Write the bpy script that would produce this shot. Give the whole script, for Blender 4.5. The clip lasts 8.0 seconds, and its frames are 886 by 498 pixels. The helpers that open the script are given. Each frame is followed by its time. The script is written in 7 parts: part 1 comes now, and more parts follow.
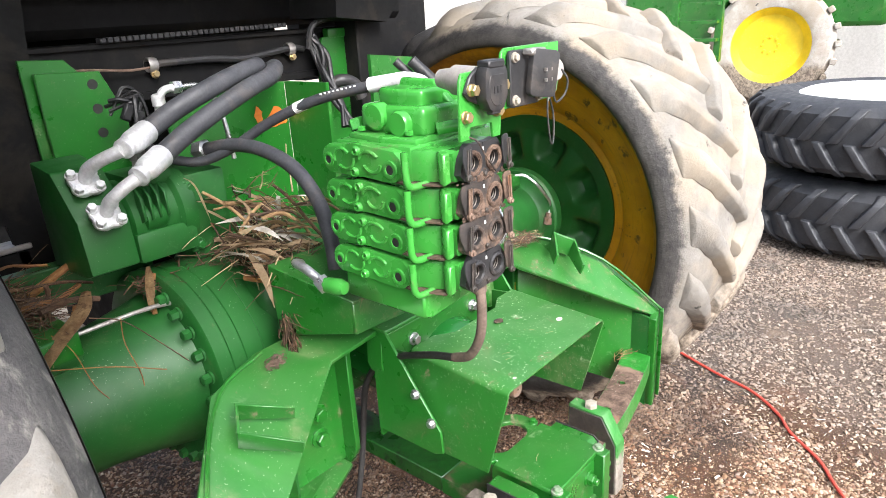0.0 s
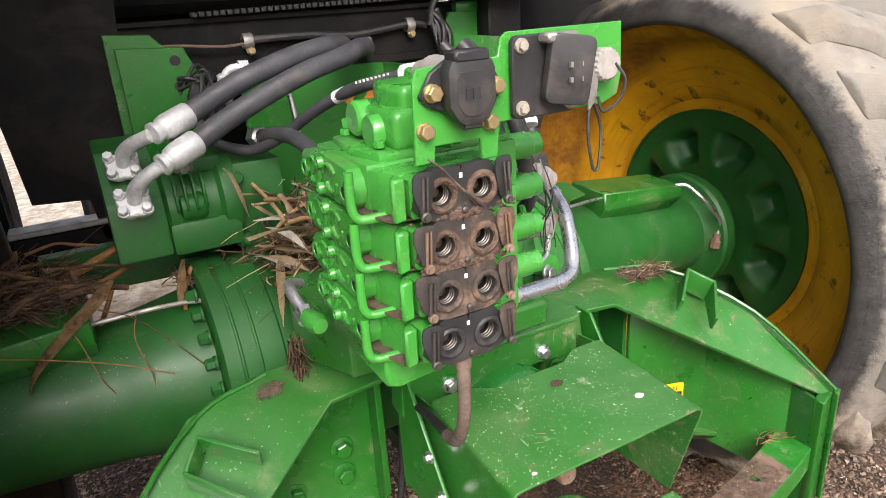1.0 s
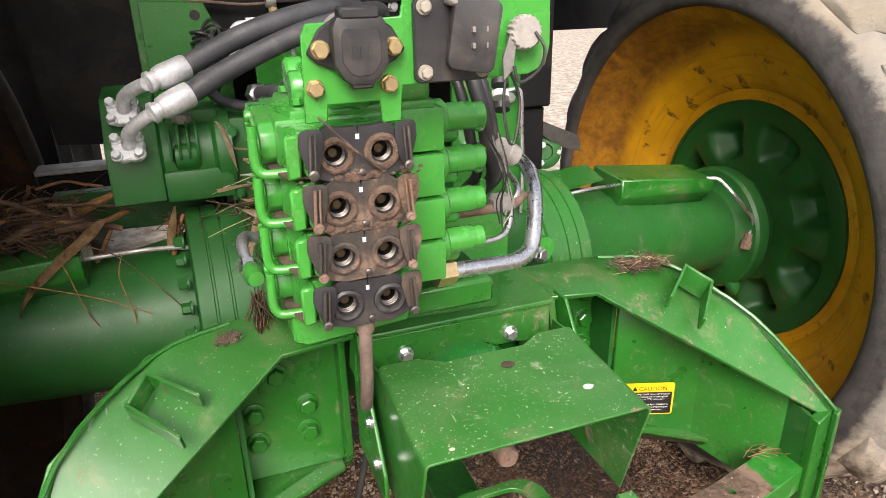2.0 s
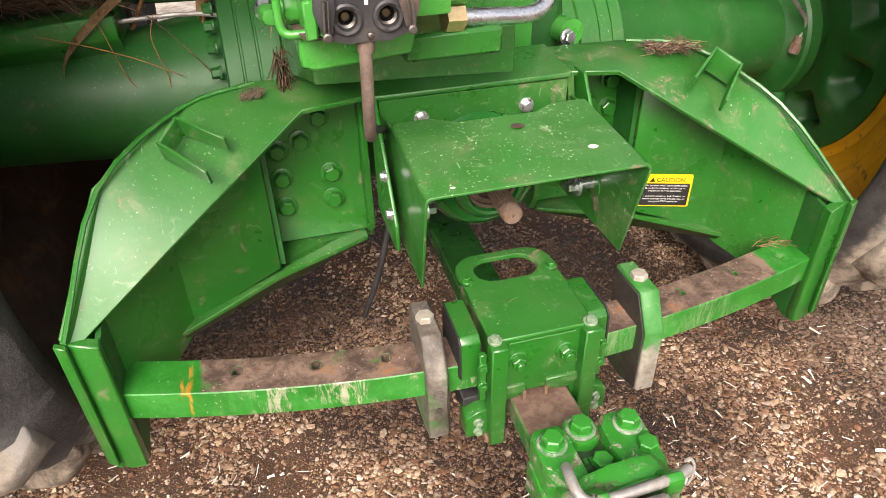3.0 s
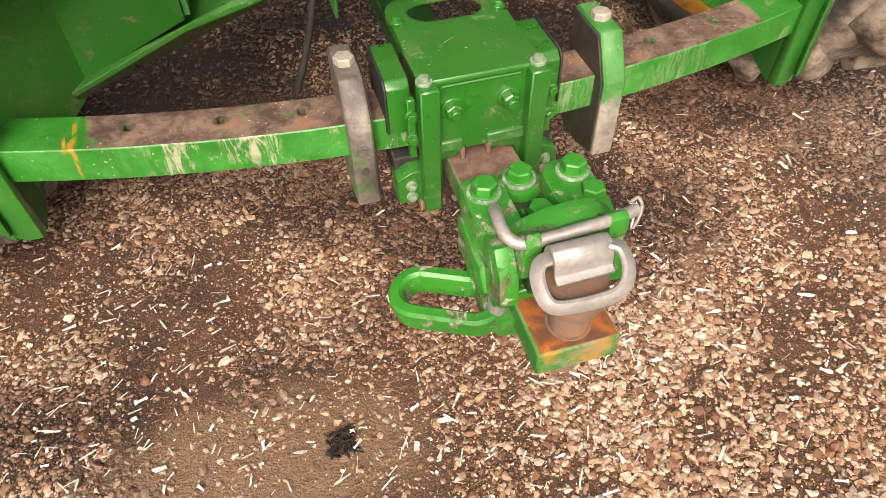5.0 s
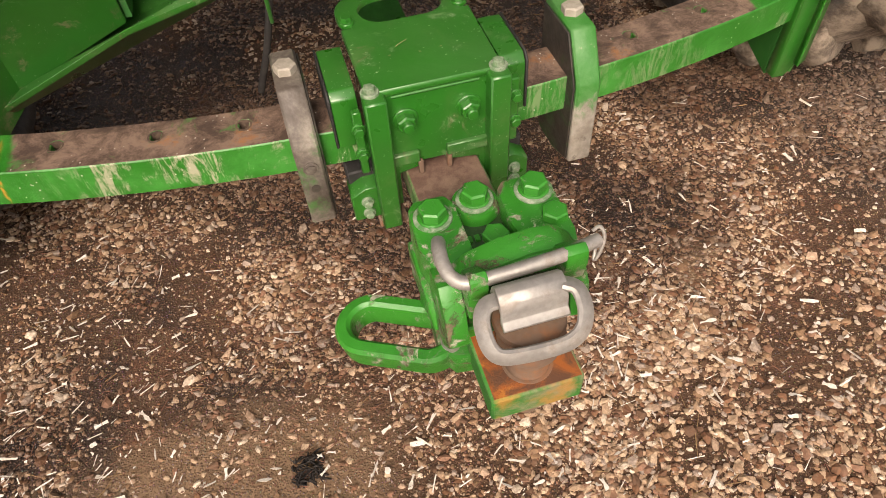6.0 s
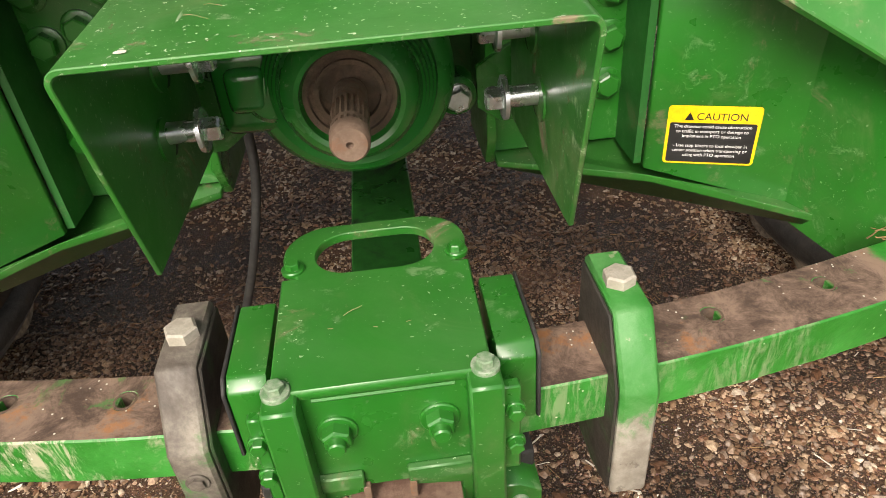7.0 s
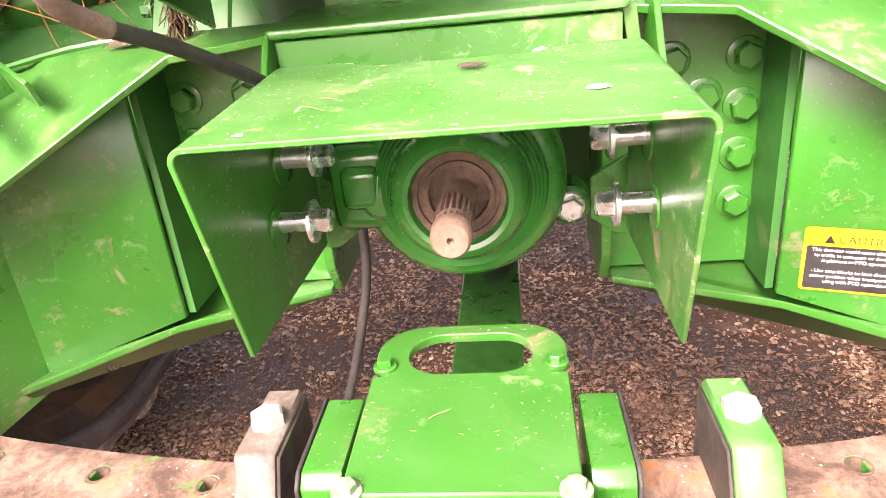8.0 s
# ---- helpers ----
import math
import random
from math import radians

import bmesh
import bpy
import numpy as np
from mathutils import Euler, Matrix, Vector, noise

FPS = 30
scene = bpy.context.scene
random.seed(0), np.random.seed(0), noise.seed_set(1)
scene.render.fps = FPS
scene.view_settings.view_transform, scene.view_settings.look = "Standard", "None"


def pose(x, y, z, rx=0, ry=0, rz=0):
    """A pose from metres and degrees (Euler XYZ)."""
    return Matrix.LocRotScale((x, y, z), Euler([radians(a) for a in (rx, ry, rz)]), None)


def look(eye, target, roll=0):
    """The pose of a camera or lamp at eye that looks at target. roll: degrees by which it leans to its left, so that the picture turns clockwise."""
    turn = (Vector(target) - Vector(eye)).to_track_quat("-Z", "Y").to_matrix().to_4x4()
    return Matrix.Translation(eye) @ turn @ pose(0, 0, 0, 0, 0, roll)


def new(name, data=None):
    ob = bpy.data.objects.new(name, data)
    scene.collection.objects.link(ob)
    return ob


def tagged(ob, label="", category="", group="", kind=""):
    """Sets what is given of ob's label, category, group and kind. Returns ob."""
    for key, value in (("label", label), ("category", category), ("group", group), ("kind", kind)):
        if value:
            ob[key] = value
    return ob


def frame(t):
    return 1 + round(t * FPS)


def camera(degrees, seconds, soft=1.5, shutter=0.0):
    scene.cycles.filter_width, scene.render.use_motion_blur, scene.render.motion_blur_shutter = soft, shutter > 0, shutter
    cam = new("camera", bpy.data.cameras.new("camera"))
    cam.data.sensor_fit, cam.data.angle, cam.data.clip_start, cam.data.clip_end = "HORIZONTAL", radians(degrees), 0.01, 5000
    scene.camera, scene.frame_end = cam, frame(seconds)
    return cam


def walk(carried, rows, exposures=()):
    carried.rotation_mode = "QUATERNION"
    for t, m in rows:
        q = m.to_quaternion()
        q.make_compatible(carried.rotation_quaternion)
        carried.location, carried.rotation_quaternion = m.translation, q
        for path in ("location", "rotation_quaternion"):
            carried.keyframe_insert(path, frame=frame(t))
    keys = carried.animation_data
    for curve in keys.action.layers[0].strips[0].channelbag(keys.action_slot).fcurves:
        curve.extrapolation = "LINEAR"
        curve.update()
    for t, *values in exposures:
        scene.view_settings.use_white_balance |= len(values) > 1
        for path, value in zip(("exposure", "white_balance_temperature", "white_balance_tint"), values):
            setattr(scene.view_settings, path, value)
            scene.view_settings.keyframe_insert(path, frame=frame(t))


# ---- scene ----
cam = camera(67.6, 8.0, 0.5)
PATH = [
    (0, (-1.203, -0.767, 1.804), (0.211, 0.474, 1.125), -3.3),
    (0.5, (-0.953, -0.762, 1.789), (0.167, 0.76, 1.135), -4.0),
    (0.6, (-0.891, -0.762, 1.787), (0.151, 0.817, 1.138), -4.2),
    (1, (-0.683, -0.76, 1.778), (0.193, 0.892, 1.069), -3.7),
    (1.2, (-0.6, -0.747, 1.77), (0.216, 0.914, 1.012), -3.8),
    (2.3, (-0.429, -0.911, 1.741), (0.115, 0.847, 0.957), -1.4),
    (2.4, (-0.418, -0.928, 1.732), (0.088, 0.813, 0.888), -1.6),
    (2.5, (-0.422, -0.951, 1.705), (0.059, 0.779, 0.824), -1.5),
    (3, (-0.426, -1.005, 1.605), (-0.015, 0.585, 0.464), -1.5),
    (3.5, (-0.42, -1.028, 1.524), (-0.005, 0.366, 0.151), -1.6),
    (4, (-0.401, -1.019, 1.506), (0.002, 0.363, 0.118), -2.7),
    (4.5, (-0.348, -1.01, 1.424), (0.041, 0.419, 0.08), -2.7),
    (4.7, (-0.331, -1.008, 1.387), (0.045, 0.363, -0.02), -1.8),
    (5.8, (-0.249, -0.994, 1.34), (0.044, 0.212, -0.229), -3.2),
    (6, (-0.19, -0.916, 1.332), (0.101, 0.319, -0.214), -4.0),
    (6.5, (-0.015, -0.663, 1.3), (0.31, 0.714, -0.113), 0.3),
    (7, (0.045, -0.563, 1.185), (0.154, 1.073, 0.039), -4.7),
    (7.5, (0.063, -0.553, 1.136), (-0.109, 1.257, 0.303), -6.4),
    (8, (0.068, -0.55, 1.15), (-0.158, 1.27, 0.352), -5.8),
]
EXPOSURES = [(0.0, 1.88, 6200, 12), (1.0, 1.35, 6600, 14), (2.5, 1.31, 6800, 14), (3.5, 1.55, 7100, 18), (4.5, 1.43, 7300, 18), (6.0, 0.93, 7600, 18), (6.5, 0.70, 7300, 12), (7.0, 1.28, 7100, 10), (7.4, 2.55, 7500, 24), (8.0, 3.1, 7500, 36)]
walk(cam, [(t, look(eye, target, roll)) for t, eye, target, roll in PATH], exposures=EXPOSURES)

# ---------------------------------------------------------------- world and light
SUN = (41, 202)  # elevation, compass turn of the light, degrees
world = bpy.data.worlds.new("sky")
scene.world = world
world.use_nodes = True
wn = world.node_tree
sky = wn.nodes.new("ShaderNodeTexSky")
sky.sky_type, sky.sun_disc = "NISHITA", False
sky.sun_elevation, sky.sun_rotation = radians(SUN[0]), radians(SUN[1])
sky.air_density, sky.dust_density, sky.ozone_density = 1.0, 4.0, 1.0
grey = wn.nodes.new("ShaderNodeHueSaturation")  # thin cloud takes most of the blue
grey.inputs["Saturation"].default_value = 0.4
wn.links.new(sky.outputs[0], grey.inputs["Color"])
wn.links.new(grey.outputs[0], wn.nodes["Background"].inputs[0])
wn.nodes["Background"].inputs[1].default_value = 0.105
sun_data = bpy.data.lights.new("sun", "SUN")
sun_data.energy, sun_data.angle, sun_data.color = 1.8, radians(32), (1.0, 0.96, 0.9)
sun = new("sun", sun_data)
se, sr = radians(SUN[0]), radians(SUN[1])
sun.matrix_world = look((0, 0, 0), (-math.sin(sr) * math.cos(se), -math.cos(sr) * math.cos(se), -math.sin(se)))


# ---------------------------------------------------------------- mesh helpers
def V(*a):
    return Vector(a)


def frame_to(axis):
    """Rotation that turns z to the axis."""
    return Vector(axis).normalized().to_track_quat("Z", "Y").to_matrix().to_4x4()


def add_box(bm, lo, hi, m=None):
    c = [(a + b) / 2 for a, b in zip(lo, hi)]
    s = [abs(b - a) for a, b in zip(lo, hi)]
    mat = Matrix.Translation(c) @ Matrix.Diagonal((*s, 1))
    bmesh.ops.create_cube(bm, size=1, matrix=(m or Matrix()) @ mat)
    return bm


def box(lo, hi, m=None):
    return add_box(bmesh.new(), lo, hi, m)


def add_cyl(bm, a, b, r, r2=None, seg=20):
    a, b = Vector(a), Vector(b)
    m = Matrix.Translation((a + b) / 2) @ frame_to(b - a)
    bmesh.ops.create_cone(bm, cap_ends=True, segments=seg, radius1=r, radius2=r if r2 is None else r2, depth=(b - a).length, matrix=m)
    return bm


def cyl(a, b, r, r2=None, seg=20):
    return add_cyl(bmesh.new(), a, b, r, r2, seg)


def add_lathe(bm, profile, origin, axis, seg=32, cap=True):
    """profile: rows of radius and distance along the axis."""
    m = Matrix.Translation(origin) @ frame_to(axis)
    rings = []
    for r, h in profile:
        if r < 1e-5:
            rings.append([bm.verts.new(m @ V(0, 0, h))])
        else:
            rings.append([bm.verts.new(m @ V(r * math.cos(i * math.tau / seg), r * math.sin(i * math.tau / seg), h)) for i in range(seg)])
    for a, b in zip(rings, rings[1:]):
        for i in range(seg):
            j = (i + 1) % seg
            q = [a[i % len(a)], a[j % len(a)], b[j % len(b)], b[i % len(b)]]
            q = list(dict.fromkeys(q))
            if len(q) > 2:
                bm.faces.new(q)
    if cap:
        for ring in (rings[0], rings[-1]):
            if len(ring) > 2:
                bm.faces.new(ring)
    bmesh.ops.recalc_face_normals(bm, faces=bm.faces[:])
    return bm


def lathe(profile, origin, axis, seg=32, cap=True):
    return add_lathe(bmesh.new(), profile, origin, axis, seg, cap)


def add_plate(bm, pts, thick):
    """A flat outline, extruded by a vector."""
    t = Vector(thick)
    a = [bm.verts.new(Vector(p)) for p in pts]
    b = [bm.verts.new(Vector(p) + t) for p in pts]
    bm.faces.new(a)
    bm.faces.new(b[::-1])
    n = len(pts)
    for i in range(n):
        bm.faces.new((a[i], b[i], b[(i + 1) % n], a[(i + 1) % n]))
    bmesh.ops.recalc_face_normals(bm, faces=bm.faces[:])
    return bm


def plate(pts, thick):
    return add_plate(bmesh.new(), pts, thick)


def add_ring(bm, outer, inner, thick):
    """A flat plate with one hole; both outlines hold the same number of points."""
    t = Vector(thick)
    n = len(outer)
    rows = [[bm.verts.new(Vector(p) + k) for p in loop] for loop in (outer, inner) for k in (Vector(), t)]
    oa, ob, ia, ib = rows
    for i in range(n):
        j = (i + 1) % n
        for q in ((oa[i], oa[j], ia[j], ia[i]), (ob[j], ob[i], ib[i], ib[j]), (oa[j], oa[i], ob[i], ob[j]), (ia[i], ia[j], ib[j], ib[i])):
            bm.faces.new(q)
    bmesh.ops.recalc_face_normals(bm, faces=bm.faces[:])
    return bm


def smooth_line(pts, steps=6):
    """Catmull-Rom through the points."""
    p = [Vector(q) for q in pts]
    p = [p[0] * 2 - p[1]] + p + [p[-1] * 2 - p[-2]]
    out = []
    for a, b, c, d in zip(p, p[1:], p[2:], p[3:]):
        for k in range(steps):
            t = k / steps
            out.append(0.5 * (2 * b + (c - a) * t + (2 * a - 5 * b + 4 * c - d) * t * t + (3 * b - a - 3 * c + d) * t ** 3))
    return out + [p[-2]]


def add_tube(bm, pts, r, seg=10, steps=6, section=None, closed=False, radii=None):
    """A round (or given) section swept along a smooth line."""
    line = smooth_line(pts, steps) if steps > 1 else [Vector(p) for p in pts]
    n = len(line)
    tang = [(line[min(i + 1, n - 1)] - line[max(i - 1, 0)]).normalized() for i in range(n)]
    if closed:
        tang = [(line[(i + 1) % n] - line[i - 1]).normalized() for i in range(n)]
    up = V(0, 0, 1) if abs(tang[0].z) < 0.9 else V(1, 0, 0)
    side = tang[0].cross(up).normalized()
    sec = section or [(math.cos(k * math.tau / seg), math.sin(k * math.tau / seg)) for k in range(seg)]
    rings = []
    for i, (p, t) in enumerate(zip(line, tang)):
        side = (side - t * side.dot(t)).normalized()
        u = side.cross(t)
        rr = r if radii is None else r * radii[min(int(i * len(radii) / n), len(radii) - 1)]
        rings.append([bm.verts.new(p + side * (a * rr) + u * (b * rr)) for a, b in sec])
    m = len(sec)
    for i in range(n if closed else n - 1):
        a, b = rings[i], rings[(i + 1) % n]
        for k in range(m):
            bm.faces.new((a[k], a[(k + 1) % m], b[(k + 1) % m], b[k]))
    if not closed:
        bm.faces.new(rings[0][::-1])
        bm.faces.new(rings[-1])
    bmesh.ops.recalc_face_normals(bm, faces=bm.faces[:])
    return bm


def tube(pts, r, seg=10, steps=6, section=None, closed=False, radii=None):
    return add_tube(bmesh.new(), pts, r, seg, steps, section, closed, radii)


def rounded(cx, cy, hx, hy, r, n=6):
    """Outline of a rounded rectangle, 4 * n points, anticlockwise."""
    out = []
    for k, (sx, sy) in enumerate(((1, 1), (-1, 1), (-1, -1), (1, -1))):
        for i in range(n):
            a = (k + i / (n - 1)) * math.pi / 2
            out.append((cx + sx * (hx - r) + r * math.cos(a), cy + sy * (hy - r) + r * math.sin(a)))
    return out


def thing(name, base, label, category, group="", kind=""):
    ob = new(name)
    ob.empty_display_size = 0.05
    ob.location = base
    ob.matrix_world = Matrix.Translation(base)
    return tagged(ob, label, category, group, kind)


def origin_of(ob):
    p = Vector()
    while ob is not None:
        p += ob.location
        ob = ob.parent
    return p


def finish(bm, bevel=0.0, seg=1, angle=35):
    if bevel:
        edges = [e for e in bm.edges if len(e.link_faces) == 2 and e.calc_face_angle(0) > radians(28)]
        if edges:
            bmesh.ops.bevel(bm, geom=edges, offset=bevel, segments=seg, profile=0.6, affect="EDGES", clamp_overlap=True)


def part(name, bm, material, parent=None, label="", bevel=0.0, seg=1, kind=""):
    """Links a bmesh, modelled in the place's own coordinates, as one mesh under a thing or part."""
    finish(bm, bevel, seg)
    if parent is not None:
        bmesh.ops.translate(bm, verts=bm.verts[:], vec=-origin_of(parent))
    me = bpy.data.meshes.new(name)
    bm.to_mesh(me)
    bm.free()
    for f in me.polygons:
        f.use_smooth = True
    me.set_sharp_from_angle(angle=radians(38))
    me.materials.append(material)
    ob = new(name, me)
    ob.parent = parent
    return tagged(ob, label, kind=kind)


bolt_meshes = {}


def bolt(parent, p, axis, r=0.012, h=0.012, washer=0.018, material=None, name="bolt", flange=0.004, shank=0.0):
    """A hexagon bolt head with its washer, on a face whose outward way is axis."""
    key = (r, h, washer, material.name, flange, shank)
    if key not in bolt_meshes:
        bm = bmesh.new()
        if washer:
            add_lathe(bm, [(washer, -0.002), (washer, flange * 0.7), (washer * 0.92, flange), (r * 0.9, flange)], (0, 0, 0), (0, 0, 1), 20)
        add_lathe(bm, [(r * 1.02, flange - 0.001), (r * 1.02, flange + h * 0.85), (r * 0.86, flange + h), (0, flange + h)], (0, 0, 0), (0, 0, 1), 6)
        if shank:
            add_lathe(bm, [(r * 0.6, flange), (r * 0.6, flange + shank), (r * 0.5, flange + shank + 0.002), (0, flange + shank + 0.002)], (0, 0, 0), (0, 0, 1), 14)
        me = bpy.data.meshes.new(name)
        bm.to_mesh(me)
        bm.free()
        for f in me.polygons:
            f.use_smooth = True
        me.set_sharp_from_angle(angle=radians(30))
        me.materials.append(material)
        bolt_meshes[key] = me
    ob = new(name, bolt_meshes[key])
    ob.parent = parent
    m = frame_to(axis) @ Matrix.Rotation(random.uniform(0, 1.0), 4, "Z")
    ob.rotation_euler = m.to_euler()
    ob.location = Vector(p) - (origin_of(parent) if parent else Vector())
    return ob


# ---------------------------------------------------------------- materials
def nodes_of(name):
    m = bpy.data.materials.new(name)
    m.use_nodes = True
    t = m.node_tree
    return m, t, t.nodes["Principled BSDF"]


class Net:
    """Short hand for wiring a material."""

    def __init__(self, tree):
        self.t = tree
        self.co = tree.nodes.new("ShaderNodeTexCoord").outputs["Object"]

    def link(self, value, socket):
        if isinstance(value, (int, float)):
            socket.default_value = value
        elif isinstance(value, tuple):
            socket.default_value = (*value, 1.0) if len(value) == 3 else value
        else:
            self.t.links.new(value, socket)

    def noise(self, scale, detail=4, rough=0.55, stretch=None, warp=0.0):
        n = self.t.nodes.new("ShaderNodeTexNoise")
        n.inputs["Scale"].default_value, n.inputs["Detail"].default_value, n.inputs["Roughness"].default_value = scale, detail, rough
        n.inputs["Distortion"].default_value = warp
        self.link(self.stretched(stretch), n.inputs["Vector"])
        return n.outputs["Fac"]

    def stretched(self, stretch):
        if not stretch:
            return self.co
        m = self.t.nodes.new("ShaderNodeMapping")
        m.inputs["Scale"].default_value = stretch
        self.link(self.co, m.inputs["Vector"])
        return m.outputs[0]

    def cells(self, scale, out="Distance", stretch=None, rnd=1.0):
        n = self.t.nodes.new("ShaderNodeTexVoronoi")
        n.inputs["Scale"].default_value, n.inputs["Randomness"].default_value = scale, rnd
        self.link(self.stretched(stretch), n.inputs["Vector"])
        return n.outputs[out]

    def ramp(self, value, lo, hi, a=0.0, b=1.0):
        n = self.t.nodes.new("ShaderNodeMapRange")
        n.interpolation_type = "SMOOTHSTEP"
        for k, v in zip(("Value", "From Min", "From Max", "To Min", "To Max"), (value, lo, hi, a, b)):
            self.link(v, n.inputs[k])
        return n.outputs[0]

    def mix(self, fac, a, b):
        n = self.t.nodes.new("ShaderNodeMix")
        n.data_type = "RGBA"
        self.link(fac, n.inputs["Factor"])
        self.link(a, n.inputs[6])
        self.link(b, n.inputs[7])
        return n.outputs[2]

    def math(self, op, a, b=0.0):
        n = self.t.nodes.new("ShaderNodeMath")
        n.operation = op
        n.use_clamp = op in ("ADD",)
        self.link(a, n.inputs[0])
        self.link(b, n.inputs[1])
        return n.outputs[0]

    def bump(self, height, strength, distance, shader):
        n = self.t.nodes.new("ShaderNodeBump")
        n.inputs["Strength"].default_value, n.inputs["Distance"].default_value = strength, distance
        self.link(height, n.inputs["Height"])
        self.link(n.outputs[0], shader.inputs["Normal"])

    def random(self):
        return self.t.nodes.new("ShaderNodeObjectInfo").outputs["Random"]

    def island(self):
        return self.t.nodes.new("ShaderNodeNewGeometry").outputs["Random Per Island"]

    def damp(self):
        """Low where the earth is damp, in patches; also lowered evenly towards the tractor."""
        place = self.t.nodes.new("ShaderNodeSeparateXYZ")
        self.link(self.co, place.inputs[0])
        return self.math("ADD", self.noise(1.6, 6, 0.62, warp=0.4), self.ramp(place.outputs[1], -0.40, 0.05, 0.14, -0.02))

    def up(self):
        s = self.t.nodes.new("ShaderNodeSeparateXYZ")
        self.link(self.t.nodes.new("ShaderNodeNewGeometry").outputs["Normal"], s.inputs[0])
        return s.outputs[2]


def paint(name, colour, dust=0.35, specks=0.3, rust=0.1, rough=0.32, dust_colour=(0.33, 0.27, 0.17), film=0.10, peppered=0.0):
    """Enamel on steel: settled dust, soft dirt clouds, pale stone chips, brown scuffs and fine scratches."""
    m, t, s = nodes_of(name)
    n = Net(t)
    big = n.noise(3.0, 5, 0.6)
    fine = n.noise(42, 4, 0.7)
    dark = tuple(c * 0.74 for c in colour)
    base = n.mix(n.ramp(big, 0.3, 0.7), colour, dark)
    # a thin film, thicker on what faces up
    lie = n.ramp(n.up(), 0.0, 0.85, 0.35, 1.0)
    veil = n.math("MULTIPLY", n.math("MULTIPLY", n.ramp(n.noise(5.0, 7, 0.72, warp=0.8), 0.28, 0.72, 0.25, 1.0), lie), film)
    base = n.mix(veil, base, (0.34, 0.44, 0.25))
    cloud = n.math("MULTIPLY", n.ramp(n.noise(7.0, 6, 0.68, warp=0.6), 0.52, 0.82, 0, dust), n.ramp(fine, 0.3, 0.7, 0.45, 1))
    base = n.mix(cloud, base, dust_colour)
    scuff = n.math("MULTIPLY", n.ramp(n.noise(9, 9, 0.76, warp=0.5), 0.58, 0.68), rust)
    base = n.mix(scuff, base, (0.21, 0.15, 0.10))
    wear = n.math("MULTIPLY", n.ramp(n.noise(60, 3, 0.6, stretch=(1, 0.12, 0.3), warp=0.2), 0.66, 0.72), n.ramp(n.noise(6, 3), 0.52, 0.62, 0, 0.5 * specks))
    keep = n.ramp(n.noise(7, 4, 0.7), 0.38, 0.52)
    small = n.math("MULTIPLY", n.ramp(n.noise(170, 3, 0.6), 0.665 - peppered * 0.03, 0.70 - peppered * 0.03), n.math("MULTIPLY", keep, lie))
    large = n.math("MULTIPLY", n.ramp(n.noise(62, 6, 0.72, warp=0.3), 0.70 - peppered * 0.025, 0.73 - peppered * 0.025), n.ramp(n.noise(5, 3), 0.40, 0.55, 0, 0.9))
    chip = n.math("MULTIPLY", n.math("ADD", n.math("ADD", small, large), wear), specks)
    blot = n.math("MULTIPLY", n.math("MULTIPLY", n.ramp(n.noise(34, 6, 0.75, warp=0.5), 0.56, 0.68), n.ramp(n.noise(4, 4), 0.42, 0.58)), film * 3.0)
    base = n.mix(blot, base, (0.42, 0.50, 0.32))
    base = n.mix(chip, base, (0.56, 0.60, 0.46))
    n.link(base, s.inputs["Base Color"])
    r = n.math("ADD", n.ramp(n.noise(9, 5, 0.6), 0.3, 0.75, rough - 0.08, rough + 0.14), n.math("MULTIPLY", n.math("ADD", n.math("ADD", cloud, scuff), veil), 0.6))
    n.link(r, s.inputs["Roughness"])
    s.inputs["Coat Weight"].default_value, s.inputs["Coat Roughness"].default_value = 0.28, 0.2
    h = n.math("ADD", n.math("MULTIPLY", n.noise(180, 2), 0.15), n.math("SUBTRACT", n.math("MULTIPLY", n.math("ADD", cloud, scuff), 0.6), n.math("MULTIPLY", chip, 0.6)))
    n.bump(h, 0.3, 0.002, s)
    return m


def steel(name, colour, rough=0.35, metal=1.0, grime=(0.12, 0.08, 0.05), amount=0.3, scale=18.0):
    m, t, s = nodes_of(name)
    n = Net(t)
    g = n.ramp(n.noise(scale, 6, 0.7, warp=0.4), 0.48, 0.72, 0, amount)
    fine = n.noise(120, 3)
    c = n.mix(n.ramp(fine, 0.3, 0.7), tuple(x * 0.82 for x in colour), colour)
    n.link(n.mix(g, c, grime), s.inputs["Base Color"])
    n.link(n.math("MULTIPLY", n.math("SUBTRACT", 1.0, g), metal), s.inputs["Metallic"])
    n.link(n.math("ADD", n.ramp(n.noise(30, 4), 0.3, 0.7, rough - 0.08, rough + 0.1), n.math("MULTIPLY", g, 0.5)), s.inputs["Roughness"])
    n.bump(n.math("ADD", n.math("MULTIPLY", fine, 0.3), g), 0.2, 0.0015, s)
    return m


def matt(name, a, b, rough=0.8, scale=12.0, fine=90.0, bump=0.3, depth=0.003, third=None, amount=0.5):
    """A dull surface in two tones, with a third in patches."""
    m, t, s = nodes_of(name)
    n = Net(t)
    c = n.mix(n.ramp(n.noise(scale, 6, 0.65, warp=0.3), 0.35, 0.68), a, b)
    f = n.noise(fine, 4, 0.7)
    c = n.mix(n.ramp(f, 0.25, 0.75, 0.0, 0.45), c, tuple(x * 0.55 for x in a))
    if third:
        c = n.mix(n.ramp(n.noise(scale * 0.6, 7, 0.7, warp=0.5), 0.52, 0.62, 0, amount), c, third)
    n.link(c, s.inputs["Base Color"])
    n.link(n.ramp(n.noise(scale * 2, 3), 0.3, 0.7, rough - 0.1, min(rough + 0.1, 1)), s.inputs["Roughness"])
    n.bump(f, bump, depth, s)
    return m


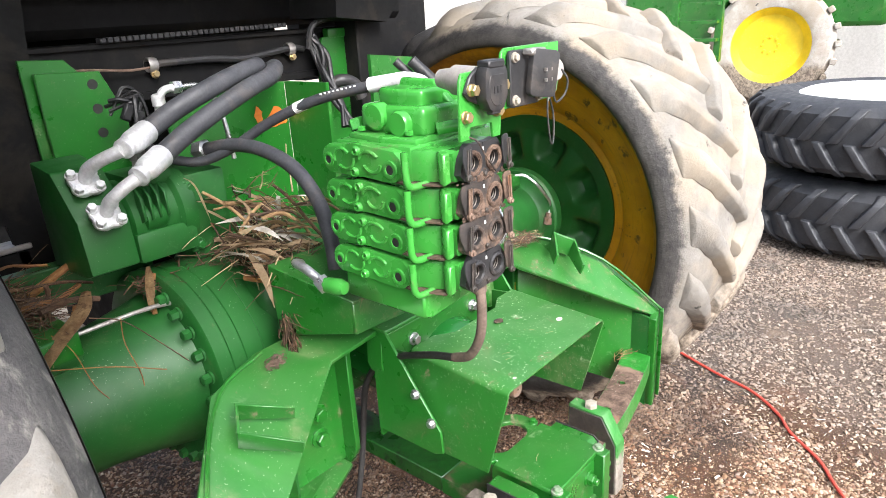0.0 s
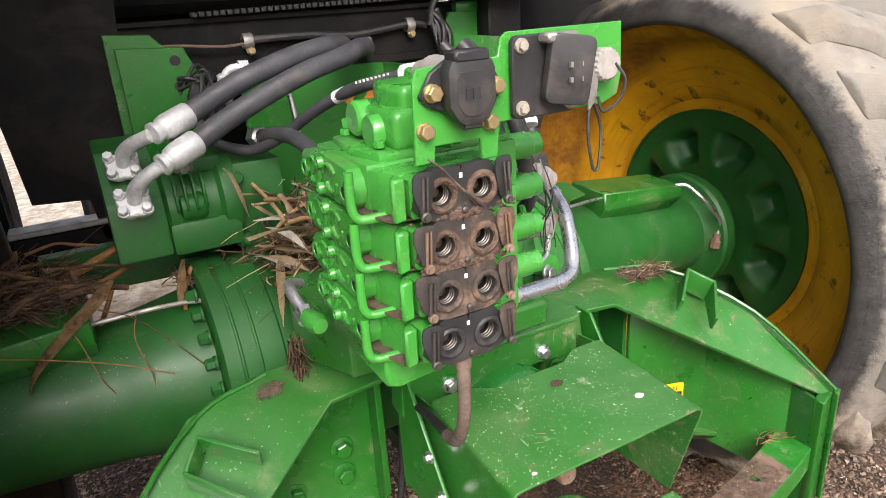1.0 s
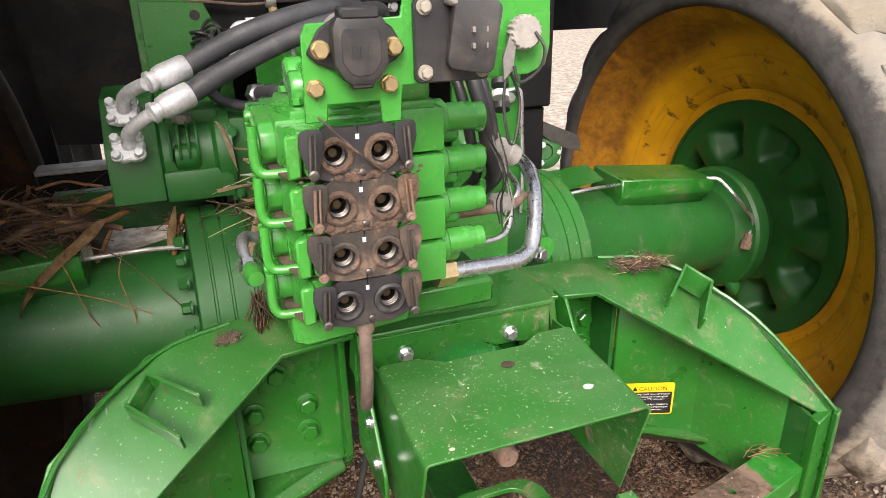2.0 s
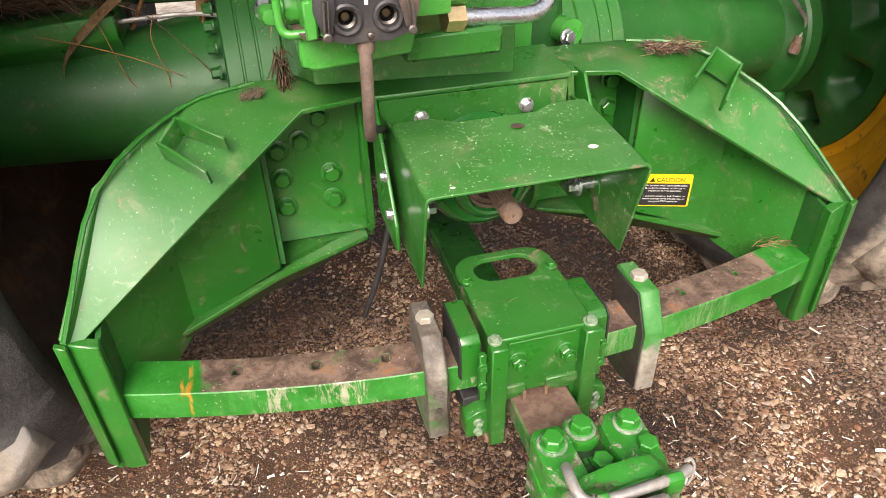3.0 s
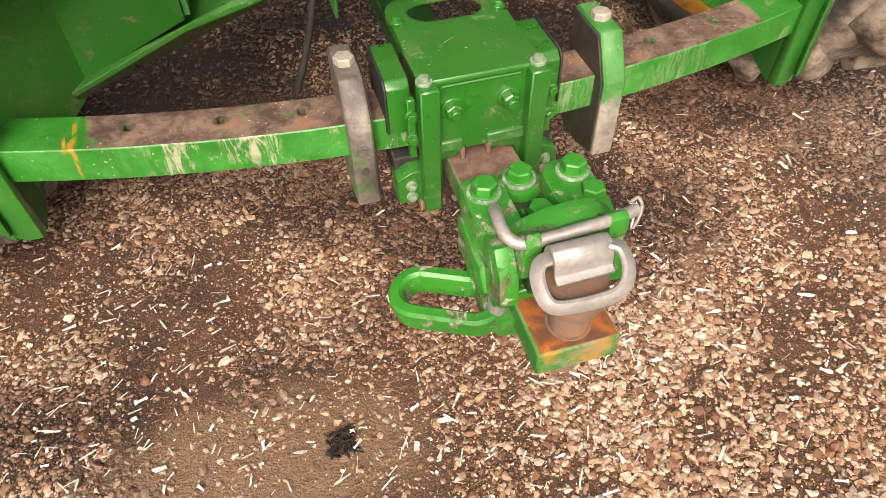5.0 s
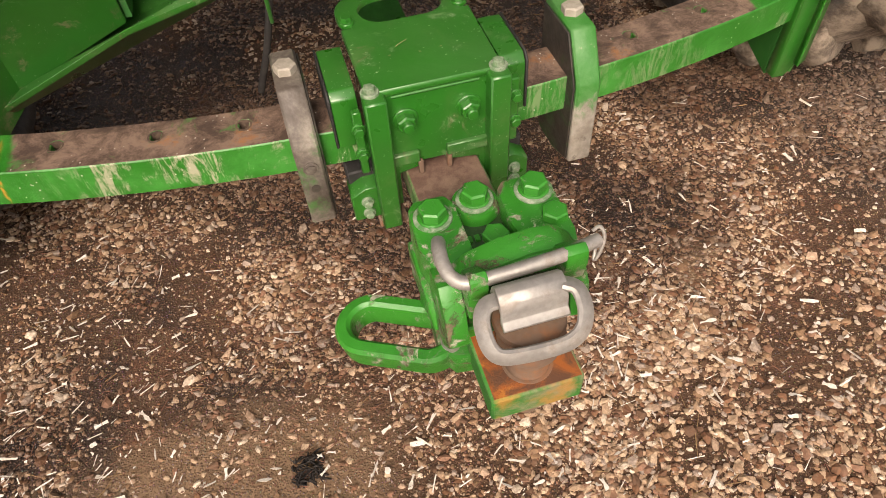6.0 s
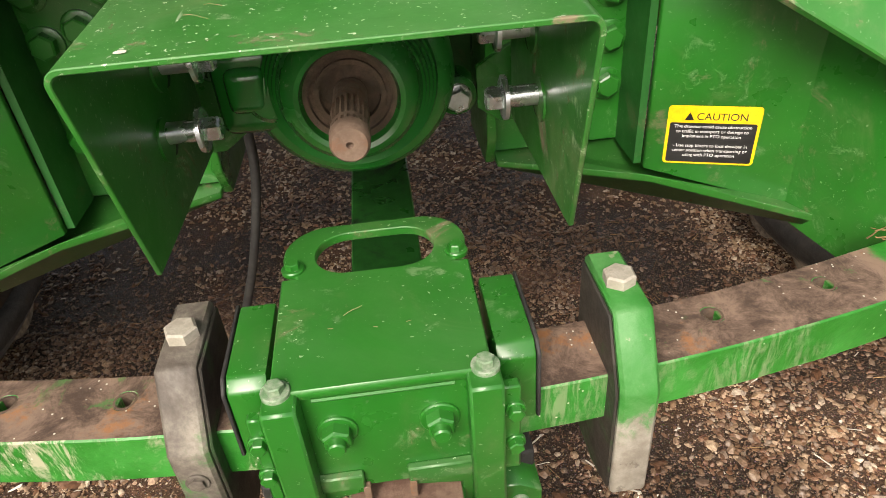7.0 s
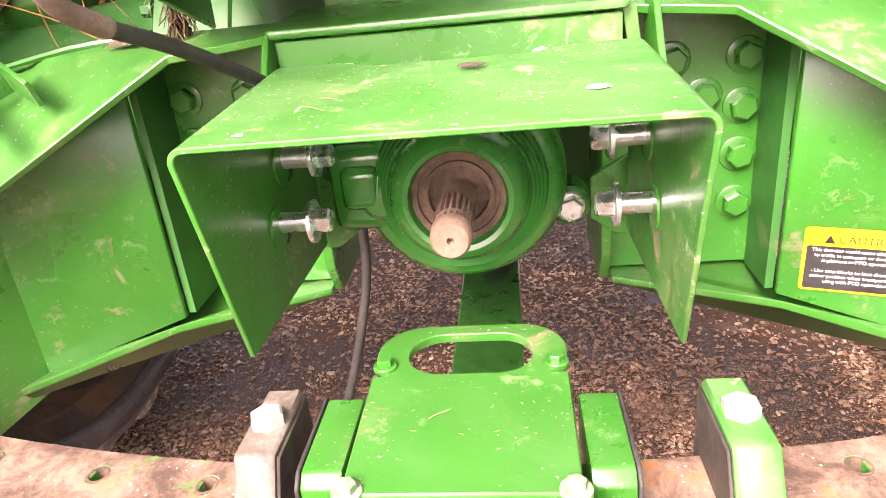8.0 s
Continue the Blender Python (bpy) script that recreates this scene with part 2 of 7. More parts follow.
GREEN = (0.0110, 0.142, 0.0115)


def battered():
    """Green enamel knocked about: scraped to grey, crusted with mud, rust bleeding through."""
    m, t, s = nodes_of("green_enamel_battered")
    n = Net(t)
    c = n.mix(n.ramp(n.noise(6, 5, 0.6), 0.3, 0.7), (0.026, 0.225, 0.024), (0.012, 0.145, 0.012))
    rub = n.ramp(n.noise(19, 9, 0.78, warp=0.5), 0.545, 0.60)
    c = n.mix(n.math("MULTIPLY", rub, 0.85), c, n.mix(n.ramp(n.noise(45, 5, 0.7), 0.4, 0.6), (0.40, 0.37, 0.30), (0.20, 0.17, 0.13)))
    mud = n.ramp(n.noise(15, 9, 0.78, warp=0.8), 0.565, 0.63)
    c = n.mix(n.math("MULTIPLY", mud, 0.9), c, n.mix(n.ramp(n.noise(60, 5, 0.7), 0.35, 0.65), (0.055, 0.035, 0.024), (0.17, 0.11, 0.075)))
    rust = n.math("MULTIPLY", n.ramp(n.noise(21, 8, 0.75), 0.64, 0.68), 0.8)
    c = n.mix(rust, c, (0.30, 0.10, 0.02))
    n.link(c, s.inputs["Base Color"])
    n.link(n.ramp(n.math("ADD", rub, mud), 0, 1, 0.32, 0.85), s.inputs["Roughness"])
    n.bump(n.math("ADD", n.math("MULTIPLY", n.noise(70, 6, 0.75), 0.5), n.math("SUBTRACT", mud, n.math("MULTIPLY", rub, 0.5))), 0.5, 0.004, s)
    return m


green = paint("green_enamel", GREEN, 0.3, 0.55, 0.5, film=0.05)
green_dusty = paint("green_enamel_dusty", GREEN, 0.5, 0.6, 0.9, 0.32, film=0.08)
green_pepper = paint("green_enamel_peppered", GREEN, 0.45, 1.0, 0.9, 0.36, film=0.15, peppered=0.7)
green_gloss = paint("green_enamel_glossy", (0.012, 0.145, 0.020), 0.12, 0.2, 0.25, 0.2, film=0.01)
green_battered = battered()
green_cast = paint("green_enamel_cast", (0.048, 0.320, 0.042), 0.3, 0.35, 0.55, 0.26, film=0.035)
# shaded copy of the green enamel: the shade is in its base colour
green_shade = paint("green_enamel_shaded", (0.008, 0.098, 0.012), 0.14, 0.3, 0.3, 0.50, film=0.015)
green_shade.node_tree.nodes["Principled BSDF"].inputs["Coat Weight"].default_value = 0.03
green_worn = paint("green_enamel_worn", GREEN, 0.85, 1.0, 1.0, 0.42, (0.33, 0.30, 0.22), film=0.2)
rim_yellow_far = paint("yellow_enamel_clean", (0.85, 0.62, 0.01), 0.1, 0.1, 0.0, 0.4)
black_frame = matt("black_frame_paint", (0.006, 0.006, 0.0065), (0.011, 0.0105, 0.010), 0.72, 6, 60, 0.2, 0.002, (0.035, 0.028, 0.02), 0.3)
black_frame.node_tree.nodes["Principled BSDF"].inputs["Specular IOR Level"].default_value = 0.2
black_wire = matt("black_cable_sheath", (0.008, 0.008, 0.009), (0.016, 0.016, 0.017), 0.5, 30, 160, 0.2, 0.001, (0.06, 0.05, 0.04), 0.25)
plastic = matt("black_plastic", (0.022, 0.022, 0.024), (0.035, 0.034, 0.034), 0.5, 14, 140, 0.15, 0.001, (0.11, 0.09, 0.075), 0.3)
plastic_dusty = matt("black_plastic_dusty", (0.03, 0.026, 0.024), (0.10, 0.07, 0.052), 0.75, 20, 120, 0.3, 0.002, (0.20, 0.13, 0.09), 0.8)
grey_plastic = matt("grey_plastic", (0.30, 0.28, 0.26), (0.40, 0.37, 0.34), 0.55, 16, 120, 0.15, 0.001)
hose_rubber = matt("hose_rubber", (0.036, 0.038, 0.044), (0.062, 0.063, 0.07), 0.6, 20, 160, 0.25, 0.001, (0.12, 0.10, 0.085), 0.3)
# rubber parts; also the flat discs painted as dark holes
rubber_and_hole_dark = matt("black_rubber_and_hole_dark", (0.015, 0.014, 0.014), (0.03, 0.028, 0.026), 0.7, 20, 120, 0.3, 0.002)
brown_dirt = matt("dried_mud", (0.065, 0.042, 0.028), (0.145, 0.095, 0.066), 0.95, 25, 140, 0.7, 0.004)
straw = matt("dry_straw", (0.20, 0.115, 0.05), (0.38, 0.25, 0.12), 0.85, 30, 200, 0.3, 0.001, (0.09, 0.045, 0.02), 0.8)
bark = matt("rotten_stalks", (0.055, 0.030, 0.017), (0.13, 0.072, 0.038), 0.9, 22, 160, 0.5, 0.002, (0.22, 0.12, 0.055), 0.5)
orange_stalk = matt("orange_brown_stalk", (0.20, 0.085, 0.025), (0.34, 0.17, 0.05), 0.8, 26, 160, 0.4, 0.001, (0.09, 0.04, 0.015), 0.6)
husk = matt("dry_corn_husk", (0.36, 0.25, 0.14), (0.50, 0.38, 0.24), 0.8, 18, 150, 0.4, 0.001, (0.25, 0.14, 0.06), 0.6)
zinc = steel("zinc_plated_steel", (0.62, 0.62, 0.63), 0.32, 0.9)
zinc_clean = steel("bright_zinc_pipe", (0.72, 0.74, 0.77), 0.26, 0.95, amount=0.12)
brass_zinc = steel("yellow_zinc_bolt", (0.62, 0.47, 0.25), 0.4, 0.85)
pale_steel = steel("pale_worn_steel", (0.36, 0.345, 0.32), 0.45, 0.55, (0.20, 0.15, 0.11), 0.6, 26)
dull_bolt = matt("dull_grey_bolt", (0.30, 0.27, 0.22), (0.44, 0.40, 0.34), 0.6, 40, 140, 0.3, 0.001, (0.16, 0.12, 0.09), 0.6)
block_steel = matt("scraped_block_steel", (0.07, 0.055, 0.045), (0.27, 0.24, 0.20), 0.65, 9, 130, 0.4, 0.002, (0.04, 0.15, 0.03), 0.8)
worn_steel = steel("worn_bare_steel", (0.40, 0.38, 0.36), 0.5, 0.7, (0.16, 0.10, 0.07), 0.6, 14)
chalk_bolt = matt("chalky_painted_bolt", (0.10, 0.20, 0.09), (0.36, 0.38, 0.31), 0.6, 60, 160, 0.3, 0.001, (0.02, 0.15, 0.02), 0.9)
rust_steel = steel("rusted_steel", (0.20, 0.13, 0.09), 0.75, 0.25, (0.30, 0.12, 0.045), 0.8, 16)


def tyre_material(name, mud, splash=False, pale=1.0, low=0.62):
    """Black rubber under dried mud: pale clay above, darker brown towards the ground, worn off in patches."""
    m, t, s = nodes_of(name)
    n = Net(t)
    pos = t.nodes.new("ShaderNodeNewGeometry").outputs["Position"]
    n.co = pos
    rub = n.mix(n.ramp(n.noise(30, 6, 0.7), 0.3, 0.7), (0.014, 0.013, 0.013), (0.040, 0.037, 0.034))
    rub = n.mix(n.ramp(n.noise(7, 6, 0.7), 0.4, 0.7, 0, 0.6), rub, (0.075, 0.07, 0.065))
    clay = n.mix(n.ramp(n.noise(6, 6, 0.65), 0.35, 0.7), (0.40 * pale, 0.37 * pale, 0.325 * pale), (0.57 * pale, 0.545 * pale, 0.50 * pale))
    clay = n.mix(n.ramp(n.noise(28, 6, 0.7), 0.52, 0.72, 0, 0.6), clay, (0.22, 0.19, 0.155))
    clay = n.mix(n.ramp(n.noise(2.2, 4, 0.6), 0.42, 0.62, 0, 0.6), clay, (0.36, 0.295, 0.215))
    cover = n.math("MULTIPLY", n.ramp(n.noise(9, 8, 0.72, warp=0.4), 0.29, 0.38), mud)
    p = t.nodes.new("ShaderNodeSeparateXYZ")
    n.link(pos, p.inputs[0])
    if splash:  # flung on the side that trails
        edge = n.math("SUBTRACT", p.outputs[1], n.math("MULTIPLY", n.noise(5, 5, 0.6), -0.3))
        cover = n.math("MULTIPLY", cover, n.ramp(edge, 1.28, 1.48, 1, 0))
        # the wall next to the rim stays black
        dy, dz = n.math("SUBTRACT", p.outputs[1], 0.89), n.math("SUBTRACT", p.outputs[2], 0.915)
        far = n.math("SQRT", n.math("SUBTRACT", n.math("MULTIPLY", dy, dy), n.math("MULTIPLY", n.math("MULTIPLY", dz, dz), -1.0)))
        cover = n.math("MULTIPLY", cover, n.ramp(n.math("SUBTRACT", far, n.math("MULTIPLY", n.noise(16, 6, 0.7), 0.07)), 0.776, 0.806))
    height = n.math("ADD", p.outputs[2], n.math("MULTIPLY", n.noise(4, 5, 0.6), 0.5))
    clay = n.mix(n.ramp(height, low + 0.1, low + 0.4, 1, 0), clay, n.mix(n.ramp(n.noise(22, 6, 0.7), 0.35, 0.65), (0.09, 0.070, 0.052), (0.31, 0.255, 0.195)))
    n.link(n.mix(cover, rub, clay), s.inputs["Base Color"])
    n.link(n.ramp(cover, 0, 1, 0.65, 0.95), s.inputs["Roughness"])
    n.bump(n.math("ADD", n.math("MULTIPLY", n.noise(55, 6, 0.7), 0.6), n.math("MULTIPLY", cover, 0.5)), 0.7, 0.010, s)
    return m


def soil_material():
    """Brown earth with grit: damp and dark in patches, reddish chaff trodden in, dry and pale where it is bare."""
    m, t, s = nodes_of("damp_gravel_soil")
    n = Net(t)
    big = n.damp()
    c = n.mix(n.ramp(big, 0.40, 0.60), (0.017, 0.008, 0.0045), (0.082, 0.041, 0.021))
    red = n.ramp(n.noise(3.4, 6, 0.7, warp=0.6), 0.54, 0.66, 0, 0.7)
    c = n.mix(red, c, n.mix(n.ramp(n.noise(140, 5, 0.75, stretch=(1, 0.3, 1)), 0.4, 0.6), (0.085, 0.034, 0.018), (0.20, 0.092, 0.050)))
    place = t.nodes.new("ShaderNodeSeparateXYZ")
    n.link(n.co, place.inputs[0])
    dx, dy = n.math("MULTIPLY", n.math("SUBTRACT", place.outputs[0], -0.55), 2.0), n.math("MULTIPLY", n.math("SUBTRACT", place.outputs[1], -0.32), 4.2)
    off = n.math("SQRT", n.math("SUBTRACT", n.math("MULTIPLY", dx, dx), n.math("MULTIPLY", n.math("MULTIPLY", dy, dy), -1.0)))
    trod = n.ramp(n.math("SUBTRACT", off, n.math("MULTIPLY", n.noise(5, 5, 0.65), 0.9)), 0.0, 0.55, 0.85, 0)
    dry = n.math("ADD", n.ramp(n.noise(2.2, 5, 0.62, warp=0.4), 0.60, 0.72, 0, 0.75), trod)
    c = n.mix(dry, c, (0.23, 0.145, 0.085))
    grit = n.noise(260, 5, 0.8)
    c = n.mix(n.ramp(grit, 0.55, 0.64, 0, 0.7), c, (0.27, 0.17, 0.10))
    bits = n.cells(190, "Color")
    c = n.mix(n.ramp(n.cells(190), 0.10, 0.30, 0.5, 0), c, n.mix(0.6, bits, (0.36, 0.23, 0.145)))
    drift = n.math("SUBTRACT", place.outputs[0], n.math("MULTIPLY", n.math("SUBTRACT", n.noise(0.9, 5, 0.6), 0.5), 2.4))
    c = n.mix(n.ramp(drift, 1.0, 2.3, 0, 0.5), c, n.mix(n.ramp(n.noise(120, 5, 0.75), 0.35, 0.65), (0.095, 0.078, 0.062), (0.27, 0.235, 0.20)))
    # yard beyond: pale gravel, its sunlit brightness also put into the colour
    yard = n.ramp(n.math("SUBTRACT", place.outputs[1], n.math("MULTIPLY", n.noise(0.7, 6, 0.65), 1.6)), 2.5, 3.6)
    c = n.mix(yard, c, n.mix(n.ramp(n.noise(9, 8, 0.75), 0.38, 0.66), (0.26, 0.21, 0.16), (0.56, 0.51, 0.44)))
    n.link(c, s.inputs["Base Color"])
    n.link(n.math("ADD", n.ramp(big, 0.35, 0.6, 0.50, 0.95), n.math("MULTIPLY", yard, 0.4)), s.inputs["Roughness"])
    relief = n.math("ADD", n.math("MULTIPLY", n.cells(190), -0.8), grit)
    n.bump(n.math("MULTIPLY", relief, n.ramp(yard, 0.0, 0.6, 1.0, 0.0)), 1.0, 0.007, s)
    return m


def pebble_material():
    m, t, s = nodes_of("river_pebbles")
    n = Net(t)
    k = n.island()
    r = t.nodes.new("ShaderNodeValToRGB")
    r.color_ramp.interpolation = "CONSTANT"
    tones = [(0.30, 0.175, 0.095), (0.46, 0.315, 0.20), (0.13, 0.064, 0.034), (0.55, 0.40, 0.265), (0.36, 0.235, 0.145), (0.68, 0.56, 0.43), (0.21, 0.094, 0.045), (0.50, 0.345, 0.235), (0.38, 0.30, 0.24), (0.27, 0.14, 0.085)]
    e = r.color_ramp.elements
    while len(e) < len(tones):
        e.new(0.5)
    for i, c in enumerate(tones):
        e[i].position, e[i].color = i / len(tones), (*c, 1)
    n.link(k, r.inputs[0])
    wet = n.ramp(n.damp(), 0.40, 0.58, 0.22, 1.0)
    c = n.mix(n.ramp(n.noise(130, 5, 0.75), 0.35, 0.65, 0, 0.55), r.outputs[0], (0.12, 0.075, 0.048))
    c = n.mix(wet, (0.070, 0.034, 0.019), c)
    place = t.nodes.new("ShaderNodeSeparateXYZ")
    n.link(n.co, place.inputs[0])
    c = n.mix(n.ramp(place.outputs[0], 1.0, 2.3, 0, 0.55), c, (0.27, 0.245, 0.215))
    n.link(c, s.inputs["Base Color"])
    n.link(n.ramp(wet, 0.4, 1, 0.42, 0.85), s.inputs["Roughness"])
    n.bump(n.noise(260, 4), 0.4, 0.002, s)
    return m


def bar_material(name, top_rust):
    """Green paint rubbed off on the sliding face, where it is brown."""
    m, t, s = nodes_of(name)
    n = Net(t)
    rough = n.noise(10, 7, 0.7, warp=0.3)
    g = n.mix(n.ramp(rough, 0.38, 0.7), GREEN, (0.035, 0.23, 0.035))
    where = t.nodes.new("ShaderNodeSeparateXYZ")
    n.link(n.co, where.inputs[0])
    streak = n.math("MULTIPLY", n.ramp(n.noise(52, 8, 0.8, stretch=(1, 1, 0.22), warp=0.5), 0.47, 0.58), n.ramp(n.noise(7, 6, 0.7, warp=0.4), 0.46, 0.58))
    g = n.mix(n.math("MULTIPLY", n.math("MULTIPLY", streak, n.ramp(where.outputs[0], -0.66, -0.5)), n.ramp(where.outputs[0], -0.05, 0.2, 0.9, 0.35)), g, (0.37, 0.35, 0.25))
    b = n.mix(n.ramp(n.noise(18, 8, 0.78, warp=0.4), 0.38, 0.64), (0.055, 0.032, 0.022), (0.205, 0.135, 0.098))
    b = n.mix(n.ramp(n.noise(12, 7, 0.7, warp=0.6), 0.58, 0.66, 0, 0.8), b, (0.05, 0.14, 0.03))
    b = n.mix(n.ramp(n.noise(9, 6, 0.7), 0.6, 0.7, 0, 0.7), b, (0.30, 0.115, 0.03))
    p = t.nodes.new("ShaderNodeSeparateXYZ")
    n.link(n.co, p.inputs[0])
    far = n.math("ADD", n.math("ABSOLUTE", p.outputs[0]), n.math("MULTIPLY", n.noise(30, 5, 0.7), 0.05))
    up = n.math("MULTIPLY", n.ramp(n.up(), 0.7, 0.9), n.ramp(far, 0.685, 0.70, 1, 0))
    lines = n.ramp(n.noise(8, 5, 0.7, stretch=(4, 1, 1), warp=0.2), 0.56, 0.66, 0, 0.8)
    g = n.mix(n.math("MULTIPLY", n.math("MULTIPLY", n.ramp(p.outputs[0], -0.74, -0.71), n.ramp(p.outputs[0], -0.69, -0.68, 1, 0)), lines), g, (0.50, 0.20, 0.03))
    bare = n.math("MULTIPLY", up, n.ramp(n.noise(5, 6, 0.7, warp=0.5), 0.3, 0.4) if top_rust else 0.0)
    c = n.mix(bare, g, b)
    chip = n.math("MULTIPLY", n.ramp(n.cells(95), 0.10, 0.14, 1, 0), n.ramp(n.noise(14, 2), 0.52, 0.56))
    c = n.mix(chip, c, (0.55, 0.52, 0.44))
    n.link(c, s.inputs["Base Color"])
    n.link(n.ramp(bare, 0, 1, 0.4, 0.85), s.inputs["Roughness"])
    n.bump(n.math("ADD", n.noise(60, 5, 0.7), streak), 0.3, 0.003, s)
    return m


def scuffed_yellow():
    """Yellow rim enamel with dark rubbed arcs round the axle."""
    m, t, s = nodes_of("yellow_rim_enamel")
    n = Net(t)
    c = n.mix(n.ramp(n.noise(4, 6, 0.6), 0.35, 0.7), (0.70, 0.35, 0.006), (0.52, 0.245, 0.007))
    c = n.mix(n.ramp(n.noise(18, 8, 0.75, stretch=(0.6, 1, 1), warp=0.3), 0.55, 0.75, 0, 0.5), c, (0.26, 0.125, 0.02))
    # short rubber scuffs in a few bands round the axle
    pos = t.nodes.new("ShaderNodeSeparateXYZ")
    n.link(t.nodes.new("ShaderNodeNewGeometry").outputs["Position"], pos.inputs[0])
    dy, dz = n.math("SUBTRACT", pos.outputs[1], 0.88), n.math("SUBTRACT", pos.outputs[2], 0.903)
    turn = t.nodes.new("ShaderNodeMath")
    turn.operation = "ARCTAN2"
    n.link(dz, turn.inputs[0])
    n.link(dy, turn.inputs[1])
    far = n.math("SQRT", n.math("SUBTRACT", n.math("MULTIPLY", dy, dy), n.math("MULTIPLY", n.math("MULTIPLY", dz, dz), -1.0)))
    ring = t.nodes.new("ShaderNodeCombineXYZ")
    n.link(n.math("MULTIPLY", turn.outputs[0], 3.2), ring.inputs[0])
    n.link(n.math("MULTIPLY", far, 5.0), ring.inputs[1])
    spot = t.nodes.new("ShaderNodeTexNoise")
    spot.inputs["Scale"].default_value, spot.inputs["Detail"].default_value = 2.6, 3
    n.link(ring.outputs[0], spot.inputs["Vector"])
    mark = n.math("MULTIPLY", n.ramp(spot.outputs["Fac"], 0.60, 0.66), n.ramp(n.noise(55, 6, 0.75), 0.36, 0.56, 0.2, 1.0))
    c = n.mix(n.math("MULTIPLY", mark, 0.82), c, (0.035, 0.026, 0.014))
    streak = n.noise(30, 4, 0.7)
    rings = t.nodes.new("ShaderNodeTexNoise")
    rings.inputs["Scale"].default_value, rings.inputs["Detail"].default_value = 9.0, 5
    fine = t.nodes.new("ShaderNodeCombineXYZ")
    n.link(n.math("MULTIPLY", far, 9.0), fine.inputs[0])
    n.link(n.math("MULTIPLY", turn.outputs[0], 0.25), fine.inputs[1])
    n.link(fine.outputs[0], rings.inputs["Vector"])
    c = n.mix(n.math("MULTIPLY", n.ramp(rings.outputs["Fac"], 0.52, 0.68, 0, 0.45), n.ramp(streak, 0.3, 0.6, 0.4, 1)), c, (0.30, 0.15, 0.015))
    # brown band next to the bead, wider towards the far side
    lip = n.math("MULTIPLY", n.ramp(n.math("ADD", far, n.math("MULTIPLY", n.ramp(dy, -0.25, 0.40), 0.085)), 0.665, 0.745), n.ramp(n.noise(7, 7, 0.7, warp=0.4), 0.25, 0.55, 0.45, 1.0))
    c = n.mix(n.math("MULTIPLY", lip, 0.9), c, n.mix(n.ramp(n.noise(26, 6, 0.7), 0.35, 0.65), (0.11, 0.040, 0.010), (0.24, 0.095, 0.012)))
    n.link(c, s.inputs["Base Color"])
    n.link(n.ramp(n.noise(12, 4), 0.3, 0.7, 0.32, 0.55), s.inputs["Roughness"])
    n.bump(n.noise(90, 5), 0.2, 0.002, s)
    return m


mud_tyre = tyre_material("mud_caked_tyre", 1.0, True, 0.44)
grey_tyre = matt("grey_speckled_tyre", (0.055, 0.053, 0.055), (0.14, 0.132, 0.128), 0.85, 8, 70, 0.8, 0.006, (0.32, 0.30, 0.27), 0.7)
pale_lug = tyre_material("mud_faced_lug", 1.0, False, 0.48, 0.45)
side_tyre = tyre_material("dusty_tyre_wall", 0.03)
clean_tyre = matt("new_tyre_rubber", (0.035, 0.037, 0.042), (0.05, 0.053, 0.06), 0.55, 8, 80, 0.2, 0.003, (0.10, 0.10, 0.10), 0.3)
soil = soil_material()
pebble = pebble_material()
bar_paint = bar_material("swing_bar_paint", True)
rim_paint = scuffed_yellow()
# brown dirt, darkened further so the left rim looks shaded
rim_dirty_shaded = matt("dirty_shaded_rim", (0.022, 0.013, 0.007), (0.050, 0.027, 0.010), 0.9, 9, 90, 0.5, 0.004, (0.12, 0.055, 0.010), 0.35)
chip_white = matt("bleached_stalk", (0.58, 0.53, 0.45), (0.80, 0.76, 0.70), 0.9, 40, 200, 0.3, 0.001)
pale_metal = matt("pale_sheet_wall", (0.55, 0.54, 0.52), (0.65, 0.64, 0.62), 0.8, 0.6, 20, 0.1, 0.002)
white_disc = matt("white_wheel_disc", (0.80, 0.79, 0.76), (0.86, 0.85, 0.83), 0.5, 4, 40, 0.05, 0.001)
red_cord = matt("red_cord", (0.55, 0.06, 0.04), (0.62, 0.10, 0.07), 0.6, 30, 90, 0.2, 0.001)
sticker_yellow = matt("sticker_yellow", (0.80, 0.50, 0.01), (0.84, 0.55, 0.012), 0.4, 10, 90, 0.02, 0.001)
sticker_black = matt("sticker_black", (0.012, 0.012, 0.012), (0.018, 0.018, 0.018), 0.4, 10, 90, 0.02, 0.001)
sticker_white = matt("sticker_white", (0.80, 0.80, 0.78), (0.84, 0.84, 0.82), 0.4, 10, 90, 0.02, 0.001)

# ---------------------------------------------------------------- ground
Z0 = -0.018


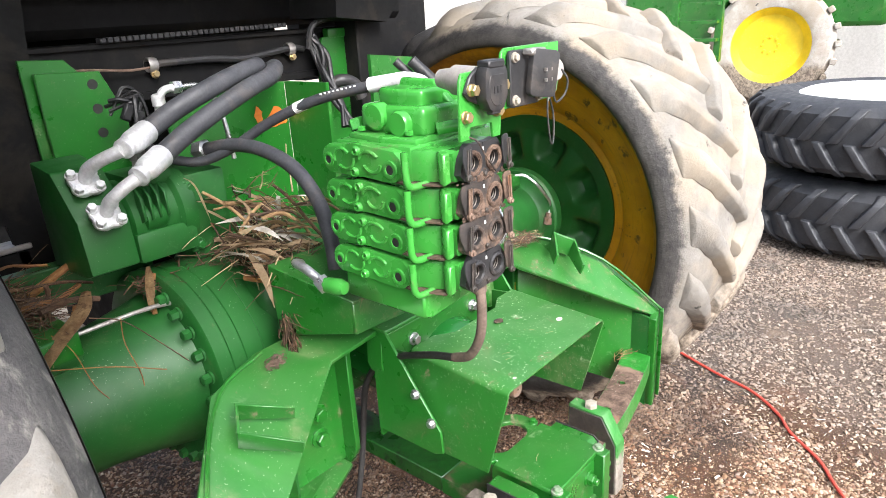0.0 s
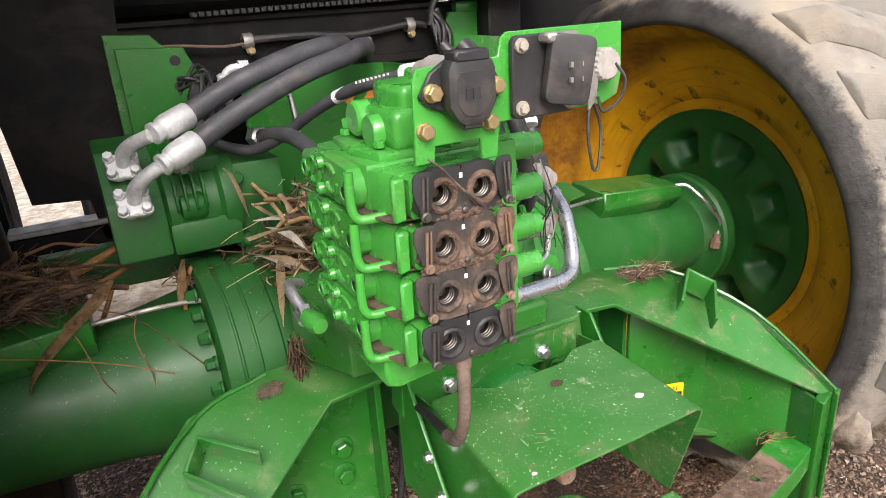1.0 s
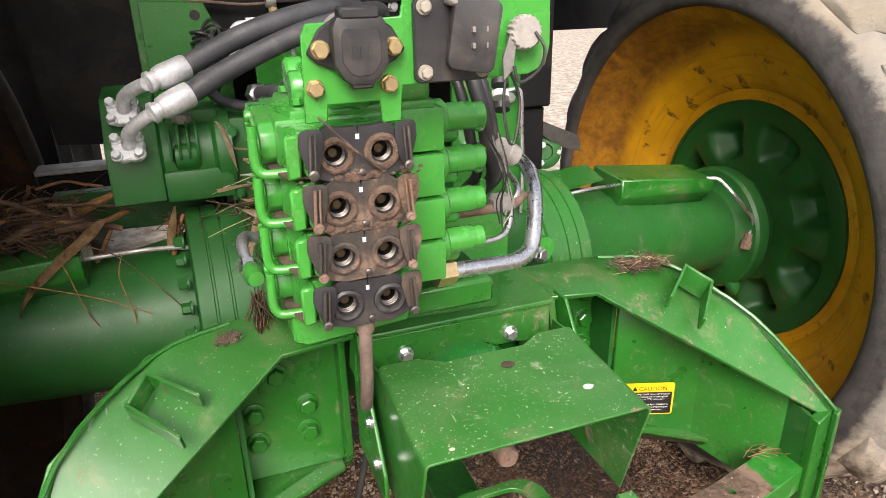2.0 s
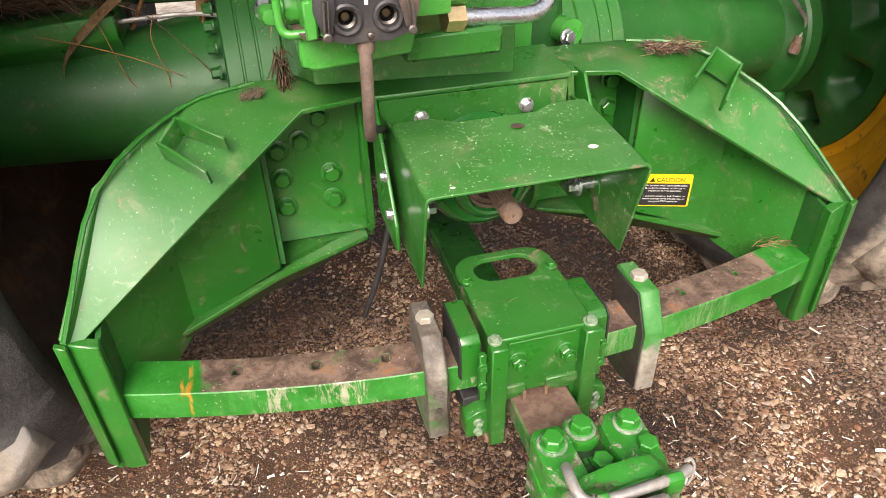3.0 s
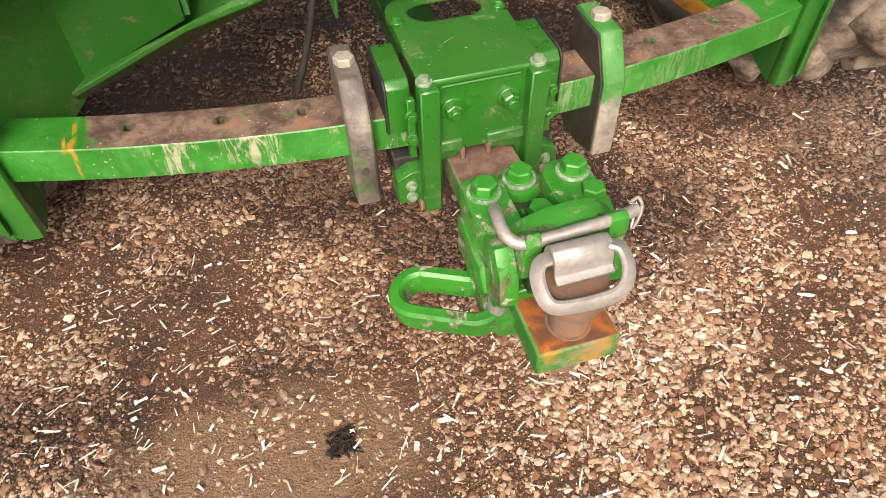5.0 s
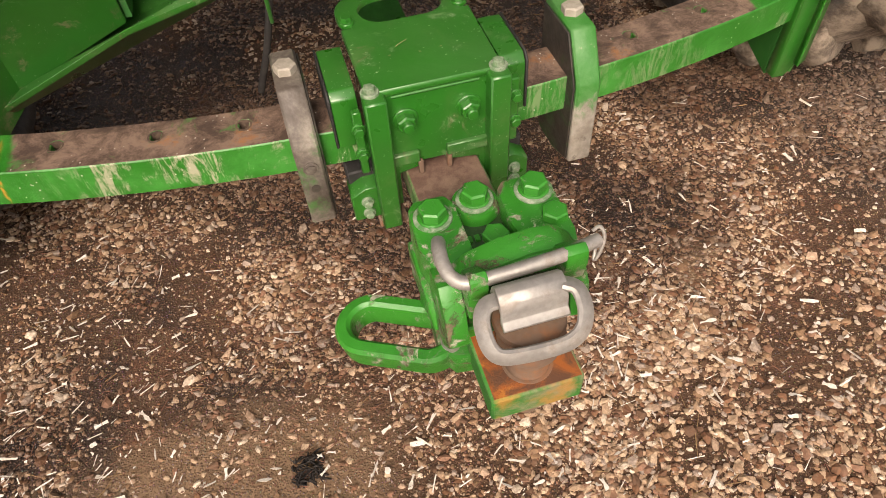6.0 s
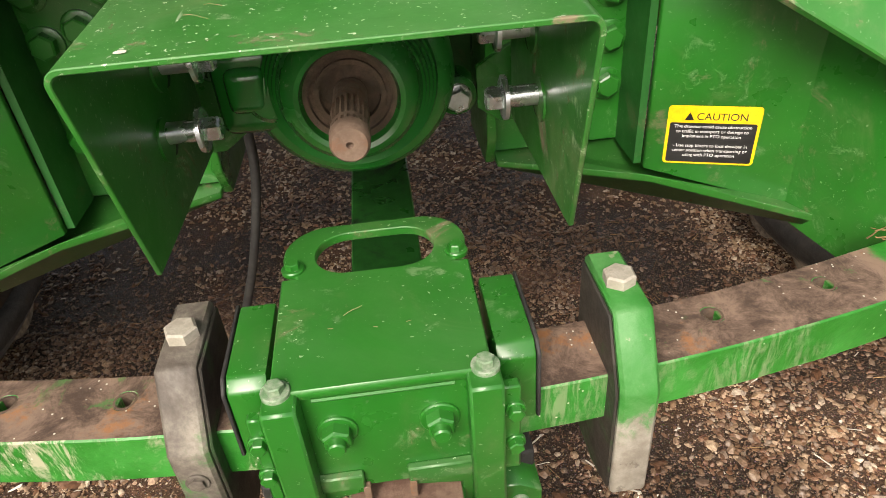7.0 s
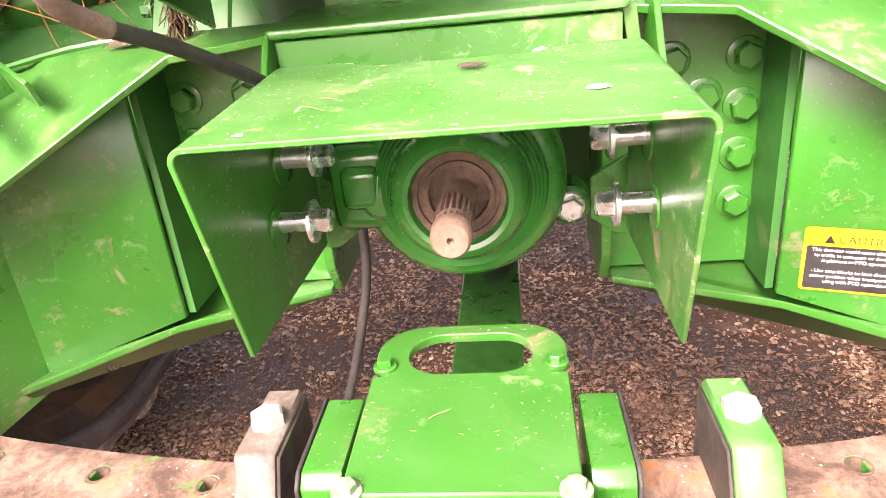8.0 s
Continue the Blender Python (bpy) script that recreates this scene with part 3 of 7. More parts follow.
def ground_sheet():
    """One sheet to the horizon, finer near the tractor, gently uneven."""
    def line(lo, hi, near_lo, near_hi, step):
        a = list(np.arange(near_lo, near_hi, step))
        out, d = [], step
        x = near_hi
        while x < hi:
            out.append(x)
            d *= 1.5
            x += d
        low, d = [], step
        x = near_lo - step
        while x > lo:
            low.append(x)
            d *= 1.5
            x -= d
        return [lo] + low[::-1] + a + out + [hi]
    xs, ys = line(-400, 400, -1.8, 3.0, 0.06), line(-400, 400, -1.8, 2.4, 0.06)
    verts = []
    for y in ys:
        for x in xs:
            near = max(0.0, 1 - max(abs(x), abs(y)) / 8)
            z = Z0 + near * (0.012 * noise.noise((x * 2.3, y * 2.3, 0)) + 0.006 * noise.noise((x * 9, y * 9, 3)))
            verts.append((x, y, z))
    w = len(xs)
    faces = [(j * w + i, j * w + i + 1, (j + 1) * w + i + 1, (j + 1) * w + i) for j in range(len(ys) - 1) for i in range(w - 1)]
    me = bpy.data.meshes.new("ground")
    me.from_pydata(verts, [], faces)
    for f in me.polygons:
        f.use_smooth = True
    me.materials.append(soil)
    return tagged(new("ground", me), "damp brown earth yard strewn with small river gravel", "ground", kind="structure")


ground_sheet()


def stones(name, count, lo, hi, size, label, seed, material, flat=0.62, bare=0.3, rough=0.26, solid="ico", spread=0.72):
    """Many small broken stones, bedded in the earth, as one mesh. solid: ico (20 faces) or octa (8)."""
    rng = np.random.default_rng(seed)
    ico = bmesh.new()
    if solid == "ico":
        bmesh.ops.create_icosphere(ico, subdivisions=1, radius=1)
    else:
        for q in ((1, 0, 0), (-.5, .87, 0), (-.5, -.87, 0), (.4, .5, .75), (-.65, 0, .75), (.4, -.5, .75)):
            ico.verts.new(q)
        ico.verts.ensure_lookup_table()
        for q in ((3, 4, 5), (0, 1, 3), (1, 4, 3), (1, 2, 4), (2, 5, 4), (2, 0, 5), (0, 3, 5)):
            ico.faces.new([ico.verts[i] for i in q])
        ico.verts.index_update()
    base = np.array([v.co[:] for v in ico.verts])
    tris = np.array([[v.index for v in f.verts] for f in ico.faces])
    ico.free()
    k = len(base)
    px = rng.uniform(lo[0], hi[0], count)
    py = rng.uniform(lo[1], hi[1], count)
    # thick in drifts, sparse where the earth is trodden bare
    thick = np.array([noise.noise((a * 2.1, b * 2.1, 5)) + 0.7 * noise.noise((a * 6, b * 6, 8)) for a, b in zip(px, py)])
    trod = np.clip(1.3 - np.hypot((px + 0.55) * 2.0, (py + 0.32) * 4.2), 0, 1)
    stay = rng.random(count) < np.clip(spread + 1.25 * thick, bare, 1.0) * (1 - 0.8 * trod)
    px, py = px[stay], py[stay]
    count = len(px)
    r = size[0] + (size[1] - size[0]) * rng.random(count) ** 2.2
    ang = rng.uniform(0, math.tau, count)
    sx, sy, sz = r * rng.uniform(0.85, 1.45, count), r * rng.uniform(0.65, 1.05, count), r * flat * rng.uniform(0.7, 1.1, count)
    jit = 1 + rng.uniform(-rough, rough, (count, k))
    p = base[None] * jit[..., None] * np.stack([sx, sy, sz], -1)[:, None]
    tip = rng.normal(0, 0.22, (count, 2))  # lying a little tilted
    p[..., 2] += p[..., 0] * tip[:, :1] + p[..., 1] * tip[:, 1:]
    c, s_ = np.cos(ang)[:, None], np.sin(ang)[:, None]
    x = p[..., 0] * c - p[..., 1] * s_ + px[:, None]
    y = p[..., 0] * s_ + p[..., 1] * c + py[:, None]
    gz = np.array([0.012 * noise.noise((a * 2.3, b * 2.3, 0)) + 0.006 * noise.noise((a * 9, b * 9, 3)) for a, b in zip(px, py)])
    z = p[..., 2] + (Z0 + gz * np.clip(1 - np.maximum(np.abs(px), np.abs(py)) / 8, 0, 1) + sz * 0.25)[:, None]
    verts = np.stack([x, y, z], -1).reshape(-1, 3)
    faces = (tris[None] + (np.arange(count) * k)[:, None, None]).reshape(-1, 3)
    me = bpy.data.meshes.new(name)
    me.from_pydata(verts.tolist(), [], faces.tolist())
    me.materials.append(material)
    return tagged(new(name, me), label, "gravel", kind="stuff")


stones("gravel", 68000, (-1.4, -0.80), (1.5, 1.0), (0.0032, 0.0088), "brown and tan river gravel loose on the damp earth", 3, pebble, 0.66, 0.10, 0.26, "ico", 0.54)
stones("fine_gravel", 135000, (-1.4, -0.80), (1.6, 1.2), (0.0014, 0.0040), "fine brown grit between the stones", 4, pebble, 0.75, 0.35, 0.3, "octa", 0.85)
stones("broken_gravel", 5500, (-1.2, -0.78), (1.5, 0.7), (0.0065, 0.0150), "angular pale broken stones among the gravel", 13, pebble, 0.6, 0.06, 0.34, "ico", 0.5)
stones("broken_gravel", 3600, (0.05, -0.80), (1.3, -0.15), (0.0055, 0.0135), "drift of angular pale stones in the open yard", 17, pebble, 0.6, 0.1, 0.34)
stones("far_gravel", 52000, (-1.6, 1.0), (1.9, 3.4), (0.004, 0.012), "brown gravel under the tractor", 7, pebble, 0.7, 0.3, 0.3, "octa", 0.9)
stones("coarse_gravel", 60000, (1.5, -0.9), (5.2, 2.2), (0.004, 0.014), "tan gravel of the open yard", 5, pebble, 0.7, 0.3, 0.3, "octa", 0.9)


def stalk_bits(name, count, lo, hi, seed, material, label, length=(0.005, 0.040), patches=(), width=(0.0022, 0.0105)):
    """Split, flattened bits of bleached stalk lying on the stones: ragged strips with torn ends."""
    rng = np.random.default_rng(seed)
    verts, faces = [], []
    for i in range(count):
        if patches and rng.random() < 0.72:
            cx, cy, rad = patches[rng.integers(len(patches))]
            x, y = cx + rng.normal(0, rad), cy + rng.normal(0, rad)
        else:
            x, y = rng.uniform(lo[0], hi[0]), rng.uniform(lo[1], hi[1])
        a = rng.normal(0.25, 0.7) if rng.random() < 0.6 else rng.uniform(0, math.pi)
        ln, w = length[0] + (length[1] - length[0]) * rng.random() ** 2.2, width[0] + (width[1] - width[0]) * rng.random() ** 2
        tilt = rng.uniform(-0.15, 0.15)
        d = np.array([math.cos(a), math.sin(a), tilt]) * ln / 2
        sd = np.array([-math.sin(a), math.cos(a), rng.uniform(-0.5, 0.5)]) * w / 2
        c = np.array([x, y, Z0 + 0.007 + rng.uniform(0, 0.005) + abs(tilt) * ln / 2])
        n0 = len(verts)
        t = np.array([0, 0, 0.0012])
        for e in (-1.0, -0.4, 0.35, 1.0):
            tear = rng.uniform(0.25, 1.15)
            for sgn in (-1, 1):
                b = c + d * (e + rng.uniform(-0.22, 0.22) * (abs(e) == 1.0)) + sd * sgn * tear * rng.uniform(0.6, 1.2)
                verts += [b, b + t]
        for k in (0, 4, 8):
            a0, a1, b0, b1 = n0 + k, n0 + k + 1, n0 + k + 2, n0 + k + 3
            c0, c1, e0, e1 = n0 + k + 4, n0 + k + 5, n0 + k + 6, n0 + k + 7
            faces += [(a1, b1, e1, c1), (a0, c0, e0, b0), (a0, a1, c1, c0), (b0, e0, e1, b1)]
    me = bpy.data.meshes.new(name)
    me.from_pydata([tuple(v) for v in verts], [], faces)
    me.materials.append(material)
    return tagged(new(name, me), label, "plant litter", kind="stuff")


stalk_bits("stalk_litter", 1150, (-1.4, -0.75), (1.9, 0.5), 11, chip_white, "bleached bits of chopped stalk scattered on the gravel", patches=((-0.75, 0.0, 0.14), (-0.45, -0.15, 0.2), (0.25, -0.25, 0.13), (0.35, -0.5, 0.2), (-0.35, -0.35, 0.2), (0.75, -0.15, 0.2), (-0.95, -0.15, 0.15), (-0.85, 0.25, 0.13), (0.45, 0.05, 0.12), (-0.1, -0.5, 0.18), (0.5, -0.35, 0.15)))
red_chaff = matt("trodden_red_chaff", (0.13, 0.050, 0.030), (0.30, 0.15, 0.095), 0.9, 30, 160, 0.3, 0.001)
stalk_bits("chaff_litter", 3000, (-1.3, -0.78), (1.5, 0.6), 14, red_chaff, "reddish brown chaff trodden into the earth", (0.006, 0.030), ((-0.25, -0.25, 0.16), (0.1, -0.65, 0.2), (-0.6, 0.05, 0.2), (0.45, -0.1, 0.14), (-0.15, -0.05, 0.12)), (0.0008, 0.0022))
stalk_bits("straw_litter", 700, (-1.4, -0.75), (1.9, 1.2), 12, straw, "dry brown straw scattered on the gravel", (0.02, 0.07), (), (0.001, 0.0025))

# ---------------------------------------------------------------- hitch arms
AX = -0.018
tractor = thing("tractor", (0, .8, Z0), "green tractor rear with mud-caked wheels and hitch arms", "tractor")


def hitch_arm(s):
    """A welded arm: bolt plate, web, folded top flange, outer web and end strip. s: -1 or 1, its side."""
    def P(x, y, z):
        return V(AX + s * x, y, z)
    web = [P(.465, .365, 1.062), P(.465, .365, .648), P(.82, .243, .556), P(.82, .243, .80), P(.62, .31, .985)]
    arm = part("hitch_arm", plate(web, P(0, .012, 0) - P(0, 0, 0)), green, tractor, "welded arm with dusty folded top flange", bevel=0.0015)
    o = [P(.20, .475, 1.087), P(.46, .465, 1.086), P(.611, .405, 1.072), P(.737 if s > 0 else .768, .21, .985 if s > 0 else 1.008), P(.866, .05, .793)]
    i = [P(.215, .312, 1.083), P(.36, .312, 1.068), P(.60, .185, .918), P(.835, .052, .772)]
    bm = bmesh.new()
    vo, vi = [bm.verts.new(p) for p in o], [bm.verts.new(p) for p in i]
    for q in ((vo[0], vo[1], vi[1], vi[0]), (vo[1], vo[2], vi[1]), (vo[2], vo[3], vi[2], vi[1]), (vo[3], vo[4], vi[3], vi[2])):
        bm.faces.new(q)
    bmesh.ops.recalc_face_normals(bm, faces=bm.faces[:])
    if bm.faces[0].normal.z < 0:
        bmesh.ops.reverse_faces(bm, faces=bm.faces[:])
    bmesh.ops.solidify(bm, geom=bm.faces[:], thickness=0.012)
    bmesh.ops.recalc_face_normals(bm, faces=bm.faces[:])
    part("top_flange", bm, green_dusty, arm, "dusty green flange with stone chips", bevel=0.002)
    bead = [p + V(-s * 0.012, -0.012, 0.001) for p in o[1:]]
    part("weld_bead", tube(bead, 0.005, 6, 4), green, arm)
    low = [P(.235, .44, .652), P(.465, .335, .652), P(.835, .21, .560), P(.835, .27, .560), P(.48, .50, .652), P(.235, .50, .652)]
    part("bottom_flange", plate(low, (0, 0, -0.012)), green_dusty, arm, bevel=0.0015)
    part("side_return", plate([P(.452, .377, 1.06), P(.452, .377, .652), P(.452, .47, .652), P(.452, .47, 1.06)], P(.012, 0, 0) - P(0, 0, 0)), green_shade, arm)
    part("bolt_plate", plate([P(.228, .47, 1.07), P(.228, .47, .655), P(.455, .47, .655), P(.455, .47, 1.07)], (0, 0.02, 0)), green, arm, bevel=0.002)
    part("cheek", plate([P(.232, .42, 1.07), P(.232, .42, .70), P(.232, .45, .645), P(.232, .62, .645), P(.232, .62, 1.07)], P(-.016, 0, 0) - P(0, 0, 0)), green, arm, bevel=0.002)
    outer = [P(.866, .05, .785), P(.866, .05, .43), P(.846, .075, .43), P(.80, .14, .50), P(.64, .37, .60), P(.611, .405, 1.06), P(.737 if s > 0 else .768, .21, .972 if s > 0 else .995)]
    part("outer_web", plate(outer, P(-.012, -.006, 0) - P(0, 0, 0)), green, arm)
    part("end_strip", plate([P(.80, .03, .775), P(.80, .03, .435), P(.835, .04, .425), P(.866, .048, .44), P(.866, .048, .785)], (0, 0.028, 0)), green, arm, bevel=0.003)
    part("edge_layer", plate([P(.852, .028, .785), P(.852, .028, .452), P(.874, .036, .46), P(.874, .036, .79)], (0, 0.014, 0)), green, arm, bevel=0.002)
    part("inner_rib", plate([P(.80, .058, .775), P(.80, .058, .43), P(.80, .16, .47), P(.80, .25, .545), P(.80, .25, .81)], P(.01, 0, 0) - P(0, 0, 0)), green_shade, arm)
    # folded U bracket standing on the flange
    a, b = P(.605, .325, 1.076), P(.643, .265, 1.049)
    ea, eb = P(.512, .260, 1.031), P(.554, .183, .998)
    nrm = P(.11, -.34, .93) - P(0, 0, 0) - V(AX, 0, 0) + V(AX, 0, 0)
    deep = nrm * -.036
    up_ = .024 if s > 0 else .012
    a, b, deep = a + nrm * up_, b + nrm * up_, nrm * -(.036 + up_)
    bm = bmesh.new()
    add_plate(bm, [a, b, b + deep, a + deep], (ea - a).normalized() * .007)
    add_plate(bm, [a, ea + nrm * .030, ea - nrm * .004, a + deep], (b - a).normalized() * .007)
    add_plate(bm, [b, eb + nrm * .030, eb - nrm * .004, b + deep], (a - b).normalized() * .007)
    part("step_bracket", bm, green_dusty, arm, "folded green bracket", bevel=0.0008)
    for x, z in ((.426, .760), (.426, .838), (.426, .912), (.426, .985), (.322, .985), (.37, .93), (.308, .765), (.306, .836)):
        bolt(arm, P(x, .469, z), (0, -1, 0), 0.0195, 0.017, 0.0275, green)
    for z in (.97, .925, .89):
        bolt(arm, P(.228, .445, z), (-s, 0, 0), 0.007, 0.007, 0.010, zinc)
    return arm


for side in (-1, 1):
    hitch_arm(side)

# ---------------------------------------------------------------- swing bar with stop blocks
# grime of the wear faces; also the painted dark of the holes
grime_hole_shade = matt("grime_and_hole_shade", (0.030, 0.026, 0.022), (0.07, 0.058, 0.046), 0.6, 14, 120, 0.4, 0.002, (0.03, 0.10, 0.025), 0.5)


def bar_y(x):
    return -0.022 + 0.185 * (x - AX * 0.5) ** 2


bar = thing("swing_bar", (0, -0.02, 0.56), "curved drawbar support bar, green with rubbed brown top", "tractor part")
HOLES = (-.60, -.44, -.297, .408, .57)


def on_bar(x, w, z):
    """A point of the bent bar: along it, across it, height."""
    return V(x, bar_y(x), z) + V(-0.37 * (x - AX * 0.5), 1, 0).normalized() * w


bm = bmesh.new()
cuts = sorted([AX - .83, AX + .83, -.72, .0, -.15, .15, .28, .70] + [h + d for h in HOLES for d in (-.035, .035)])
for x0, x1 in zip(cuts, cuts[1:]):
    mid = (x0 + x1) / 2
    hole = [h for h in HOLES if abs(h - mid) < .01]
    n = 7 if hole else max(2, int((x1 - x0) / .04))
    edge = [(x0 + (x1 - x0) * k / (n - 1), -.048) for k in range(n)] + [(x1 + (x0 - x1) * k / (n - 1), .048) for k in range(n)]
    top = [bm.verts.new(on_bar(x, w, .632)) for x, w in edge]
    low = [bm.verts.new(on_bar(x, w, .562)) for x, w in edge]
    m = len(edge)
    for k in range(m):
        if k != n - 1 and k != m - 1:
            bm.faces.new((top[k], top[(k + 1) % m], low[(k + 1) % m], low[k]))
    if hole:
        rim = []
        for x, w in edge:
            a = math.atan2(w - .008, x - hole[0])
            rim.append((hole[0] + .0130 * math.cos(a), .008 + .0130 * math.sin(a)))
        ti = [bm.verts.new(on_bar(x, w, .632)) for x, w in rim]
        li = [bm.verts.new(on_bar(x, w, .562)) for x, w in rim]
        for k in range(m):
            q = (k + 1) % m
            bm.faces.new((top[k], top[q], ti[q], ti[k]))
            bm.faces.new((low[k], low[q], li[q], li[k]))
            bm.faces.new((ti[k], ti[q], li[q], li[k]))
    else:
        for side in (top, low):
            for k in range(n - 1):
                bm.faces.new((side[k], side[k + 1], side[m - 2 - k], side[m - 1 - k]))
    for end, hit in ((cuts[0], x0), (cuts[-1], x1)):
        if end == hit:
            a, b = (0, m - 1) if end == cuts[0] else (n - 1, n)
            bm.faces.new((top[a], top[b], low[b], low[a]))
bmesh.ops.remove_doubles(bm, verts=bm.verts[:], dist=0.0002)
bmesh.ops.recalc_face_normals(bm, faces=bm.faces[:])
part("bar_body", bm, bar_paint, bar, bevel=0.0025)
for x in HOLES:
    p = on_bar(x, .008, .630)
    # dark disc down the hole, coloured as the shade inside it
    part("hole_shade", lathe([(0, 0), (.0134, 0), (.0134, .002), (0, .002)], p + V(0, 0, -.030), (0, 0, 1), 20), grime_hole_shade, bar, "dark disc painted as the shade in the hole")
    part("hole_liner", lathe([(.0112, .0024), (.0138, .0022), (.0138, -.066), (.0112, -.066), (.0112, .0024)], p, (0, 0, 1), 20, False), brown_dirt, bar, "dirt-lined pin hole")


def half_bare_block():
    """Chalky green paint, scraped to pale dusty steel on the lower half."""
    m, t, s = nodes_of("half_bare_block")
    n = Net(t)
    n.co = t.nodes.new("ShaderNodeNewGeometry").outputs["Position"]
    g = n.mix(n.ramp(n.noise(14, 7, 0.7, warp=0.3), 0.38, 0.68), (0.022, 0.165, 0.022), (0.070, 0.215, 0.062))
    g = n.mix(n.ramp(n.noise(30, 7, 0.75, warp=0.4), 0.6, 0.68, 0, 0.7), g, (0.30, 0.27, 0.20))
    b = n.mix(n.ramp(n.noise(22, 7, 0.72), 0.35, 0.68), (0.21, 0.185, 0.15), (0.36, 0.33, 0.28))
    b = n.mix(n.ramp(n.noise(48, 6, 0.7), 0.6, 0.68, 0, 0.6), b, (0.10, 0.085, 0.07))
    p = t.nodes.new("ShaderNodeSeparateXYZ")
    n.link(n.co, p.inputs[0])
    edge = n.math("ADD", p.outputs[2], n.math("MULTIPLY", n.noise(26, 7, 0.75, warp=0.5), 0.16))
    bare = n.ramp(edge, 0.655, 0.69, 1, 0)
    n.link(n.mix(bare, g, b), s.inputs["Base Color"])
    n.link(n.ramp(bare, 0, 1, 0.5, 0.75), s.inputs["Roughness"])
    n.bump(n.math("ADD", n.noise(70, 6, 0.75), n.math("MULTIPLY", bare, -0.4)), 0.4, 0.003, s)
    return m


for x0, x1, m, lab in ((-.229, -.186, block_steel, "worn bare steel stop block with green paint traces"), (.256, .300, half_bare_block(), "chalky green stop block, lower half scraped bare")):
    blk = thing("stop_block", ((x0 + x1) / 2, 0, .632), lab, "stop block", "stop blocks on the swing bar")
    c = bar_y((x0 + x1) / 2)
    prof = [(.066, .714), (-.045, .714), (-.092, .632), (-.094, .462), (-.03, .44), (.045, .44), (.066, .47)]
    part("block", plate([(x0, y, z) for y, z in prof], (x1 - x0, 0, 0)), m, blk, bevel=0.004)
    xi, sg = (x1, 1) if x0 < 0 else (x0, -1)
    part("wear_face", plate([(xi, y * .93, .578 + (z - .578) * .95) for y, z in prof], (sg * .004, 0, 0)), grime_hole_shade, blk, "grimy dark wear face", bevel=0.002)
    bolt(blk, ((x0 + x1) / 2, .005, .713), (0, 0, 1), 0.0185, 0.015, 0, dull_bolt, flange=0.0)
    if x0 < 0:
        bolt(blk, ((x0 + x1) / 2, -.093, .590), (0, -1, 0), 0.009, 0.004, 0.013, block_steel, flange=0.002)
        # no bore here: a flat disc carries the hole's darkness
        part("pin_hole", lathe([(0, 0), (.008, 0), (.008, .001), (0, .001)], ((x0 + x1) / 2, -.0935, .545), (0, -1, 0), 18), grime_hole_shade, blk, "flat dark disc painted as a pin hole")

# ---------------------------------------------------------------- drawbar guide box
gb = thing("drawbar_guide", (0.006, 0, .54), "green drawbar guide box with bolted top plate", "tractor part")
CX = 0.006
slot = rounded(CX, .114, .073, .042, .0405, 8)
ear = rounded(CX, .117, .112, .060, .056, 8)
bm = bmesh.new()
add_ring(bm, [(x, y, .724) for x, y in ear], [(x, y, .724) for x, y in slot], (0, 0, -.012))
part("handle_plate", bm, green_dusty, gb, "lifting slot of the top plate", bevel=0.0012)
part("top_plate", plate([(CX - .111, .0705, .7245), (CX - .108, -.098, .7245), (CX - .088, -.112, .7245), (CX + .088, -.112, .7245), (CX + .108, -.098, .7245), (CX + .111, .0705, .7245)][::-1], (0, 0, -.013)), green_dusty, gb, bevel=0.002)
part("box_body", box((CX - .100, -.095, .575), (CX + .100, .085, .708)), green, gb, bevel=0.003)
part("front_plate", plate([(CX - .096, -.108, .715), (CX - .096, -.108, .475), (CX - .07, -.108, .475), (CX - .07, -.108, .548), (CX - .03, -.108, .556), (CX - .03, -.108, .566), (CX + .012, -.108, .566), (CX + .012, -.108, .556), (CX + .07, -.108, .548), (CX + .07, -.108, .475), (CX + .096, -.108, .475), (CX + .096, -.108, .715)], (0, .013, 0)), green, gb, bevel=0.0015)
part("plate_seam", tube([(CX - .07, -.1085, .708), (CX, -.1095, .709), (CX + .07, -.1085, .708)], .0028, 6, 3), green, gb)
for a, b in ((-.088, -.035), (.012, .085)):
    part("stiffener", box((CX + a, -.117, .572), (CX + b, -.107, .594)), green_worn, gb, bevel=0.002)
for a in (-.034, .016):
    part("weld_stop", box((CX + a - .004, -.116, .545), (CX + a + .004, -.106, .572)), rust_steel, gb, "rusty weld stop", bevel=0.001)
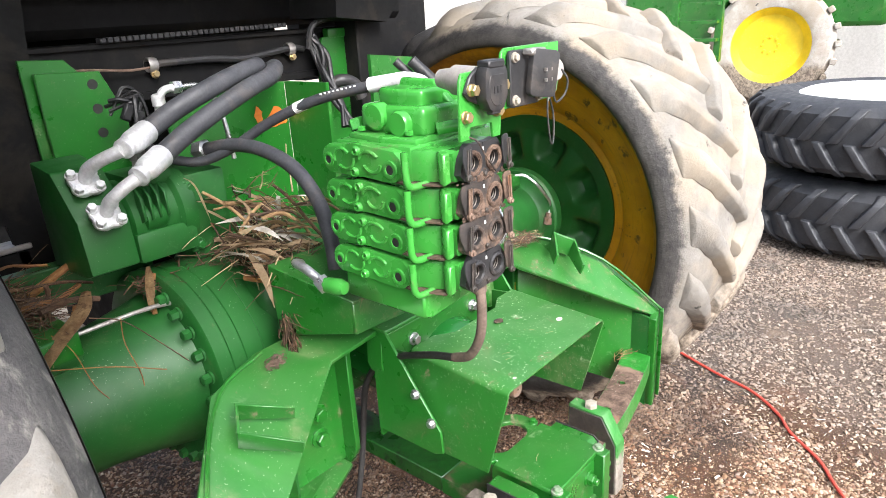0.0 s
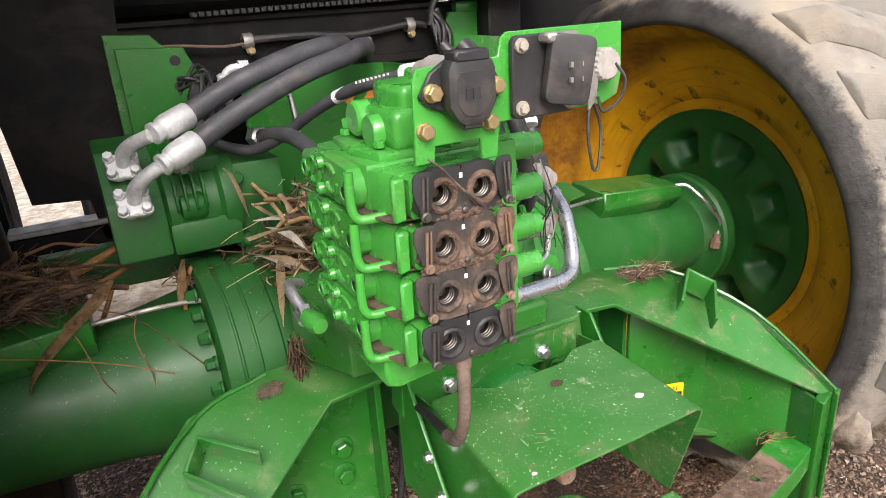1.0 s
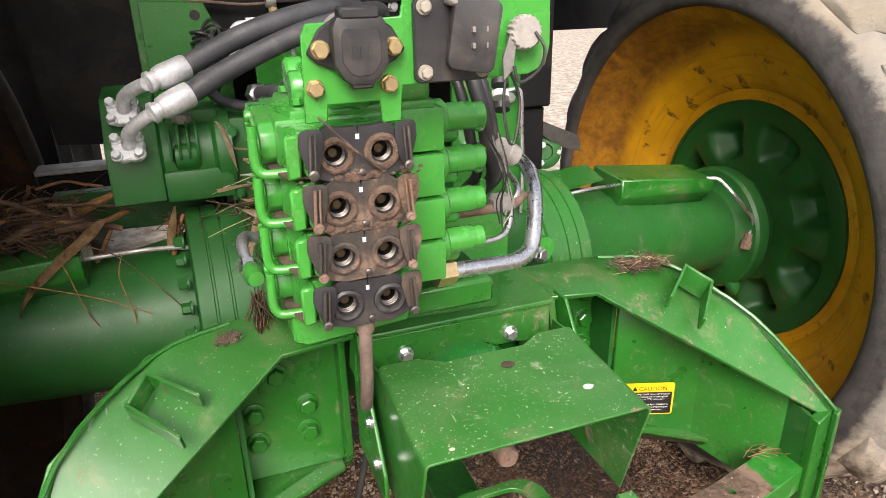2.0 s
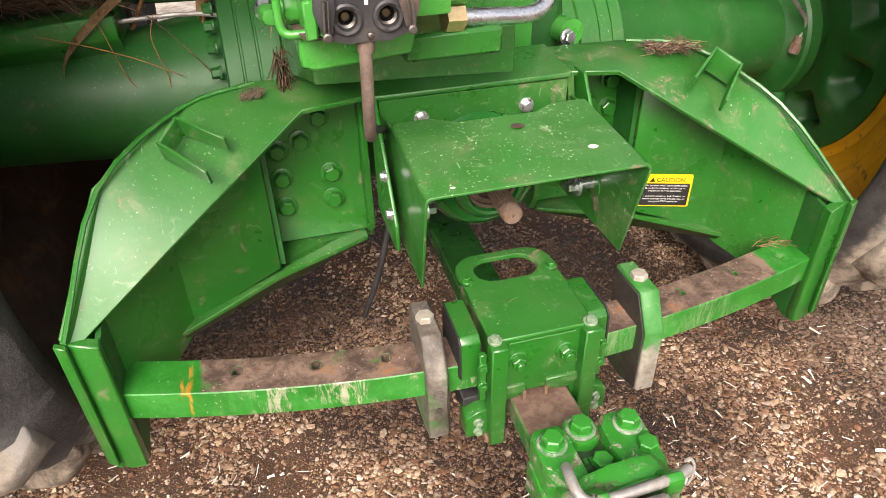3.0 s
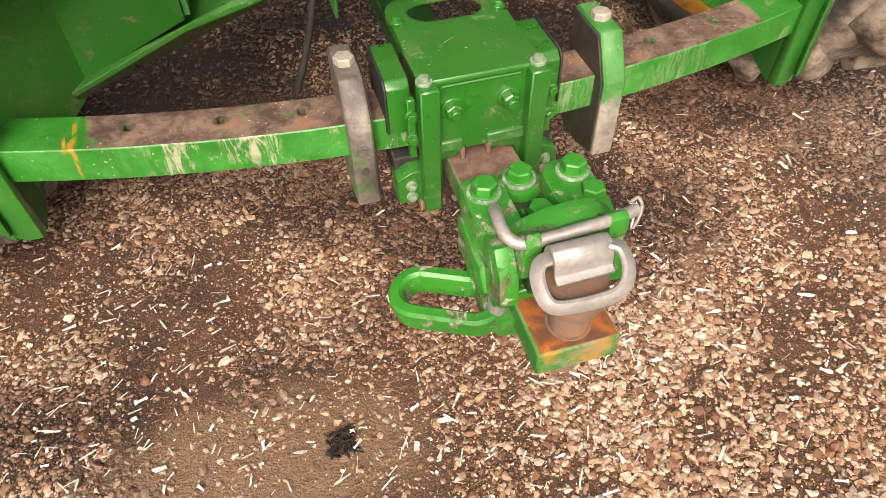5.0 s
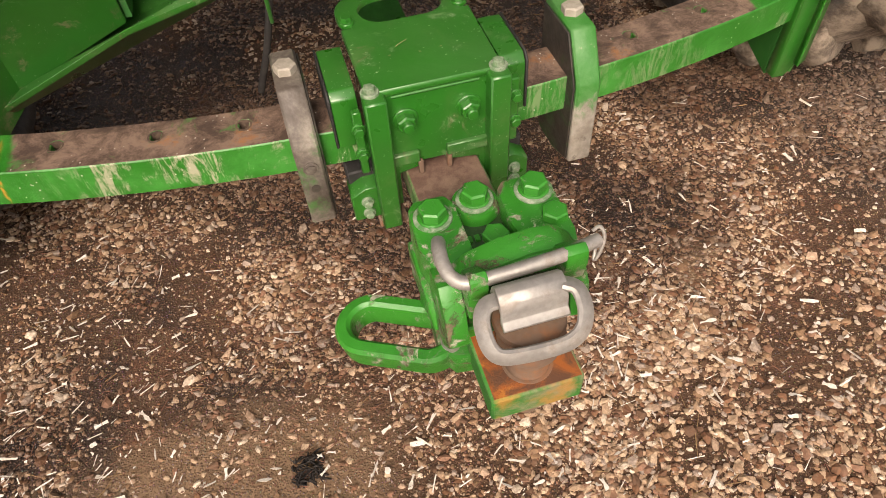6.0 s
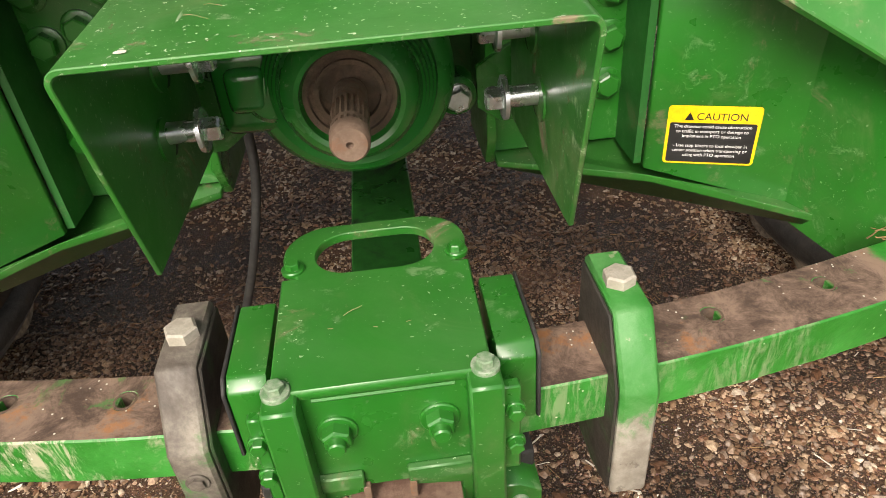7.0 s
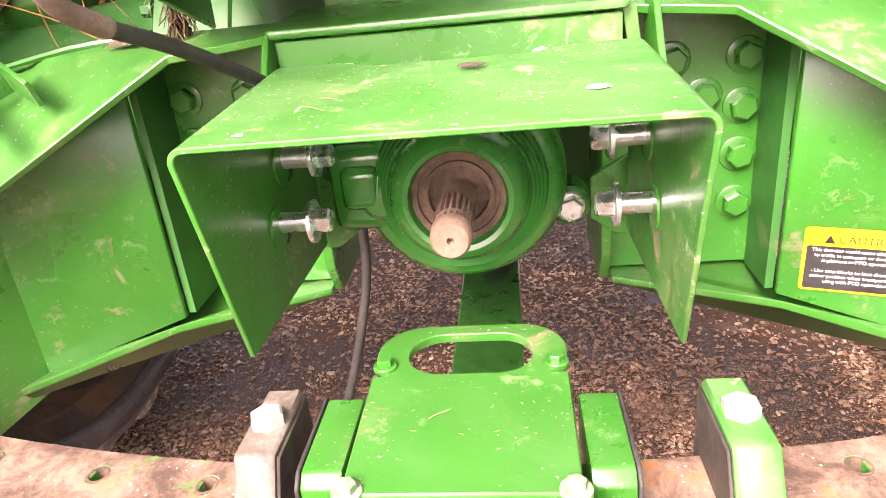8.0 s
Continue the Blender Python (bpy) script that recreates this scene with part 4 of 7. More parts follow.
for s in (-1, 1):
    part("corner_post", box((CX + s * .098 - .017, -.136, .448), (CX + s * .098 + .017, -.102, .722)), green, gb, bevel=0.003)
    bolt(gb, (CX + s * .101, -.108, .7235), (0, 0, 1), 0.0095, 0.008, 0.0145, chalk_bolt)
    bolt(gb, (CX + s * .098, .088, .724), (0, 0, 1), 0.009, 0.008, 0.014, green)
    bolt(gb, (CX + s * .052, -.108, .661), (0, -1, 0), 0.0155, 0.014, 0.021, green, shank=0.022)
    # roller cover with rubber wiper
    x0, x1 = CX + s * .118, CX + s * .160
    cov = [(.052, .708), (-.062, .708), (-.076, .696), (-.078, .605), (-.05, .598), (.052, .598)]
    part("roller_cover", plate([(x0, y, z) for y, z in cov], (x1 - x0, 0, 0)), green, gb, bevel=0.004, seg=2)
    part("rubber_wiper", plate([(x1, y * 1.03, z + .002) for y, z in cov], (s * .004, 0, 0)), rubber_and_hole_dark, gb, "black rubber wiper", bevel=0.001)
    part("side_flange", box((CX + s * .112 - .008, -.118, .575), (CX + s * .134, -.105, .70)), green, gb, bevel=0.002)
    part("lower_pad", box((CX + s * .105, -.08, .50), (CX + s * .158, .04, .548)), rubber_and_hole_dark, gb, "black rubber pad", bevel=0.003)
    part("lower_bracket", plate([(CX + s * .108, -.112, .535), (CX + s * .108, -.112, .462), (CX + s * .16, -.112, .462), (CX + s * .16, -.112, .52), (CX + s * .135, -.112, .535)], (0, .05, 0)), green, gb, bevel=0.002)
    for z in (.668, .618):
        bolt(gb, (CX + s * .128, -.117, z), (0, -1, 0), 0.0085, 0.008, 0.011, green)
    for z in (.505, .478):
        bolt(gb, (CX + s * .134, -.112, z), (0, -1, 0), 0.008, 0.007, 0.011, chalk_bolt)
    part("bottom_bar", box((CX + s * .095 - .025, -.12, .440), (CX + s * .095 + .025, -.09, .462)), rust_steel, gb, bevel=0.002)

# ---------------------------------------------------------------- drawbar and hitch head
db = thing("drawbar", (0.012, -.3, .49), "green drawbar bar with rust where the pin sits", "drawbar")


def drawbar_material():
    m, t, s = nodes_of("drawbar_paint")
    n = Net(t)
    p = t.nodes.new("ShaderNodeSeparateXYZ")
    n.link(n.co, p.inputs[0])
    edge = n.math("SUBTRACT", p.outputs[1], n.math("MULTIPLY", n.noise(14, 6, 0.7), -0.09))
    rust = n.mix(n.ramp(n.noise(20, 7, 0.7, warp=0.6), 0.38, 0.58), (0.30, 0.085, 0.014), (0.10, 0.042, 0.020))
    rust = n.mix(n.ramp(n.noise(34, 6, 0.7), 0.58, 0.70, 0, 0.8), rust, (0.40, 0.145, 0.022))
    dirt = n.mix(n.ramp(n.noise(24, 6, 0.7), 0.4, 0.65), (0.125, 0.07, 0.05), (0.22, 0.14, 0.10))
    top = n.ramp(n.up(), 0.7, 0.9)
    fwd = n.ramp(edge, 0.32, 0.36)
    g = n.mix(n.ramp(n.noise(13, 7, 0.72, warp=0.4), 0.46, 0.64, 0, 0.85), GREEN, (0.22, 0.20, 0.12))
    g = n.mix(n.math("MULTIPLY", n.ramp(edge, -.20, -.16, 1, 0), n.ramp(n.noise(16, 6), 0.50, 0.64, 0, 0.8)), g, (0.36, 0.17, 0.035))
    c = n.mix(top, g, n.mix(n.ramp(edge, -.06, .02), rust, dirt))
    c = n.mix(n.math("MULTIPLY", fwd, n.ramp(n.noise(9, 5), 0.35, 0.6)), c, GREEN)
    n.link(c, s.inputs["Base Color"])
    s.inputs["Roughness"].default_value = 0.75
    n.bump(n.noise(70, 6, 0.75), 0.5, 0.004, s)
    return m


drawbar_paint = drawbar_material()
oily = matt("oily_green", (0.012, 0.07, 0.012), (0.02, 0.12, 0.02), 0.35, 8, 60, 0.2, 0.002, (0.008, 0.008, 0.007), 0.95)
part("bar_body", box((-.053, -.552, .486), (.078, .30, .540)), drawbar_paint, db, bevel=0.004)
part("front_length", box((-.050, .30, .487), (.068, 1.5, .539)), oily, db, "oil-stained forward length", bevel=0.003)
part("hitch_pin", lathe([(.0, .44), (.028, .44), (.030, .46), (.030, .64), (.028, .655), (0, .655)], (.012, -.507, 0), (0, 0, 1), 28), rust_steel, db, "worn dark hitch pin")
part("pin_bush", lathe([(.0305, .538), (.035, .538), (.035, .5425), (.0305, .5425)], (.012, -.507, 0), (0, 0, 1), 28, False), rust_steel, db)
grimy_green = matt("grimy_green_casting", (0.012, 0.04, 0.010), (0.025, 0.12, 0.02), 0.6, 20, 120, 0.5, 0.003, (0.05, 0.036, 0.026), 0.8)
cracked_lip = matt("rubbed_lip", (0.10, 0.07, 0.045), (0.26, 0.22, 0.17), 0.8, 60, 160, 0.6, 0.002, (0.03, 0.16, 0.02), 0.6)
head = thing("hitch_clamp", (0.012, -.36, .54), "green cast hitch clamp bolted on the drawbar", "hitch")
for x0, x1 in ((-.094, -.024), (.037, .118)):
    out = [(x0 + .014, -.280), (x0 + .003, -.294), (x0, -.36), (x0 + .006, -.395), (x0 + .018, -.418), (x1 - .006, -.418), (x1, -.395), (x1, -.300), (x1 - .010, -.280)]
    part("cheek_casting", plate([(x, y, .657) for x, y in out], (0, 0, -.150)), green_battered, head, bevel=0.007, seg=2)
    part("cheek_skirt", plate([(x0 - .004, -.300, .60), (x0 - .004, -.415, .60), (x0 - .002, -.430, .55), (x0 - .002, -.300, .52)], (.012, 0, 0)), green_battered, head, bevel=0.003)
part("centre_casting", box((-.030, -.40, .541), (.044, -.262, .622)), grimy_green, head, bevel=0.006, seg=2)
part("rear_boss", lathe([(.036, .60), (.036, .632), (.032, .640), (0, .640)], (.009, -.290, 0), (0, 0, 1), 24), green_battered, head)
for x, y, z in ((-.061, -.320, .657), (.009, -.290, .640), (.088, -.314, .657)):
    part("bolt_washer", lathe([(.0275, 0), (.0275, .003), (.0255, .0045), (.0, .0045)], (x, y, z), (0, 0, 1), 24), chalk_bolt, head, "rubbed pale washer")
    bolt(head, (x, y, z + .003), (0, 0, 1), 0.0195, 0.016, 0.0225, green_battered)
for x, y, z in ((.014, -.368, .640), (.098, -.368, .657)):
    bolt(head, (x, y, z), (0, 0, 1), 0.0185, 0.014, 0.0, green_battered, "jaw_bolt", 0.0)
bars = bmesh.new()
for k in range(6):
    add_box(bars, (-.020 + k * .011, -.352, .622), (-.013 + k * .011, -.341, .6255))
part("cast_lettering", bars, green_battered, head)
arch = [(-.066, .632), (-.060, .656), (-.044, .672), (.0, .686), (.045, .690), (.080, .684), (.100, .664), (.100, .61), (-.066, .60)]
part("jaw_top", plate([(x, -.405, z + .004) for x, z in arch], (0, -.050, -.004)), green_battered, head, bevel=0.006, seg=2)
part("jaw_lip", tube([(-.050, -.452, .668), (-.018, -.455, .683), (.03, -.455, .692), (.066, -.454, .689), (.088, -.450, .674)], .0070, 8, 5), green_battered, head)
worn_edge = tube([(-.052, -.458, .672), (-.018, -.4605, .687), (.03, -.461, .6965), (.066, -.4595, .693), (.086, -.455, .680)], .0042, 6, 8)
for v in worn_edge.verts:
    v.co += V(.3, 1, 1) * .0022 * noise.noise(v.co * 160)
part("jaw_lip_edge", worn_edge, cracked_lip, head, "rubbed brown lip edge")
for x0, x1 in ((-.090, -.060), (.078, .106)):
    part("jaw_side", plate([(x0, -.40, .655), (x0, -.40, .552), (x0, -.455, .548), (x0, -.485, .585), (x0, -.474, .635), (x0, -.445, .670)], (x1 - x0, 0, 0)), green_battered, head, bevel=0.005, seg=2)
part("jaw_foot", box((-.060, -.478, .630), (-.036, -.446, .684)), green_battered, head, bevel=0.006, seg=2)
part("jaw_bottom", box((-.062, -.45, .541), (.080, -.40, .565)), green_battered, head, bevel=0.003)
part("jaw_throat", box((-.040, -.470, .575), (.080, -.440, .662)), grimy_green, head, bevel=0.004)
part("rod_lug", plate([(-.058, -.440, .660), (-.058, -.476, .664), (-.058, -.4815, .690), (-.058, -.480, .708), (-.058, -.468, .7125), (-.058, -.440, .688)], (.024, 0, 0)), green_battered, head, bevel=0.004, seg=2)
part("rod_lug", plate([(.064, -.440, .650), (.064, -.474, .655), (.064, -.480, .690), (.064, -.478, .710), (.064, -.466, .7150), (.064, -.440, .690)], (.030, 0, 0)), green_battered, head, bevel=0.004, seg=2)
rod = thing("lock_rod", (.01, -.455, .69), "bent grey steel locking rod with spring clip", "hitch pin")
part("rod", tube([(-.074, -.400, .702), (-.078, -.418, .709), (-.079, -.440, .707), (-.074, -.458, .702), (-.058, -.4695, .699), (-.02, -.4715, .701), (.03, -.4715, .704), (.070, -.468, .704), (.116, -.456, .698)], .0092, 12, 6), pale_steel, rod)
part("clip", tube([(.112, -.446, .706), (.120, -.448, .713), (.124, -.456, .702), (.118, -.463, .684), (.110, -.465, .671), (.114, -.456, .684), (.110, -.450, .698)], .0025, 7, 5), pale_steel, rod)
hd = thing("pin_handle", (.004, -.52, .66), "pale steel roller plate and ring handle of the hitch pin", "hitch pin")
roll = [(-.478, .700), (-.484, .718), (-.496, .729), (-.511, .728), (-.523, .719), (-.529, .704), (-.531, .690), (-.543, .684), (-.541, .678), (-.526, .682), (-.522, .700), (-.516, .711), (-.507, .717), (-.498, .717), (-.490, .710), (-.486, .697)]
part("roller_plate", plate([(-.036, -.512 + (y + .510) * .80, .696 + (z - .700) * .84) for y, z in roll], (.083, 0, 0)), pale_steel, hd, "pale rolled steel plate", bevel=0.0012)
part("collar", lathe([(.0, .600), (.040, .600), (.043, .612), (.043, .636), (.040, .648), (0, .650)], (.010, -.512, 0), (0, 0, 1), 30), rust_steel, hd, "rust-brown collar")
part("collar_disc", lathe([(.0, .650), (.044, .650), (.046, .655), (.044, .661), (0, .662)], (.006, -.512, .0), (0, 0, 1), 30), rust_steel, hd)
ringpts = [(-.030, -.506, .702), (-.048, -.507, .698), (-.057, -.520, .688), (-.057, -.544, .674), (-.048, -.557, .666), (-.028, -.563, .666), (.006, -.567, .669), (.034, -.568, .675), (.052, -.560, .684), (.060, -.543, .698), (.058, -.522, .708), (.044, -.512, .711)]
flat = [(1.3, .0), (1.1, .5), (.5, .62), (-.5, .62), (-1.1, .5), (-1.3, 0), (-1.1, -.5), (-.5, -.62), (.5, -.62), (1.1, -.5)]
part("ring_handle", tube(ringpts, .0085, 10, 5, flat), pale_steel, hd, "pale bent ring handle")
eye = thing("safety_chain_eye", (-.15, -.36, .47), "green forged chain loop, worn on its rim", "hitch")
a0, a1 = V(-.176, -.358, .486), V(-.098, -.398, .486)
along = (a1 - a0).normalized()
across_ = V(-along.y, along.x, 0)
loop = []
for k in range(44):
    a = k / 44 * math.tau
    mid = a1 if math.cos(a) > 0 else a0
    loop.append(mid + along * (.040 * math.cos(a)) + across_ * (.040 * math.sin(a)) + V(0, 0, .10 * (math.cos(a) * .04)))
sec = [(-.012, -.018), (-.007, -.024), (.007, -.024), (.012, -.018), (.012, .018), (.007, .024), (-.007, .024), (-.012, .018)]
part("loop", tube(loop, 1.0, 8, 1, sec, True), green_battered, eye, "green loop with scraped rim")
part("loop_arm", plate([(-.088, -.352, .466), (-.040, -.352, .466), (-.040, -.462, .466), (-.075, -.458, .466), (-.092, -.43, .466)], (0, 0, .042)), green_battered, eye, bevel=0.005, seg=2)
part("upper_arm", plate([(-.098, -.350, .515), (-.050, -.340, .515), (-.050, -.420, .515), (-.090, -.408, .515)], (0, 0, .040)), green_battered, eye, bevel=0.005, seg=2)
part("pivot", lathe([(.014, .50), (.014, .548), (.010, .552), (0, .552)], (-.074, -.432, 0), (0, 0, 1), 18), worn_steel, eye)

# ---------------------------------------------------------------- power take-off
pto = thing("power_takeoff", (0, .3, .889), "green gearbox nose with rusty splined output shaft", "gearbox")
PC = (0.0, .0, .889)
prof = [(.056, .196), (.060, .186), (.066, .184), (.074, .188), (.082, .196), (.086, .206), (.089, .214), (.092, .212), (.094, .220), (.097, .218), (.099, .226), (.102, .224), (.104, .232), (.107, .230), (.110, .238), (.118, .241), (.127, .248), (.134, .262), (.136, .30), (.138, .36), (.138, .60)]
part("nose_casting", lathe([(r, y) for r, y in prof], PC, (0, 1, 0), 56, False), green_gloss, pto)
bm = bmesh.new()
add_lathe(bm, [(.057, .195), (.050, .199), (.050, .206), (.043, .208), (.043, .202), (.037, .203), (.037, .214), (.0, .216)], PC, (0, 1, 0), 40, False)
part("oil_seal", bm, brown_dirt, pto, "rust-brown oil seal")
bm = bmesh.new()
rings = []
for y, r, tooth in ((.064, .0185, 0), (.068, .0215, 0), (.086, .0222, 0), (.090, .0222, 1), (.098, .0205, 0), (.106, .0205, 0), (.112, .0222, 1), (.150, .0222, 1), (.156, .0205, 0), (.205, .0205, 0)):
    ring = []
    for k in range(80):
        a = k * math.tau / 80
        rr = r - (.0044 if tooth and k % 4 in (2, 3) else 0)
        ring.append(bm.verts.new((PC[0] + rr * math.cos(a), y, PC[2] + rr * math.sin(a))))
    rings.append(ring)
for a, b in zip(rings, rings[1:]):
    for k in range(80):
        bm.faces.new((a[k], a[(k + 1) % 80], b[(k + 1) % 80], b[k]))
hub = [bm.verts.new((PC[0] + .004 * math.cos(k * math.tau / 80), .0635, PC[2] + .004 * math.sin(k * math.tau / 80))) for k in range(80)]
deep = [bm.verts.new((PC[0] + .003 * math.cos(k * math.tau / 80), .072, PC[2] + .003 * math.sin(k * math.tau / 80))) for k in range(80)]
for a, b in ((hub, rings[0]), (deep, hub)):
    for k in range(80):
        bm.faces.new((a[k], a[(k + 1) % 80], b[(k + 1) % 80], b[k]))
bm.faces.new(deep)
bmesh.ops.recalc_face_normals(bm, faces=bm.faces[:])
shaft_rust = matt("dusty_rust", (0.15, 0.095, 0.068), (0.25, 0.17, 0.125), 0.85, 40, 160, 0.4, 0.002, (0.17, 0.085, 0.05), 0.7)
part("splined_shaft", bm, shaft_rust, pto, "dusty rust-coloured splined shaft")
part("side_lug", box((-.168, .235, .835), (-.085, .33, .950)), green_gloss, pto, bevel=0.020, seg=3)
part("lug_rib", box((-.150, .222, .868), (-.100, .26, .925)), green_gloss, pto, bevel=0.014, seg=3)
part("lug_boss", lathe([(.034, 0), (.034, .05), (.026, .060), (0, .062)], (-.098, .285, .880), (0, -1, 0.1), 24), green_gloss, pto)
part("bolt_lug", lathe([(.030, 0), (.028, .045), (.022, .05), (0, .05)], (.142, .37, .823), (0, -1, 0), 22), green_gloss, pto)
bolt(pto, (.142, .322, .823), (0, -1, 0), 0.0175, 0.016, 0.0205, zinc)
part("upper_casting", box((-.155, .35, .93), (.155, .62, 1.04)), green_gloss, pto, bevel=0.015, seg=2)

# ---------------------------------------------------------------- shield
sh = thing("shaft_shield", (0.006, .1, .80), "green folded steel shaft shield speckled with stone chips", "shield")
SX, SH = 0.006, .2165
bm = bmesh.new()
sec = []
rad = .014
for k in range(7):
    a = math.pi - k / 6 * math.pi / 2
    sec.append((-SH + rad + rad * math.cos(a), -rad + rad * math.sin(a)))
sec += [(-x, z) for x, z in sec[::-1]]


def shield_y(x):
    a = abs(x)
    return .225 if a > .135 else (.196 if a < .085 else .196 + (a - .085) / .05 * .029)


rows_r = [bm.verts.new((SX + x, -.055, 1.032 + z)) for x, z in sec]
rows_f = [bm.verts.new((SX + x, .225, 1.052 + z)) for x, z in sec]
mid = 6
xs = [-.135, -.085, .085, .135]
mr = [bm.verts.new((SX + x, -.055, 1.032)) for x in xs]
mf = [bm.verts.new((SX + x, shield_y(x), 1.052 - (.225 - shield_y(x)) * .07)) for x in xs]
rr = rows_r[:7] + mr + rows_r[7:]
ff = rows_f[:7] + mf + rows_f[7:]
for k in range(len(rr) - 1):
    bm.faces.new((rr[k], rr[k + 1], ff[k + 1], ff[k]))
tipL = [bm.verts.new(p) for p in ((SX - SH, .006, .796), (SX - SH, .31, .79), (SX - SH, .31, 1.03))]
bm.faces.new((rr[0], ff[0], tipL[2], tipL[1], tipL[0]))
tipR = [bm.verts.new(p) for p in ((SX + SH, .006, .796), (SX + SH, .31, .79), (SX + SH, .31, 1.03))]
bm.faces.new((rr[-1], tipR[0], tipR[1], tipR[2], ff[-1]))
bmesh.ops.recalc_face_normals(bm, faces=bm.faces[:])
bmesh.ops.solidify(bm, geom=bm.faces[:], thickness=0.0055)
bmesh.ops.recalc_face_normals(bm, faces=bm.faces[:])
part("cover", bm, green_pepper, sh, bevel=0.001)
for s in (-1, 1):
    x0 = SX + s * SH
    for y, z in ((.19, .953), (.145, .889)):
        # thin black disc paints the shade of a slot in the wall
        part("bolt_slot", lathe([(.0, 0), (.019, 0), (.019, .0012), (0, .0012)], (x0 - s * .0055, y + .012, z - .012), (-s, 0, 0), 22), rubber_and_hole_dark, sh, "flat dark disc painted as the slot's shade")
        part("washer_flap", lathe([(.0, 0), (.025, 0), (.025, .003), (0, .003)], (x0 - s * .006, y - .010, z - .003), (-s, 0, 0), 22), green, sh)
        part("sleeve", lathe([(.0, .0), (.0125, .0), (.0125, .040), (0, .040)], (x0 - s * .006, y, z), (-s, 0, 0), 18), zinc_clean, sh, "zinc spacer sleeve")
        bolt(sh, (x0 - s * .046, y, z), (-s, 0, 0), 0.0145, 0.018, 0.0255, zinc_clean)
        bolt(sh, (SX + s * .241, y + .005, z - .002), (s, 0, 0), 0.009, 0.008, 0.013, zinc)
    flap = [(.335, 1.085), (.285, 1.085), (.125, .87), (.120, .812), (.150, .80), (.335, .80)]
    part("cheek_plate", plate([(SX + s * .232, y, z) for y, z in flap], (s * .008, 0, 0)), green, sh, bevel=0.0015)
    part("corner_gusset", plate([(SX + s * .165, .33, .86), (SX + s * .165, .33, .80), (SX + s * .20, .33, .775), (SX + s * .235, .33, .775), (SX + s * .235, .33, .90)], (0, .01, 0)), green, sh, bevel=0.001)

# ---------------------------------------------------------------- cross bracket over the shield
cb = thing("cross_bracket", (0, .35, 1.0), "green cross bracket with turned lip and two bolts", "tractor part")
part("face_plate", plate([(-.222, .290, 1.075), (-.222, .290, .985), (-.12, .290, 1.000), (.12, .290, 1.000), (.205, .290, .985), (.205, .290, 1.075)], (0, .010, 0)), green_dusty, cb, bevel=0.002)
lip = [(-.232, .290, 1.078), (-.226, .284, 1.078), (.205, .284, 1.078), (.213, .290, 1.080), (.213, .45, 1.092), (-.232, .45, 1.092)]
part("lip", plate(lip, (0, 0, .011)), green_dusty, cb, bevel=0.002)
part("end_gusset", plate([(.205, .30, 1.08), (.222, .30, 1.08), (.236, .30, .99), (.226, .30, .96)], (0, .05, 0)), green, cb, bevel=0.001)
part("end_gusset", plate([(-.215, .30, 1.08), (-.232, .30, 1.08), (-.240, .30, .99), (-.228, .30, .96)], (0, .05, 0)), green, cb, bevel=0.001)
for x in (-.132, .108):
    bolt(cb, (x, .289, 1.026), (0, -1, 0), 0.0125, 0.012, 0.017, zinc)

# ---------------------------------------------------------------- rear axle
AY, AZ = .80, .945
LEAN = V(1, .042, -.030)  # the axle's own way, towards its bare side


def axle_at(x):
    """The axle's middle at x: it lies a little askew to the hitch."""
    return V(x, .829 + .0455 * x, .946 - .023 * x)


